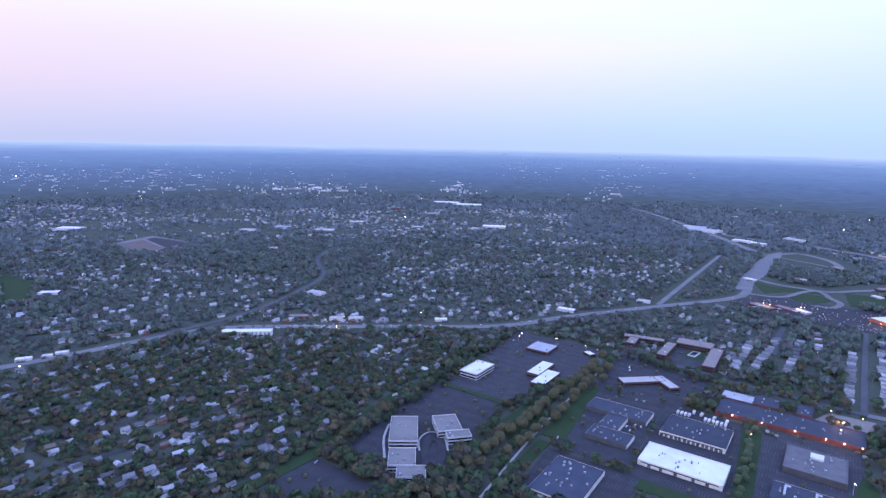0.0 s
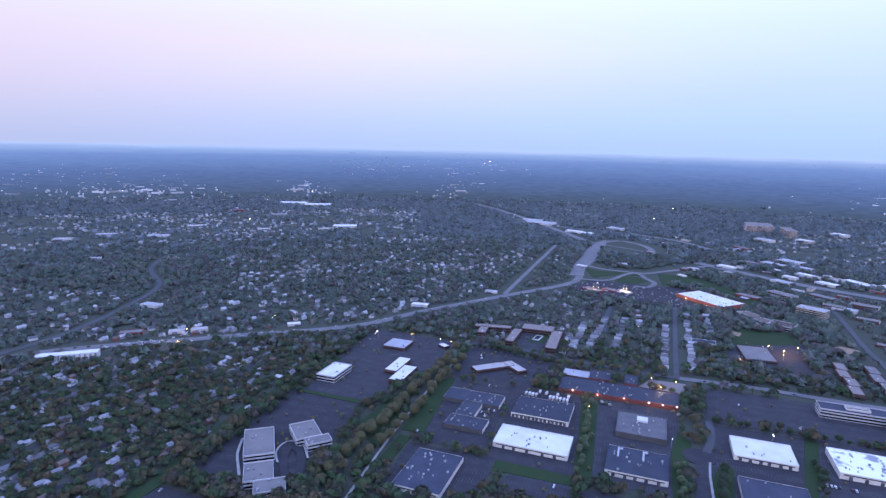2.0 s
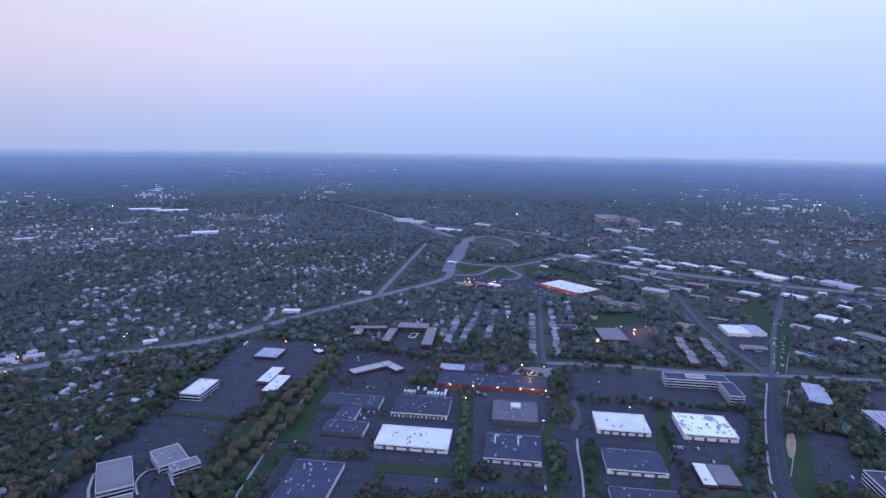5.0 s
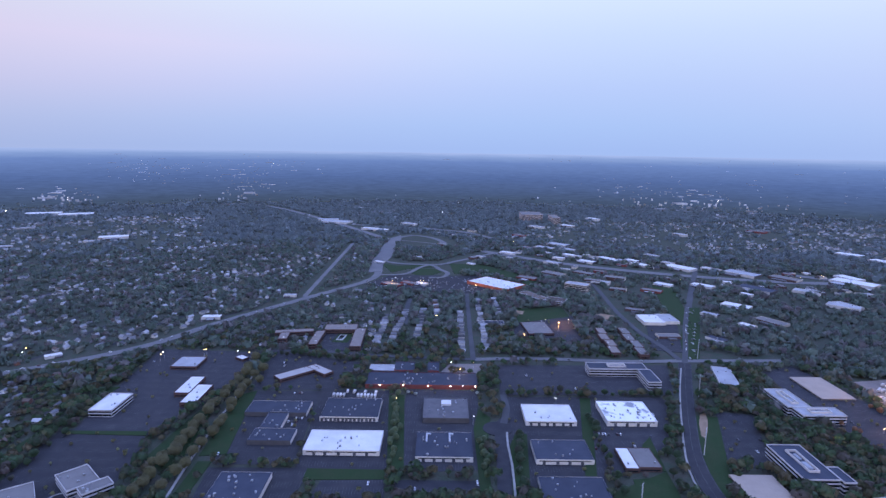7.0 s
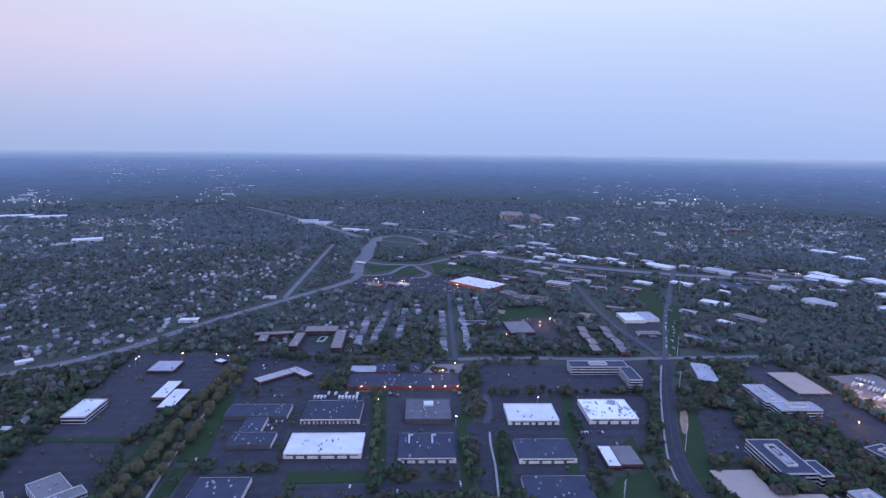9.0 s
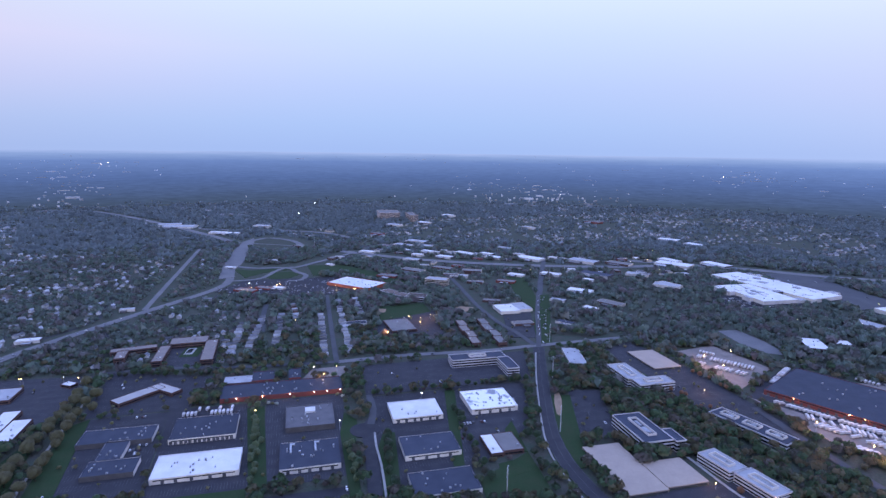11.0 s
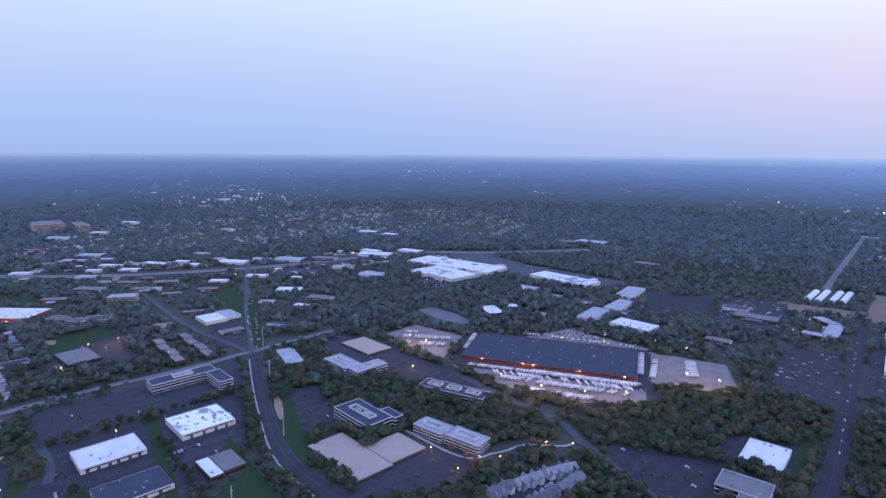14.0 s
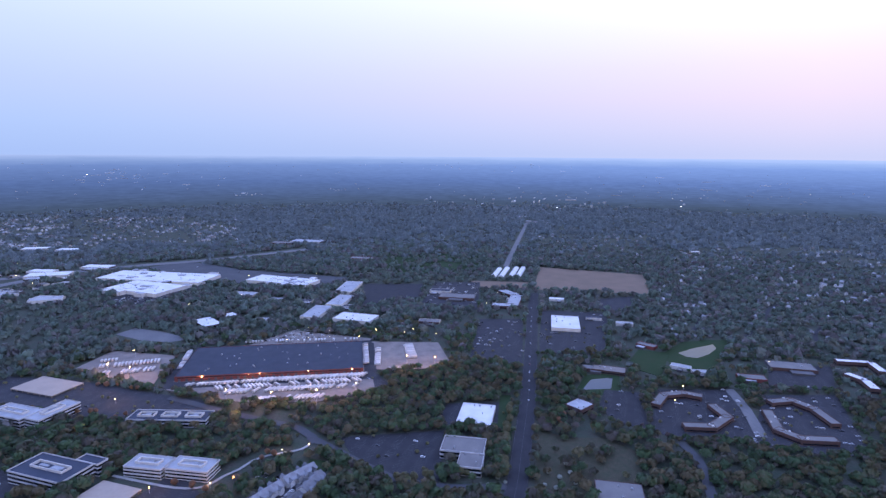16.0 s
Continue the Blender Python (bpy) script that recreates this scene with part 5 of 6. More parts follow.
def house_template(w, d, h, rise, wing, wall, roof, label):
    ob = thing("house", 0, 0, 0, 0, label, "house", "suburban houses")
    v, q = gabled_walls(w, d, h, h + rise - 0.3)
    part("wall", mesh("wall", v, q, M[wall]), ob)
    part("roof", mesh("roof", *gable(w, d, h, h + rise), M[roof]), ob)
    if wing:
        v, q = gabled_walls(7, 6, h * 0.7, h * 0.7 + 1.4)
        part("garage_wing", mesh("garage_wing", v, q, M[wall]), ob, loc=(w / 2 - 2, -d / 2 - 2, 0), rz=radians(90))
        part("garage_roof", mesh("garage_roof", *gable(7, 6, h * 0.7, h * 0.7 + 1.7), M[roof]), ob, loc=(w / 2 - 2, -d / 2 - 2, 0), rz=radians(90))
    for sx in (-0.3,):
        part("window", boxes("window", [(sx * w - 1.0, sx * w + 1.0, -d / 2 - 0.06, -d / 2 + 0.05, h - 1.9, h - 0.6)], M["glass"]), ob)
    return ob


HOUSES = [
    house_template(11.5, 7.5, 3.0, 2.4, False, "house_wall", "shingle", "pale sided house with a grey gable roof among trees"),
    house_template(10, 7.5, 5.2, 2.6, True, "house_wall", "shingle", "two-storey pale house with a garage wing among trees"),
    house_template(12.5, 7.2, 2.9, 2.2, True, "house_wall", "light_shingle", "long low house with a light grey roof"),
    house_template(10, 7.5, 5.0, 2.6, False, "house_brick", "brown_shingle", "brick house with a brown shingle roof among trees"),
    house_template(10.5, 7.5, 3.6, 2.5, False, "house_wall", "light_shingle", "small white house with a pale roof in a street row"),
]
STREETS = []  # houses stand along these: x, y, bearing
rng = np.random.default_rng(7)


def suburb(poly, bearing, street=74.0, lot=21.0):
    """Parallel streets of houses, gently bent, over an area."""
    c, s = math.cos(radians(bearing)), math.sin(radians(bearing))
    xs, ys = np.array(poly, float).T
    u, v = c * xs + s * ys, -s * xs + c * ys
    for vv in np.arange(v.min(), v.max(), street):
        uu = np.arange(u.min(), u.max(), 30)
        pv = vv + 26 * np.sin(uu / 110 + vv / 70) + 14 * np.sin(uu / 47 + vv)
        px, py = c * uu - s * pv, s * uu + c * pv
        ok = inside(px, py, poly) & free(px, py, bare) & (np.hypot(px, py) < 1500)
        run = []
        for x, y, good in [*zip(px, py, ok), (0, 0, False)]:
            if good:
                run.append((x, y))
            elif run:
                if len(run) > 3:
                    ribbon("residential_street", run, 6.5, "asphalt", 0.04, "dark residential street between houses and trees", grow=-1.5)
                run = []
        for side in (-1, 1):
            uu = np.arange(u.min(), u.max(), lot) + rng.uniform(-6, 6, len(np.arange(u.min(), u.max(), lot)))
            bend = 26 * np.sin(uu / 110 + vv / 70) + 14 * np.sin(uu / 47 + vv)
            pu, pv = uu + rng.normal(0, 5, len(uu)), vv + bend + side * 17 + rng.normal(0, 8, len(uu))
            px, py = c * pu - s * pv, s * pu + c * pv
            far = np.clip((np.hypot(px, py) - 1100) / 900, 0, 1)
            knot = np.sin(px / 170 + 1.7 * np.sin(py / 210)) * np.sin(py / 190 + 1.1)
            ok = inside(px, py, poly) & free(px, py, bare) & (rng.random(len(uu)) < 0.92 - 0.32 * far + 0.45 * far * knot)
            for x, y in zip(px[ok], py[ok]):
                if math.hypot(x, y) > 900 and noise.noise((x / 130, y / 130, 3.1)) + 0.5 * noise.noise((x / 45, y / 45, 1.7)) < -0.10:
                    continue
                STREETS.append((x, y, bearing + (180 if side > 0 else 0) + rng.normal(0, 8) + 90 * int(rng.integers(4) == 0)))


SUBURBS = (
    ([(-367, 435), (-558, 685), (-344, 832), (17, 881), (0, 720), (-122, 527), (-166, 442)], 50),
    ([(-593, 731), (-1187, 1512), (-873, 1466), (-655, 1346), (-272, 1208), (-200, 1391), (-145, 1727), (409, 1906), (754, 1484), (615, 1174), (96, 952), (-358, 915)], 40),
    ([(207, 913), (333, 1021), (565, 1113), (607, 1087), (411, 721), (212, 864)], 55),
    ([(761, -564), (1529, -1129), (1348, -1839), (625, -853)], -60),
    ([(1353, -651), (1913, -907), (1812, -1316), (1230, -888)], -30),
    ([(1204, 1484), (1844, 1700), (3008, 935), (2218, 682), (1645, 857), (1408, 1295)], 20),
    ([(-1250, 1594), (-1928, 2491), (-219, 2595), (636, 2750), (421, 1969), (-149, 1779)], 10),
    ([(2021, 800), (2938, 1136), (2742, 165), (1966, 129)], -15),
)
ROW_HOUSES = []
for p, q in (((436, 757), (546, 892)), ((472, 742), (584, 890)), ((491, 648), (625, 832)), ((526, 633), (706, 884)), ((408, 758), (509, 894)), ((573, 832), (635, 933)), ((668, 771), (736, 869))):
    ln, a = math.dist(p, q), math.degrees(math.atan2(q[1] - p[1], q[0] - p[0]))
    for k in range(int(ln / 17)):
        t = (k + 0.5) * 17 / ln
        ROW_HOUSES.append((p[0] + (q[0] - p[0]) * t + rng.normal(0, 0.7), p[1] + (q[1] - p[1]) * t + rng.normal(0, 0.7), a + 90 + rng.normal(0, 3)))
    block(corners((p[0] + q[0]) / 2, (p[1] + q[1]) / 2, ln, 15, a), blocked, bare)


def terrace(p, q, label="row of grey-roofed terraced houses near a path"):
    """Joined houses with one long roof and a cross gable for each house."""
    ln, a = math.dist(p, q), math.degrees(math.atan2(q[1] - p[1], q[0] - p[0]))
    x, y = (p[0] + q[0]) / 2, (p[1] + q[1]) / 2
    block(corners(x, y, ln, 13, a, 1), blocked, bare, built)
    ob = thing("terraced_houses", x, y, 0, a, label, "terraced houses", "terraces of the estate")
    part("wall", mesh("wall", *gabled_walls(ln, 11, 6, 9), M["house_wall"]), ob)
    part("roof", mesh("roof", *gable(ln, 11, 6, 9.4), M["shingle"]), ob)
    count = max(2, int(ln / 8))
    wv, wf = gabled_walls(6, 4.4, 5.6, 7.6)
    rv, rf = gable(6, 4.4, 5.6, 7.9, 0.4)
    wing, cover = mesh("front_gable", wv, wf, M["house_wall"]), mesh("gable_roof", rv, rf, M["shingle"])
    for k in range(count):
        for s in (-1, 1):
            at = (-ln / 2 + (k + 0.5) * ln / count, s * 5.0, 0)
            part("front_gable", wing, ob, loc=at, rz=radians(90))
            part("gable_roof", cover, ob, loc=at, rz=radians(90))


patch("car_park", [(452, 72), (484, 54), (508, 22), (528, -8), (508, -18), (480, 2), (448, 28)], "asphalt", 0.5, "dark car court between terraced houses", "car park")
for a, b in ([(459, 68), (478, 51)], [(479, 47), (498, 25)], [(502, 22), (520, -5)], [(453, 31), (478, 10)], [(482, 7), (505, -10)]):
    terrace(a, b)
for n, (poly, bearing) in enumerate(SUBURBS):
    suburb(poly, bearing, *((62.0, 17.0), (70.0, 19.0), (70.0, 19.0), (78.0, 22.0), (78.0, 23.0))[min(n, 4)] if n < 5 else (74.0, 21.0))
STREETS.sort(key=lambda h: math.hypot(h[0], h[1]))
for n, (x, y, a) in enumerate(STREETS[:300]):
    copy_thing(HOUSES[rng.choice(5, p=(0.44, 0.25, 0.07, 0.17, 0.07))], pose(x, y, 0, 0, 0, a)).scale = [rng.uniform(0.66, 0.96)] * 3
for x, y, a in ROW_HOUSES:
    copy_thing(HOUSES[int(rng.choice((4, 0, 3), p=(0.26, 0.70, 0.04)))], pose(x, y, 0, 0, 0, a)).scale = (rng.uniform(0.85, 1.05), rng.uniform(0.8, 0.95), 1)
for x, y, a in STREETS:
    block(corners(x, y, 10, 7, a), blocked)
for ob in HOUSES:
    for o in (*ob.children_recursive, ob):
        bpy.data.objects.remove(o)

# the rest of the suburb, past what can be counted
verts, faces, slots = [], [], []
for x, y, a in STREETS[300:]:
    w, d, h, r = rng.uniform(7, 12), rng.uniform(5.5, 7.5), rng.uniform(2.8, 4.6), rng.uniform(2, 2.8)
    c, s = math.cos(radians(a)), math.sin(radians(a))
    roof_slot = int(rng.choice(3, p=(0.42, 0.42, 0.16)))
    for (vv, qq), slot in ((gabled_walls(w, d, h, h + r - 0.3), 3), (gable(w, d, h, h + r), roof_slot)):
        faces += [tuple(i + len(verts) for i in q) for q in qq]
        slots += [slot] * len(qq)
        verts += [(x + c * px - s * py, y + s * px + c * py, pz) for px, py, pz in vv]
me = mesh("distant_houses", verts, faces, [M["shingle"], M["light_shingle"], M["brown_shingle"], M["house_wall"]])
me.polygons.foreach_set("material_index", slots)
tagged(new("distant_houses", me), "many distant houses with grey and pale gable roofs", "houses", kind="stuff")

# ---- far towns on the rising distance ----


def land_z(r):
    return max(0.0, (r - 3300) * 262 / 1590)


TOWNS = (  # bearing from, to (degrees from +x), radius from, to, number
    (127.7, 122.7, 3596, 4085, 60),
    (122.8, 112.6, 3490, 4036, 110),
    (109.3, 99.3, 3201, 3638, 90),
    (102.6, 91.5, 2288, 3171, 70),
    (90.3, 86.4, 3347, 3607, 30),
    (84.2, 79.1, 3880, 4390, 40),
    (76.0, 71.5, 3259, 4172, 50),
    (110.7, 102.5, 3807, 4025, 12),
    (40.0, 25.7, 2873, 3740, 150),
    (65.0, 56.0, 2277, 3133, 60),
    (75.2, 67.0, 4179, 4504, 20),
    (53.8, 20.0, 4404, 4850, 16),
    (22.8, -0.1, 3750, 4517, 30),
    (-16.6, -35.0, 2885, 3583, 70),
    (15.8, 10.3, 4013, 4339, 20),
    (-4.4, -7.7, 3659, 3717, 6),
    (2.9, 0.3, 3550, 3611, 6),
    (-36.6, -49.8, 3432, 4171, 40),
    (-6.6, -28.6, 4327, 4622, 14),
    (-12.1, -26.1, 2309, 3050, 24),
)
verts, faces, slots = [], [], []
glow_v, glow_f = [], []
for a0, a1, r0, r1, count in TOWNS:
    for k in range(int(2.0 * count)):
        b = radians((a0 + a1) / 2 + np.clip(rng.normal(0, 0.36), -0.9, 0.9) * (a1 - a0))
        r = min(max((r0 + r1) / 2 + rng.normal(0, 0.36) * (r1 - r0), 2200), 4800)
        w, d, h = rng.uniform(1.5, 6), rng.uniform(5, 12), rng.uniform(0.3, 1.2)
        if rng.random() < 0.10:
            w, d = rng.uniform(10, 30), rng.uniform(8, 20)
        if r < 3500:
            w, d, h = w * 1.1, d * 1.1, rng.uniform(3.5, 7.5)
        x, y, z = r * math.cos(b), r * math.sin(b), land_z(r)
        c, s = math.cos(b), math.sin(b)
        v, q = box(-d / 2, d / 2, -w, w, -6 if r < 3500 else -2, h)
        faces += [tuple(i + len(verts) for i in f) for f in q]
        slots += [int(rng.choice(3, p=(0.3, 0.4, 0.3))) if r < 3300 else 0] * 6
        verts += [(x + c * px - s * py, y + s * px + c * py, z + pz) for px, py, pz in v]
        if rng.random() < 0.014:
            v, q = box(-1.0, 1.0, -1.2, 1.2, h, h + 1.2)
            glow_f += [tuple(i + len(glow_v) for i in f) for f in q]
            glow_v += [(x + c * px - s * py, y + s * px + c * py, z + pz) for px, py, pz in v]
me = mesh("far_town_buildings", verts, faces, [M["town_roof"], M["pale_roof"], M["grey_roof"]])
me.polygons.foreach_set("material_index", slots)
tagged(new("far_town_buildings", me), "pale roofs of far towns in haze", "buildings", kind="stuff")
tagged(new("far_town_lights", mesh("far_town_lights", glow_v, glow_f, M["lamp_white"])), "small glowing lights of far towns", "lights", kind="stuff")

# ---- trees ----


def sprays(centres, radii, outward):
    """Small ragged leaf sprays, one triangle each, turned roughly outwards from the crown: vertices and triangles."""
    n = len(centres)
    face = outward / np.maximum(np.linalg.norm(outward, axis=1), 1e-6)[:, None] + rng.normal(0, 0.33, (n, 3))
    face /= np.linalg.norm(face, axis=1)[:, None]
    side = np.cross(face, rng.normal(0, 1, (n, 3)))
    side /= np.maximum(np.linalg.norm(side, axis=1), 1e-6)[:, None]
    over = np.cross(face, side)
    corner = np.array([(1.0, 0.0), (-0.5, 0.87), (-0.5, -0.87)])[None] * rng.uniform(0.7, 1.3, (n, 3, 1)) * radii[:, None, None]
    v = centres[:, None] + corner[..., :1] * side[:, None] + corner[..., 1:] * over[:, None]
    return v.reshape(-1, 3), np.arange(3 * n).reshape(-1, 3)


def fast_mesh(name, v, tri, mats, slots=None, out=None, hue=None):
    me = bpy.data.meshes.new(name)
    me.vertices.add(len(v))
    me.vertices.foreach_set("co", np.ascontiguousarray(v, np.float32).ravel())
    me.loops.add(3 * len(tri))
    me.loops.foreach_set("vertex_index", np.ascontiguousarray(tri, np.int32).ravel())
    me.polygons.add(len(tri))
    me.polygons.foreach_set("loop_start", np.arange(0, 3 * len(tri), 3, dtype=np.int32))
    for m in mats:
        me.materials.append(m)
    if slots is not None:
        me.polygons.foreach_set("material_index", np.ascontiguousarray(slots, np.int32))
    me.polygons.foreach_set("use_smooth", np.full(len(tri), len(mats) > 0 and mats[0] is not M["paint"], bool))
    if out is not None:
        out = out / np.maximum(np.linalg.norm(out, axis=1), 1e-6)[:, None]
        me.attributes.new("outward", "FLOAT_VECTOR", "POINT").data.foreach_set("vector", np.ascontiguousarray(out, np.float32).ravel())
    if hue is not None:
        me.attributes.new("tree_hue", "FLOAT", "POINT").data.foreach_set("value", np.ascontiguousarray(hue, np.float32))
    me.update(calc_edges=True)
    return me


def crown_points(n, height, radius, low):
    """Points through a lobed crown, denser towards its skin."""
    lobes = rng.normal(0, 1, (7, 3))
    lobes /= np.linalg.norm(lobes, axis=1)[:, None]
    d = rng.normal(0, 1, (n, 3))
    d /= np.linalg.norm(d, axis=1)[:, None]
    bulge = 0.72 + 0.33 * np.clip((d @ lobes.T).max(1), 0, 1) ** 3
    d *= (rng.uniform(0.35, 1, n) ** 0.45 * bulge)[:, None]
    mid = (low + height) / 2
    return d * (radius, radius, (height - low) / 2) + (0, 0, mid)


def tree_template(height, radius, leaf, label):
    ob = thing("tree", 0, 0, 0, 0, label, "tree", "park trees")
    low = height * 0.22
    pts = crown_points(900, height, radius, low)
    v, tri = sprays(pts, rng.uniform(0.6, 1.2, len(pts)) * radius / 7.0, pts - (0, 0, height * 0.5))
    # trunk with four limbs
    tv, tq = [], []
    limbs = [((0, 0, 0), (0, 0, height * 0.55), 0.32, 0.14)]
    for k in range(4):
        b = 1.57 * k + rng.uniform(0, 1)
        limbs.append(((0, 0, height * (0.25 + 0.06 * k)), (math.cos(b) * radius * 0.6, math.sin(b) * radius * 0.6, height * (0.55 + 0.05 * k)), 0.14, 0.05))
    for p, q, r0, r1 in limbs:
        i = len(tv)
        for end, r in ((p, r0), (q, r1)):
            tv += [(end[0] + r * math.cos(t), end[1] + r * math.sin(t), end[2]) for t in np.arange(6) * math.pi / 3]
        tq += [(i + k, i + (k + 1) % 6, i + 6 + (k + 1) % 6, i + 6 + k) for k in range(6)] + [tuple(range(i + 6, i + 12))]
    part("trunk", mesh("trunk", tv, tq, M["bark"]), ob)
    part("crown", fast_mesh("crown", v, tri, [M[leaf]], None, v - (0, 0, height * 0.5), np.full(len(v), 0.35)), ob)
    return ob


TREES = {
    "olive": [tree_template(h, r, "leaf_olive", "olive-leaved spring tree with a rounded open crown") for h, r in ((11, 4.8), (12, 5.2), (10, 5.0))],
    "green": [tree_template(h, r, "leaf_fresh", "fresh green tree with an uneven crown") for h, r in ((11, 4.2), (13, 4.6))],
    "mixed": [tree_template(h, r, "leaf", "dark green tree at the edge of a car park") for h, r in ((11, 5.0), (13, 5.5), (8, 3.8))],
    "rust": [tree_template(h, r, "leaf_rust_lamplit", "small rust-coloured tree in a car park, lamplight put into its colour") for h, r in ((7, 3.2), (8, 3.6))],
    "blossom": [tree_template(6.5, 3.4, "blossom", "small tree in white blossom")],
}
planted = 0


def plant(kind, x, y, size=1.0):
    global planted
    src = TREES[kind][rng.integers(len(TREES[kind]))]
    ob = copy_thing(src, pose(x, y, 0, 0, 0, rng.uniform(0, 360)))
    ob.scale = [size * rng.uniform(0.85, 1.15)] * 3
    planted += 1


def plant_row(kind, p, q, spacing, wander=1.5, size=1.0):
    ln = math.dist(p, q)
    for k in range(int(ln / spacing) + 1):
        t = (k + 0.5) * spacing / ln
        if t < 1:
            plant(kind, p[0] + (q[0] - p[0]) * t + rng.normal(0, wander), p[1] + (q[1] - p[1]) * t + rng.normal(0, wander), size)


for kind, spacing, wander, size, (p, q) in (
    ("olive", 18, 3.0, 1.35, [(47, 520), (237, 779)]), ("olive", 18, 3.0, 1.35, [(65, 508), (232, 744)]),
    ("olive", 15, 2.5, 1.1, [(14, 475), (147, 666)]),
    ("green", 11, 2.5, 0.9, [(274, 475), (338, 579)]), ("green", 11, 2.5, 0.8, [(250, 440), (310, 525)]),
    ("mixed", 10, 2, 0.9, [(251, 802), (362, 698)]), ("olive", 12, 2, 0.9, [(362, 698), (457, 653)]),
    ("green", 9, 2, 0.8, [(315, 375), (356, 430)]), ("mixed", 9, 2, 0.9, [(326, 336), (395, 423)]),
    ("mixed", 9, 2, 0.8, [(491, 406), (396, 289)]), ("mixed", 11, 3, 0.9, [(591, 375), (438, 261)]),
    ("mixed", 10, 3, 0.8, [(445, 508), (622, 389)]),
    ("rust", 11, 6, 0.9, [(714, 241), (685, 179)]), ("rust", 12, 5, 0.9, [(795, 250), (766, 184)]),
    ("rust", 10, 4, 0.9, [(523, 117), (512, 84)]), ("rust", 11, 4, 0.9, [(556, 53), (555, 22)]),
    ("olive", 9, 2, 0.9, [(458, -166), (596, -235)]), ("olive", 9, 2, 0.8, [(480, -73), (470, -166)]),
    ("mixed", 12, 3, 0.8, [(-96, 523), (2, 688)]), ("mixed", 14, 3, 0.6, [(-68, 582), (-49, 612)]),
    ("mixed", 10, 4, 1.0, [(779, 403), (668, 289)]), ("mixed", 9, 4, 1.0, [(676, 319), (653, 253)]),
    ("green", 10, 3, 0.9, [(482, -19), (508, -27)]), ("rust", 12, 3, 0.9, [(520, -256), (566, -288)]),
    ("mixed", 10, 2, 1.0, [(-26, 660), (129, 914)]), ("mixed", 12, 3, 0.8, [(542, 603), (736, 473)]),
):
    plant_row(kind, p, q, spacing, wander, size)
for x, y in [(353, 574), (358, 565), (422, 524), (435, 535)] + [(459, -162), (451, -166), (451, -150), (455, -210), (444, -216), (448, -229), (430, -205), (463, -233), (438, -198), (432, -225)]:
    plant("blossom", x, y, 0.7)
for kind in TREES:
    for ob in TREES[kind]:
        for o in (*ob.children_recursive, ob):
            bpy.data.objects.remove(o)

PARK = [(-24, 568), (129, 926), (489, 616), (772, 433), (478, 233)]
OFFICES = [(702, 464), (776, 428), (908, 284), (676, 141), (589, -39), (496, 31), (406, 230)]
SCRUB = [(535, -239), (511, -264), (501, -298), (467, -314), (423, -289), (410, -235), (425, -181)]
OPEN = (PARK, [(629, 527), (1133, 944), (1550, 535), (913, 340)], [(768, -167), (1307, -333), (1171, -845), (679, -483)], [(516, -267), (709, -375), (589, -804), (409, -558)],
        [(1328, -255), (2267, -503), (2154, -973), (1321, -541)])


def crowns(name, x, y, h, rad, each, leaf, label):
    """Trees joined into one object: leaf sprays over a few lobes round each trunk."""
    n = len(x)
    d = rng.normal(0, 1, (n, each, 3))
    d /= np.linalg.norm(d, axis=2)[..., None]
    lobes = rng.normal(0, 1, (n, 5, 3))
    lobes /= np.linalg.norm(lobes, axis=2)[..., None]
    bulge = 0.66 + 0.42 * np.clip(np.einsum("nek,nlk->nel", d, lobes).max(2), 0, 1) ** 3
    d[..., 2] = np.abs(d[..., 2]) * 0.95 - 0.22
    d *= (rng.uniform(0.8, 1.0, (n, each)) * bulge)[..., None]
    rise = np.clip((np.hypot(x, y) - 3300) * 262 / 1590, 0, None)
    base = np.stack([x, y, h * 0.58 + rise], -1)
    offset = d * np.stack([rad, rad, h * 0.44], -1)[:, None]
    radii = (rad[:, None] * rng.uniform(0.6, 1.3, (n, each)) * 2.75 / math.sqrt(each)).ravel()
    v, tri = sprays((base[:, None] + offset).reshape(-1, 3), radii, offset.reshape(-1, 3))
    slots = np.zeros(len(tri), int)
    out = v - np.repeat(base, 3 * each, 0)
    hue = np.repeat(rng.random(n), 3 * each)
    if each > 10:
        # slender trunks, four-sided
        ring4 = np.array([(0.3, 0), (0, 0.3), (-0.3, 0), (0, -0.3)])
        foot = np.stack([x, y, np.zeros(n)], -1)[:, None] + np.pad(ring4, ((0, 0), (0, 1)))[None]
        top = np.stack([x, y, h * 0.6], -1)[:, None]
        tv = np.concatenate([foot, top], 1).reshape(-1, 3)
        tt = (np.array([(0, 1, 4), (1, 2, 4), (2, 3, 4), (3, 0, 4)])[None] + 5 * np.arange(n)[:, None, None]).reshape(-1, 3)
        slots = np.r_[slots, np.ones(len(tt), int)]
        v, tri, out, hue = np.r_[v, tv], np.r_[tri, tt + len(v)], np.r_[out, np.zeros((len(tv), 3))], np.r_[hue, np.zeros(len(tv))]
    tagged(new(name, fast_mesh(name, v, tri, [M[leaf], M["bark"]], slots, out, hue)), label, "trees", kind="stuff")


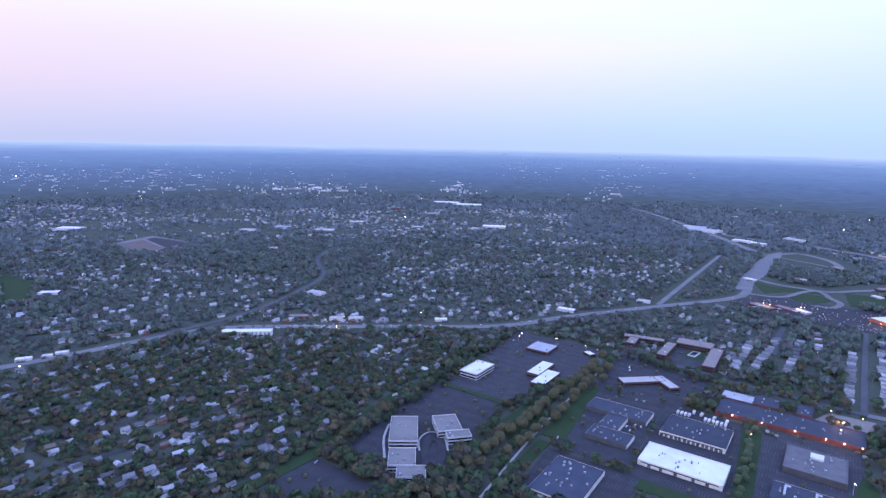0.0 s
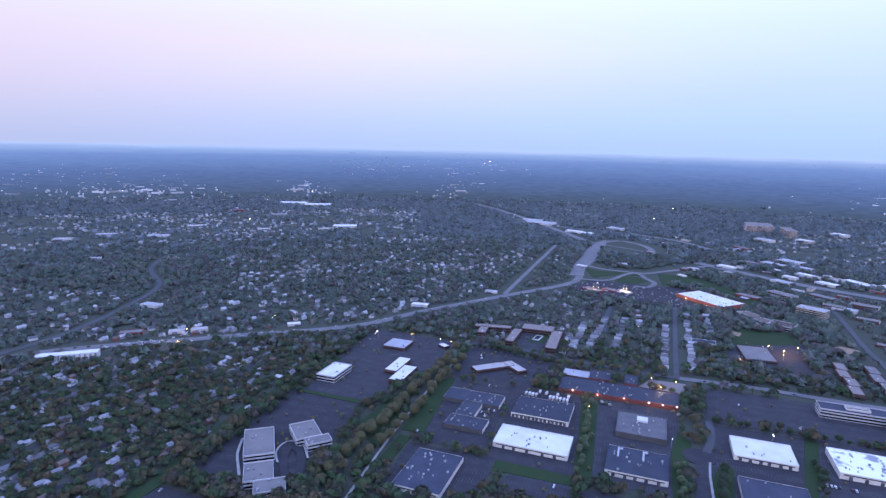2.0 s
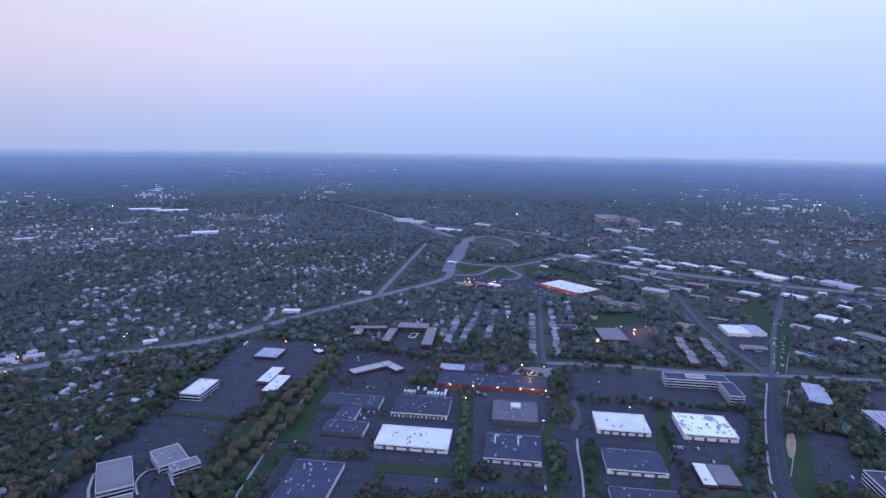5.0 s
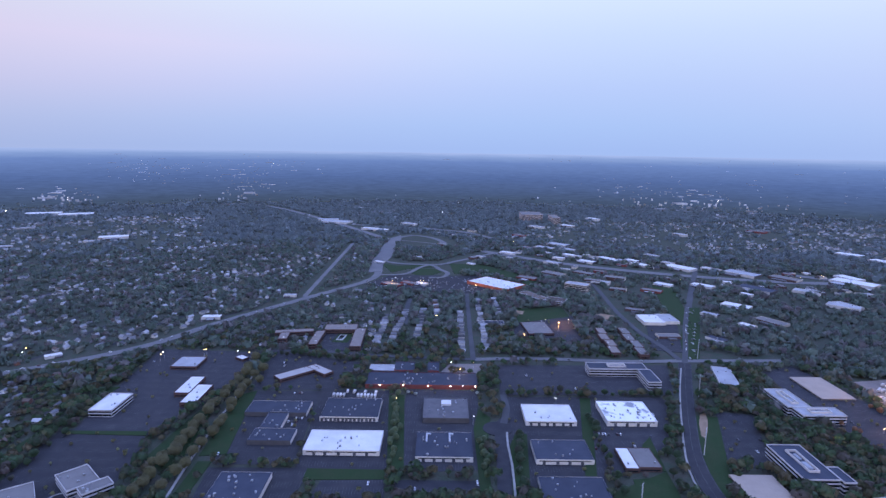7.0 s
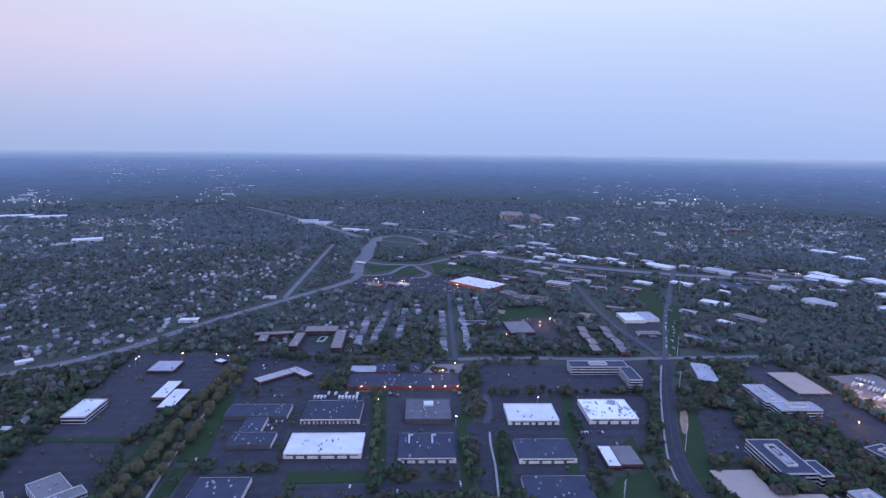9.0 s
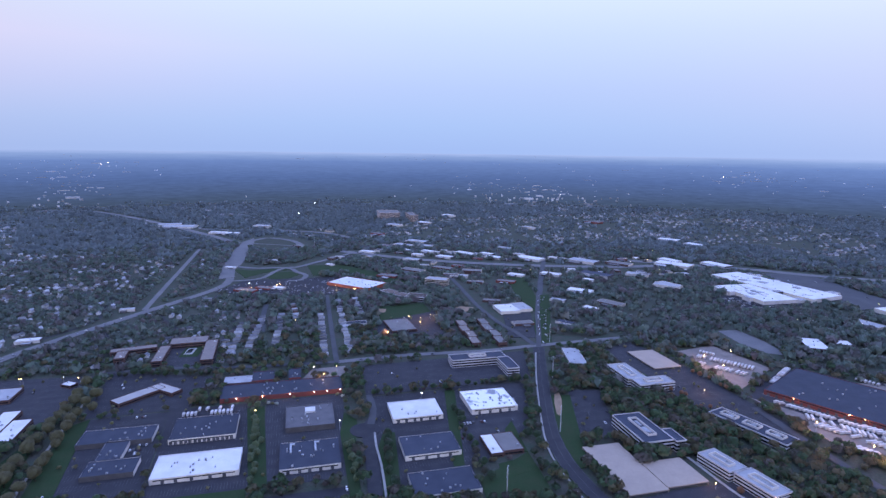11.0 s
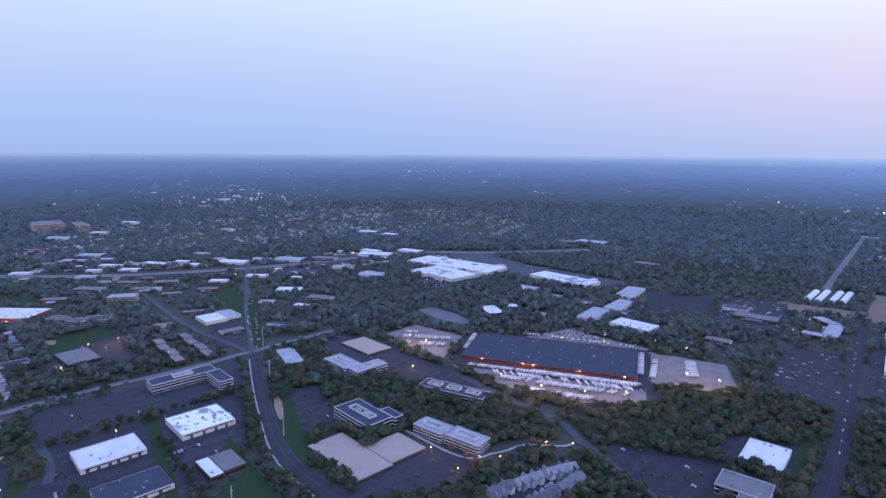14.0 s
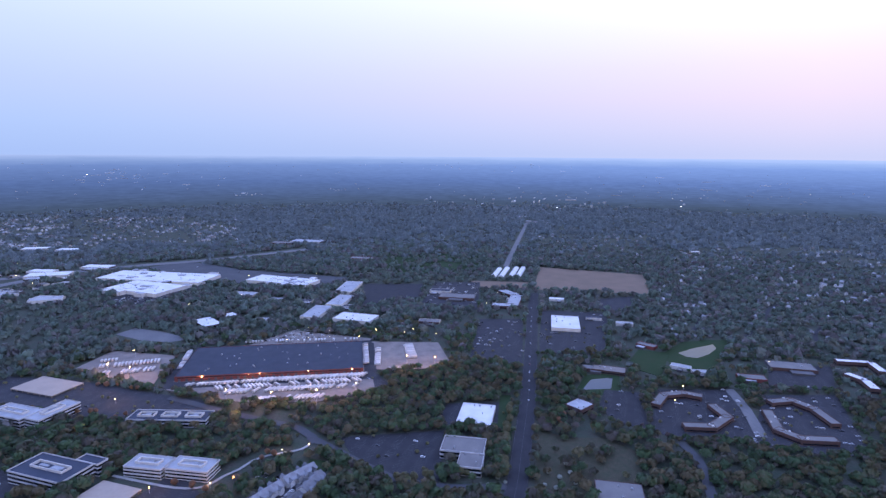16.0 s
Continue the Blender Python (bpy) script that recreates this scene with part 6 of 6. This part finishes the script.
def wood(name, count, r0, r1, label, leaf, each, size, density):
    """Woods and garden trees joined into one object."""
    b = np.radians(rng.uniform(-62, 138, count))
    r = np.sqrt(rng.uniform(r0 ** 2, r1 ** 2, count))
    x, y = r * np.cos(b), r * np.sin(b)
    keep = free(x, y, blocked) & (rng.random(count) < np.clip((r1 - r) / (280 if r1 < 3000 else 450), 0, 1)) & (rng.random(count) < np.clip((r - r0) / 280, 0, 1) + (r0 < 400))
    chance = np.full(count, density[2])
    for poly, _ in SUBURBS:
        chance[inside(x, y, poly)] = density[0]
    for poly in OPEN:
        chance[inside(x, y, poly)] = density[1]
    garden = chance == density[0]
    chance[inside(x, y, MEADOW)] = 0.3
    chance[inside(x, y, SCRUB)] = 0.10
    # clearings and thickets
    drift = np.sin(x / 83 + 1.3 * np.sin(y / 131)) * np.sin(y / 97 + np.sin(x / 143))
    keep &= rng.random(count) < chance * (0.8 + 0.35 * drift)
    x, y = x[keep], y[keep]
    n = len(x)
    h = rng.uniform(0.78, 1.15, n) * size[0] * (1 + 0.2 * drift[keep])
    rad = np.clip(rng.lognormal(-0.06, 0.28, n), 0.5, 1.7) * size[1]
    h *= np.clip(rad / size[1], 0.7, 1.3) * np.where(garden[keep], 0.74, 1.0)
    rad *= np.where(garden[keep], 0.8, 1.0)
    crowns(name, x, y, h, rad, each, leaf, label)


wood("garden_and_woodland_trees", 46000, 380, 1000, "dense dark spring trees among houses and in woods", "leaf", 58, (9.5, 5.0), (1.0, 0.34, 0.9))
wood("woodland_trees", 96000, 720, 1950, "dense dark spring woods between houses", "leaf_mid_hazed", 16, (9.0, 5.4), (0.64, 0.40, 0.8))
wood("distant_woods", 56000, 1500, 3390, "distant dark woods between far houses", "leaf_far_hazed", 14, (6.5, 8.0), (0.38, 0.72, 1.0))

# hedgerow trees at the edges of the lots and small ones in planted islands
hx, hy = [], []
for pts in LOTS:
    cx, cy = np.mean(pts, 0)
    for p, q in zip(pts, pts[1:] + pts[:1]):
        ln = math.dist(p, q)
        for k in range(int(ln / 7)):
            t = (k + rng.uniform(0.2, 0.8)) * 7 / ln
            x, y = p[0] + (q[0] - p[0]) * t, p[1] + (q[1] - p[1]) * t
            off = rng.uniform(3, 7) / math.hypot(x - cx, y - cy)
            hx.append(x + (x - cx) * off)
            hy.append(y + (y - cy) * off)
hx, hy = np.array(hx), np.array(hy)
ok = free(hx, hy, blocked) & (np.hypot(hx, hy) < 1100) & (rng.random(len(hx)) < 0.75)
hx, hy = hx[ok], hy[ok]
crowns("car_park_hedgerow", hx, hy, rng.uniform(5, 10, len(hx)), rng.uniform(2.4, 4.2, len(hx)), 70, "leaf", "small mixed trees along car park edges")
ix, iy = [], []
for n, pts in enumerate(LOTS):
    xs, ys = np.array(pts, float).T
    for k in range(int(9e-4 * (xs.max() - xs.min()) * (ys.max() - ys.min()))):
        ix.append(rng.uniform(xs.min(), xs.max()))
        iy.append(rng.uniform(ys.min(), ys.max()))
        if not inside(np.array(ix[-1:]), np.array(iy[-1:]), pts)[0]:
            ix.pop(), iy.pop()
ix, iy = np.array(ix), np.array(iy)
ok = free(ix, iy, built) & (np.hypot(ix, iy) < 1000)
ix, iy = ix[ok], iy[ok]
crowns("car_park_island_trees", ix, iy, rng.uniform(3.5, 6, len(ix)), rng.uniform(1.5, 2.6, len(ix)), 40, "leaf_olive", "small young trees in car park islands")

# ---- markings, vehicles, lamps and poles ----
GRAIN = 55  # bearing of the business park
c55, s55 = math.cos(radians(GRAIN)), math.sin(radians(GRAIN))
lines_v = []
for n, pts in enumerate(LOTS):
    xs, ys = np.array(pts, float).T
    u, v = c55 * xs + s55 * ys, -s55 * xs + c55 * ys
    z = 0.06 + 0.015 * n + 0.02
    for uu in np.arange(u.min() + 6, u.max() - 5, 17.5):
        for vv in np.arange(v.min() + 2, v.max() - 2, 2.7):
            for a, b in ((uu, uu + 4.9), (uu + 5.1, uu + 10.0)):
                x, y = c55 * (a + b) / 2 - s55 * vv, s55 * (a + b) / 2 + c55 * vv
                if math.hypot(x, y) < 950:
                    lines_v.append((a, b, vv, z, x, y, n))
arr = np.array(lines_v)
ok = free(arr[:, 4], arr[:, 5], built)
for n, pts in enumerate(LOTS):
    ok &= (arr[:, 6] != n) | inside(arr[:, 4], arr[:, 5], pts)
arr = arr[ok]
quad = np.array([(0, -0.09), (1, -0.09), (1, 0.09), (0, 0.09)])
uu = arr[:, 0:1] + quad[None, :, 0] * (arr[:, 1] - arr[:, 0])[:, None]
vv = arr[:, 2:3] + quad[None, :, 1]
pv = np.stack([c55 * uu - s55 * vv, s55 * uu + c55 * vv, np.repeat(arr[:, 3:4], 4, 1)], -1).reshape(-1, 3)
tri = (np.array([(0, 1, 2), (0, 2, 3)])[None] + 4 * np.arange(len(arr))[:, None, None]).reshape(-1, 3)
tagged(new("parking_bay_lines", fast_mesh("parking_bay_lines", pv, tri, [M["paint"]])), "worn white parking bay lines on asphalt", "markings", kind="stuff")


def wheel_mesh(r, w, track):
    """A pair of wheels on their axle."""
    v, q = [], []
    for rr, y0, y1 in ((r, -track, -track + w), (r, track - w, track), (0.1, -track, track)):
        i = len(v)
        v += [(rr * math.cos(t), y, r + rr * math.sin(t)) for y in (y0, y1) for t in np.arange(8) * math.pi / 4]
        q += [(i + k, i + (k + 1) % 8, i + 8 + (k + 1) % 8, i + 8 + k) for k in range(8)] + [tuple(range(i + 7, i - 1, -1)), tuple(range(i + 8, i + 16))]
    return mesh("axle", v, q, M["rubber"])


def car_template(paint, label):
    ob = thing("car", 0, 0, 0, 0, label, "car", "parked cars")
    prof = [(-2.25, 0.35), (2.25, 0.35), (2.3, 0.75), (1.2, 0.92), (-2.2, 0.98), (-2.3, 0.7)]
    v = [(x, s * 0.9, z) for s in (-1, 1) for x, z in prof]
    q = [tuple(range(6)), tuple(range(11, 5, -1))] + [(k, 6 + k, 6 + (k + 1) % 6, (k + 1) % 6) for k in range(6)]
    rv, rq = box(-1.6, 0.7, -0.62, 0.62, 1.38, 1.47)
    q += [tuple(i + len(v) for i in f) for f in rq]
    part("body", mesh("body", v + rv, q, M[paint]), ob)
    part("glasshouse", boxes("glasshouse", [(-1.9, 1.0, -0.85, 0.85, 0.94, 1.4, 0.25)], M["glass"]), ob)
    wm = wheel_mesh(0.33, 0.22, 0.92)
    for x in (-1.4, 1.4):
        part("axle", wm, ob, loc=(x, 0, 0))
    return ob


def truck_template(length, label):
    ob = thing("box_truck", 0, 0, 0, 0, label, "truck", "parked delivery trucks")
    part("cargo_box", boxes("cargo_box", [(-length / 2, length / 2 - 2.3, -1.2, 1.2, 0.9, 3.5)], M["truck_white"]), ob)
    v = [(x, s * 1.1, z) for s in (-1, 1) for x, z in ((length / 2 - 2.2, 0.5), (length / 2, 0.5), (length / 2, 1.4), (length / 2 - 0.7, 2.4), (length / 2 - 2.2, 2.5))]
    q = [tuple(range(5)), tuple(range(9, 4, -1))] + [(k, 5 + k, 5 + (k + 1) % 5, (k + 1) % 5) for k in range(5)]
    part("cab", mesh("cab", v, q, M["truck_white"]), ob)
    # side outline of the frame with its wheels, across the truck's width
    edge = [(-length / 2 + 0.2, 0.9), (-length / 2 + 0.2, 0.6)]
    for x in (-length / 2 + 1.5, length / 2 - 1.3):
        edge += [(x + 0.45 * math.cos(t), 0.45 + 0.45 * math.sin(t)) for t in np.linspace(math.pi * 0.9, math.pi * 2.1, 9)]
    edge += [(length / 2 - 0.1, 0.6), (length / 2 - 0.1, 0.9)]
    n = len(edge)
    v = [(x, y, z) for y in (-1.08, 1.08) for x, z in edge]
    q = [tuple(range(n)), tuple(range(2 * n - 1, n - 1, -1))] + [(k, n + k, n + (k + 1) % n, (k + 1) % n) for k in range(n)]
    part("chassis", mesh("chassis", v, q, M["rubber"]), ob)
    return ob


CARS = [car_template(p, lab) for p, lab in (("car_white", "white parked car on asphalt"), ("car_silver", "silver parked car on asphalt"),
                                            ("car_dark", "dark parked car on asphalt"), ("car_red", "dark red parked car on asphalt"))]
TRUCKS = [truck_template(8.5, "white box delivery truck parked in a yard row"), truck_template(14, "long white delivery truck parked in a yard row")]


def park(x, y, a, z=0.6):
    copy_thing(CARS[rng.choice(4, p=(0.4, 0.25, 0.27, 0.08))], pose(x, y, z, 0, 0, a))


def park_row(p, q, spacing, turn=90.0, fill=1.0, what="car", z=0.62, jitter=0.2):
    ln = math.dist(p, q)
    base = math.degrees(math.atan2(q[1] - p[1], q[0] - p[0]))
    for k in range(int(ln / spacing)):
        if rng.random() > fill:
            continue
        t = (k + 0.5) * spacing / ln
        x, y = p[0] + (q[0] - p[0]) * t + rng.normal(0, jitter), p[1] + (q[1] - p[1]) * t + rng.normal(0, jitter)
        if what == "car":
            park(x, y, base + turn, z)
        else:
            copy_thing(TRUCKS[int(what)], pose(x, y, z + 0.1, 0, 0, base + turn + rng.normal(0, 2)))


# rows of trucks round the depot
for what, spacing, turn, fill, (p, q) in (
    ("0", 4.6, 90, 0.9, [(793, 136), (786, 54)]), ("0", 4.6, 90, 0.9, [(769, -5), (754, -89)]),
    ("0", 4.4, 60, 0.85, [(761, 132), (751, 48)]), ("1", 4.6, 60, 0.95, [(753, 48), (734, -93)]),
    ("1", 4.8, 60, 0.9, [(726, 84), (702, -77)]), ("1", 4.8, 60, 0.7, [(694, 57), (681, -33)]), ("1", 4.8, 120, 0.7, [(741, 98), (720, -80)]),
    ("0", 4.2, 90, 0.8, [(823, 148), (898, 143)]),
    ("0", 4.5, 90, 0.8, [(882, 266), (884, 231)]), ("1", 4.5, 90, 0.9, [(860, 258), (863, 174)]), ("1", 4.5, 80, 0.8, [(831, 242), (832, 179)]),
    ("0", 4.2, 90, 0.95, [(774, -95), (860, -107)]), ("0", 4.2, 90, 0.9, [(766, -109), (839, -124)]), ("1", 4.4, 90, 0.8, [(779, -162), (837, -169)]),
    ("0", 5.5, 90, 0.9, [(746, -119), (741, -143)]),
    ("0", 4.2, 90, 0.75, [(272, 618), (319, 583)]), ("0", 4.4, 90, 0.6, [(287, 621), (324, 591)]),
    ("0", 4.5, 90, 0.55, [(915, 72), (883, -105)]),
):
    park_row(p, q, spacing, turn, fill, what)
# vans and cars in rows
for spacing, turn, fill, (p, q) in (
    (3.0, 90, 0.7, [(203, 583), (217, 574)]), (3.0, 90, 0.6, [(208, 589), (222, 580)]),
    (3.2, 90, 0.7, [(467, 375), (489, 360)]), (7.5, 0, 0.7, [(786, 474), (911, 554)]),
    (3.0, 90, 0.6, [(236, 651), (251, 641)]), (3.0, 90, 0.5, [(934, 39), (937, -40)]), (3.0, 90, 0.5, [(917, 47), (913, -38)]),
    (17, 4, 0.7, [(-332, 896), (84, 929)]), (17, 4, 0.7, [(114, 937), (398, 1065)]), (22, 4, 0.6, [(-510, 768), (-350, 892)]), (26, 4, 0.6, [(510, 611), (720, 463)]), (30, 4, 0.5, [(591, -254), (1006, -455)]),
):
    park_row(p, q, spacing, turn, fill, z=0.92 if spacing > 16 else 0.62)
for n, pts in enumerate(LOTS):
    xs, ys = np.array(pts, float).T
    for k in range(60):
        if k > 4 and n not in (25, 26, 19, 27) or k > 12:
            break
        x, y = rng.uniform(xs.min(), xs.max()), rng.uniform(ys.min(), ys.max())
        if inside(np.array([x]), np.array([y]), pts)[0] and free([x], [y], built)[0]:
            park(x, y, GRAIN + 180 * int(rng.integers(2)) + rng.normal(0, 2), 0.06 + 0.015 * n)
for ob in CARS + TRUCKS:
    for o in (*ob.children_recursive, ob):
        bpy.data.objects.remove(o)


# the many more cars of the far store and mall lots
cv, cf, cs = [], [], []
for pts, count in (([(595, 1161), (840, 1065), (746, 917), (651, 966), (566, 1078)], 150), ([(1246, 343), (1302, 290), (1260, 225), (1197, 245)], 110), ([(1044, -238), (1245, -329), (1219, -428), (1003, -342)], 70),
                   ([(748, -236), (942, -325), (922, -398), (708, -300)], 30), ([(813, -377), (964, -457), (914, -564), (717, -434), (753, -348)], 22), ([(504, -355), (591, -431), (565, -523), (446, -447), (475, -367)], 26),
                   ([(445, -431), (541, -544), (517, -631), (403, -536), (401, -504)], 30), ([(749, 447), (1011, 618), (1026, 609), (761, 440)], 40), ([(-323, 871), (-211, 931), (93, 915), (-73, 881)], 70),
                   ([(495, 56), (534, 47), (528, -8), (477, -9)], 60), ([(924, 525), (978, 509), (882, 448), (857, 480)], 40), ([(974, 39), (968, -43), (906, -73), (917, 47)], 80)):
    xs, ys = np.array(pts, float).T
    x, y = rng.uniform(xs.min(), xs.max(), 12 * count), rng.uniform(ys.min(), ys.max(), 12 * count)
    # stand in rows
    u, v = c55 * x + s55 * y, -s55 * x + c55 * y
    u, v = np.round(u / 17.5) * 17.5 + rng.choice((-2.6, 2.6), len(u)), np.round(v / 2.7) * 2.7
    x, y = c55 * u - s55 * v, s55 * u + c55 * v
    ok = inside(x, y, pts) & free(x, y, built)
    for px, py in list(zip(x[ok], y[ok]))[:count]:
        paint = int(rng.choice(3, p=(0.28, 0.36, 0.36)))
        for (vv, qq), slot in ((box(-2.25, 2.25, -0.9, 0.9, 0.3, 0.95), paint), (box(-1.8, 0.9, -0.75, 0.75, 0.95, 1.4), 3), (box(-1.5, 0.6, -0.65, 0.65, 1.4, 1.48), paint)):
            cf += [tuple(i + len(cv) for i in f) for f in qq]
            cs += [slot] * len(qq)
            cv += [(px + c55 * a - s55 * b, py + s55 * a + c55 * b, 0.45 + c) for a, b, c in vv]
me = mesh("distant_parked_cars", cv, cf, [M["car_white"], M["car_silver"], M["car_dark"], M["glass"]])
me.polygons.foreach_set("material_index", cs)
tagged(new("distant_parked_cars", me), "many white, silver and dark cars parked in far lots", "cars", kind="stuff")


def lamp_template(height, glow):
    ob = thing("street_lamp", 0, 0, 0, 0, "tall street lamp with a small glowing head", "street lamp", "lit street lamps")
    v = [(r * math.cos(t), r * math.sin(t), z) for z, r in ((0, 0.16), (height, 0.09)) for t in np.arange(6) * math.pi / 3]
    part("pole", mesh("pole", v, [(k, (k + 1) % 6, 6 + (k + 1) % 6, 6 + k) for k in range(6)] + [tuple(range(6, 12))], M["pole"]), ob)
    part("arm", boxes("arm", [(-0.1, 1.6, -0.07, 0.07, height - 0.15, height)], M["pole"]), ob)
    part("lamp_head", boxes("lamp_head", [(1.2, 2.1, -0.38, 0.38, height - 0.2, height + 0.25, 0.12)], M[glow]), ob)
    return ob


LAMPS = [lamp_template(10, "lamp"), lamp_template(10, "lamp_white")]
for n, (x, y) in enumerate([(-34, 981), (-538, 691), (176, 841), (127, 862), (228, 795), (192, 719), (-162, 934), (644, 1104), (-1459, 2764)]
                           + [(-38, 966), (120, 853), (214, 809), (179, 840), (446, 610), (469, 593), (481, 451), (698, 685), (627, 626), (322, 553), (369, 465)]
                           + [(894, 215), (1521, 579), (1414, 513), (1147, 174), (883, 8), (939, -26), (886, -24), (914, -59), (879, -57), (872, -102), (900, -133), (869, -134), (874, -171), (888, -188), (852, -216)]
                           + [(1006, -360), (1120, -419), (1079, -415), (541, -417), (574, -454), (554, -4), (1021, 52), (1196, 87), (612, -624), (1381, 77), (1367, -74)]
                           + [(1265, 2456), (1204, 2296), (1288, 2415), (1170, 1655), (1228, 1357), (1251, 1356), (1519, 588), (1461, 610), (1678, 634), (675, 1047), (627, 1064), (554, 804), (595, 633), (690, 646), (1189, 745)]):
    copy_thing(LAMPS[n % 2 if n < 20 else 0], pose(x, y, 0, 0, 0, 40 * n))
for ob in LAMPS:
    for o in (*ob.children_recursive, ob):
        bpy.data.objects.remove(o)


def utility_pole(x, y, h):
    ob = thing("utility_pole", x, y, 0, 20, "tall pale power pole with crossarms", "utility pole", "power line poles")
    v = [(r * math.cos(t), r * math.sin(t), z) for z, r in ((0, 0.55), (h, 0.28)) for t in np.arange(8) * math.pi / 4]
    part("pole", mesh("pole", v, [(k, (k + 1) % 8, 8 + (k + 1) % 8, 8 + k) for k in range(8)] + [tuple(range(8, 16))], M["pole"]), ob)
    for k, z in enumerate((h - 1, h - 5, h - 9)):
        part("crossarm", boxes("crossarm", [(-3.2, 3.2, -0.18, 0.18, z, z + 0.3)], M["pole"]), ob)


for x, y in [(523, 288), (648, 370), (770, 446)] + [(387, 263)] + [(1142, 666), (1063, 1003), (1032, 1394)]:
    utility_pole(x, y, 30)

# wall lamps on the long brick building and lamps of the depot yard


def wall_lamp(x, y, z, glow, watts):
    ob = thing("wall_lamp", x, y, z, 0, "small bright wall lamp on a building front", "wall lamp", "lit wall lamps")
    part("lamp_head", boxes("lamp_head", [(-0.36, 0.36, -0.36, 0.36, 0, 0.55, 0.1)], M[glow]), ob)
    part("bracket", boxes("bracket", [(-0.1, 0.1, -0.1, 0.1, -0.8, 0)], M["pole"]), ob)
    if watts:
        light = new("lamp_light", bpy.data.lights.new("lamp_light", "POINT"))
        light.data.energy, light.data.color, light.data.shadow_soft_size = watts, (1.0, 0.62, 0.34), 0.5
        light.location = (x, y, z + 1.2)
        tagged(light, "light of a lamp", "light")


def yard_mast(x, y, h):
    ob = thing("yard_light_mast", x, y, 0, 0, "tall yard mast with glowing warm floodlights", "light mast", "depot yard masts")
    v = [(r * math.cos(t), r * math.sin(t), z) for z, r in ((0, 0.3), (h, 0.15)) for t in np.arange(8) * math.pi / 4]
    part("mast", mesh("mast", v, [(k, (k + 1) % 8, 8 + (k + 1) % 8, 8 + k) for k in range(8)] + [tuple(range(8, 16))], M["pole"]), ob)
    part("crossarm", boxes("crossarm", [(-1.4, 1.4, -0.12, 0.12, h - 0.2, h + 0.1)], M["pole"]), ob)
    for s in (-1, 1):
        part("floodlight", boxes("floodlight", [(s * 1.1 - 0.45, s * 1.1 + 0.45, -0.4, 0.4, h + 0.1, h + 0.6)], M["lamp"]), ob)
    light = new("lamp_light", bpy.data.lights.new("lamp_light", "POINT"))
    light.data.energy, light.data.color, light.data.shadow_soft_size = 26000, (1.0, 0.52, 0.31), 0.6
    light.location = (x, y, h + 1.4)
    tagged(light, "light of a lamp", "light")


def park_lamp(x, y, h, watts):
    ob = thing("park_lamp", x, y, 0, 0, "short lamp post with a warm glowing head", "lamp post", "warm lamp posts")
    v = [(r * math.cos(t), r * math.sin(t), z) for z, r in ((0, 0.12), (h, 0.07)) for t in np.arange(6) * math.pi / 3]
    part("pole", mesh("pole", v, [(k, (k + 1) % 6, 6 + (k + 1) % 6, 6 + k) for k in range(6)] + [tuple(range(6, 12))], M["pole"]), ob)
    part("lamp_head", boxes("lamp_head", [(-0.4, 0.4, -0.4, 0.4, h, h + 0.5, 0.15)], M["lamp"]), ob)
    light = new("lamp_light", bpy.data.lights.new("lamp_light", "POINT"))
    light.data.energy, light.data.color, light.data.shadow_soft_size = watts, (1.0, 0.50, 0.22), 0.4
    light.location = (x, y, h + 1.2)
    tagged(light, "light of a lamp", "light")


def front_lamps(rect, z, places, glow, watts):
    """Lamps along the front of a building."""
    x, y, w, d, a = rect
    c, s = math.cos(radians(a)), math.sin(radians(a))
    for t in places:
        u, v = -w / 2 - 0.9, t * d
        wall_lamp(x + c * u - s * v, y + s * u + c * v, z, glow, watts)


front_lamps((386, 594, 41, 141, 55), 4.6, (0.37, 0.26, 0.16, -0.06, -0.26, -0.37, -0.48), "lamp_white", 1100)
front_lamps((819, 23, 113, 237, -8), 6.2, (0.36, 0.12, 0.06, -0.2, -0.44), "lamp", 4000)
for x, y in [(692, 81), (670, 31), (664, -19), (671, -66), (800, 202), (819, 232), (746, -146), (731, -181)]:
    yard_mast(x, y, 18)
for x, y in [(766, 965), (773, 912)]:
    wall_lamp(x, y, 6, "lamp", 5000)
wall_lamp(*(441, 585), 8, "lamp", 9000)
for x, y in [(729, 204), (659, 222), (649, 67), (515, 83), (519, 64), (557, 22), (729, 128)] + [(522, 132), (491, 100)]:
    park_lamp(x, y, 6, 2600)
for x, y in [(615, 648), (709, 664), (738, 668), (625, 1083), (689, 1056)] + [(-168, 881)]:
    park_lamp(x, y, 8, 9000)
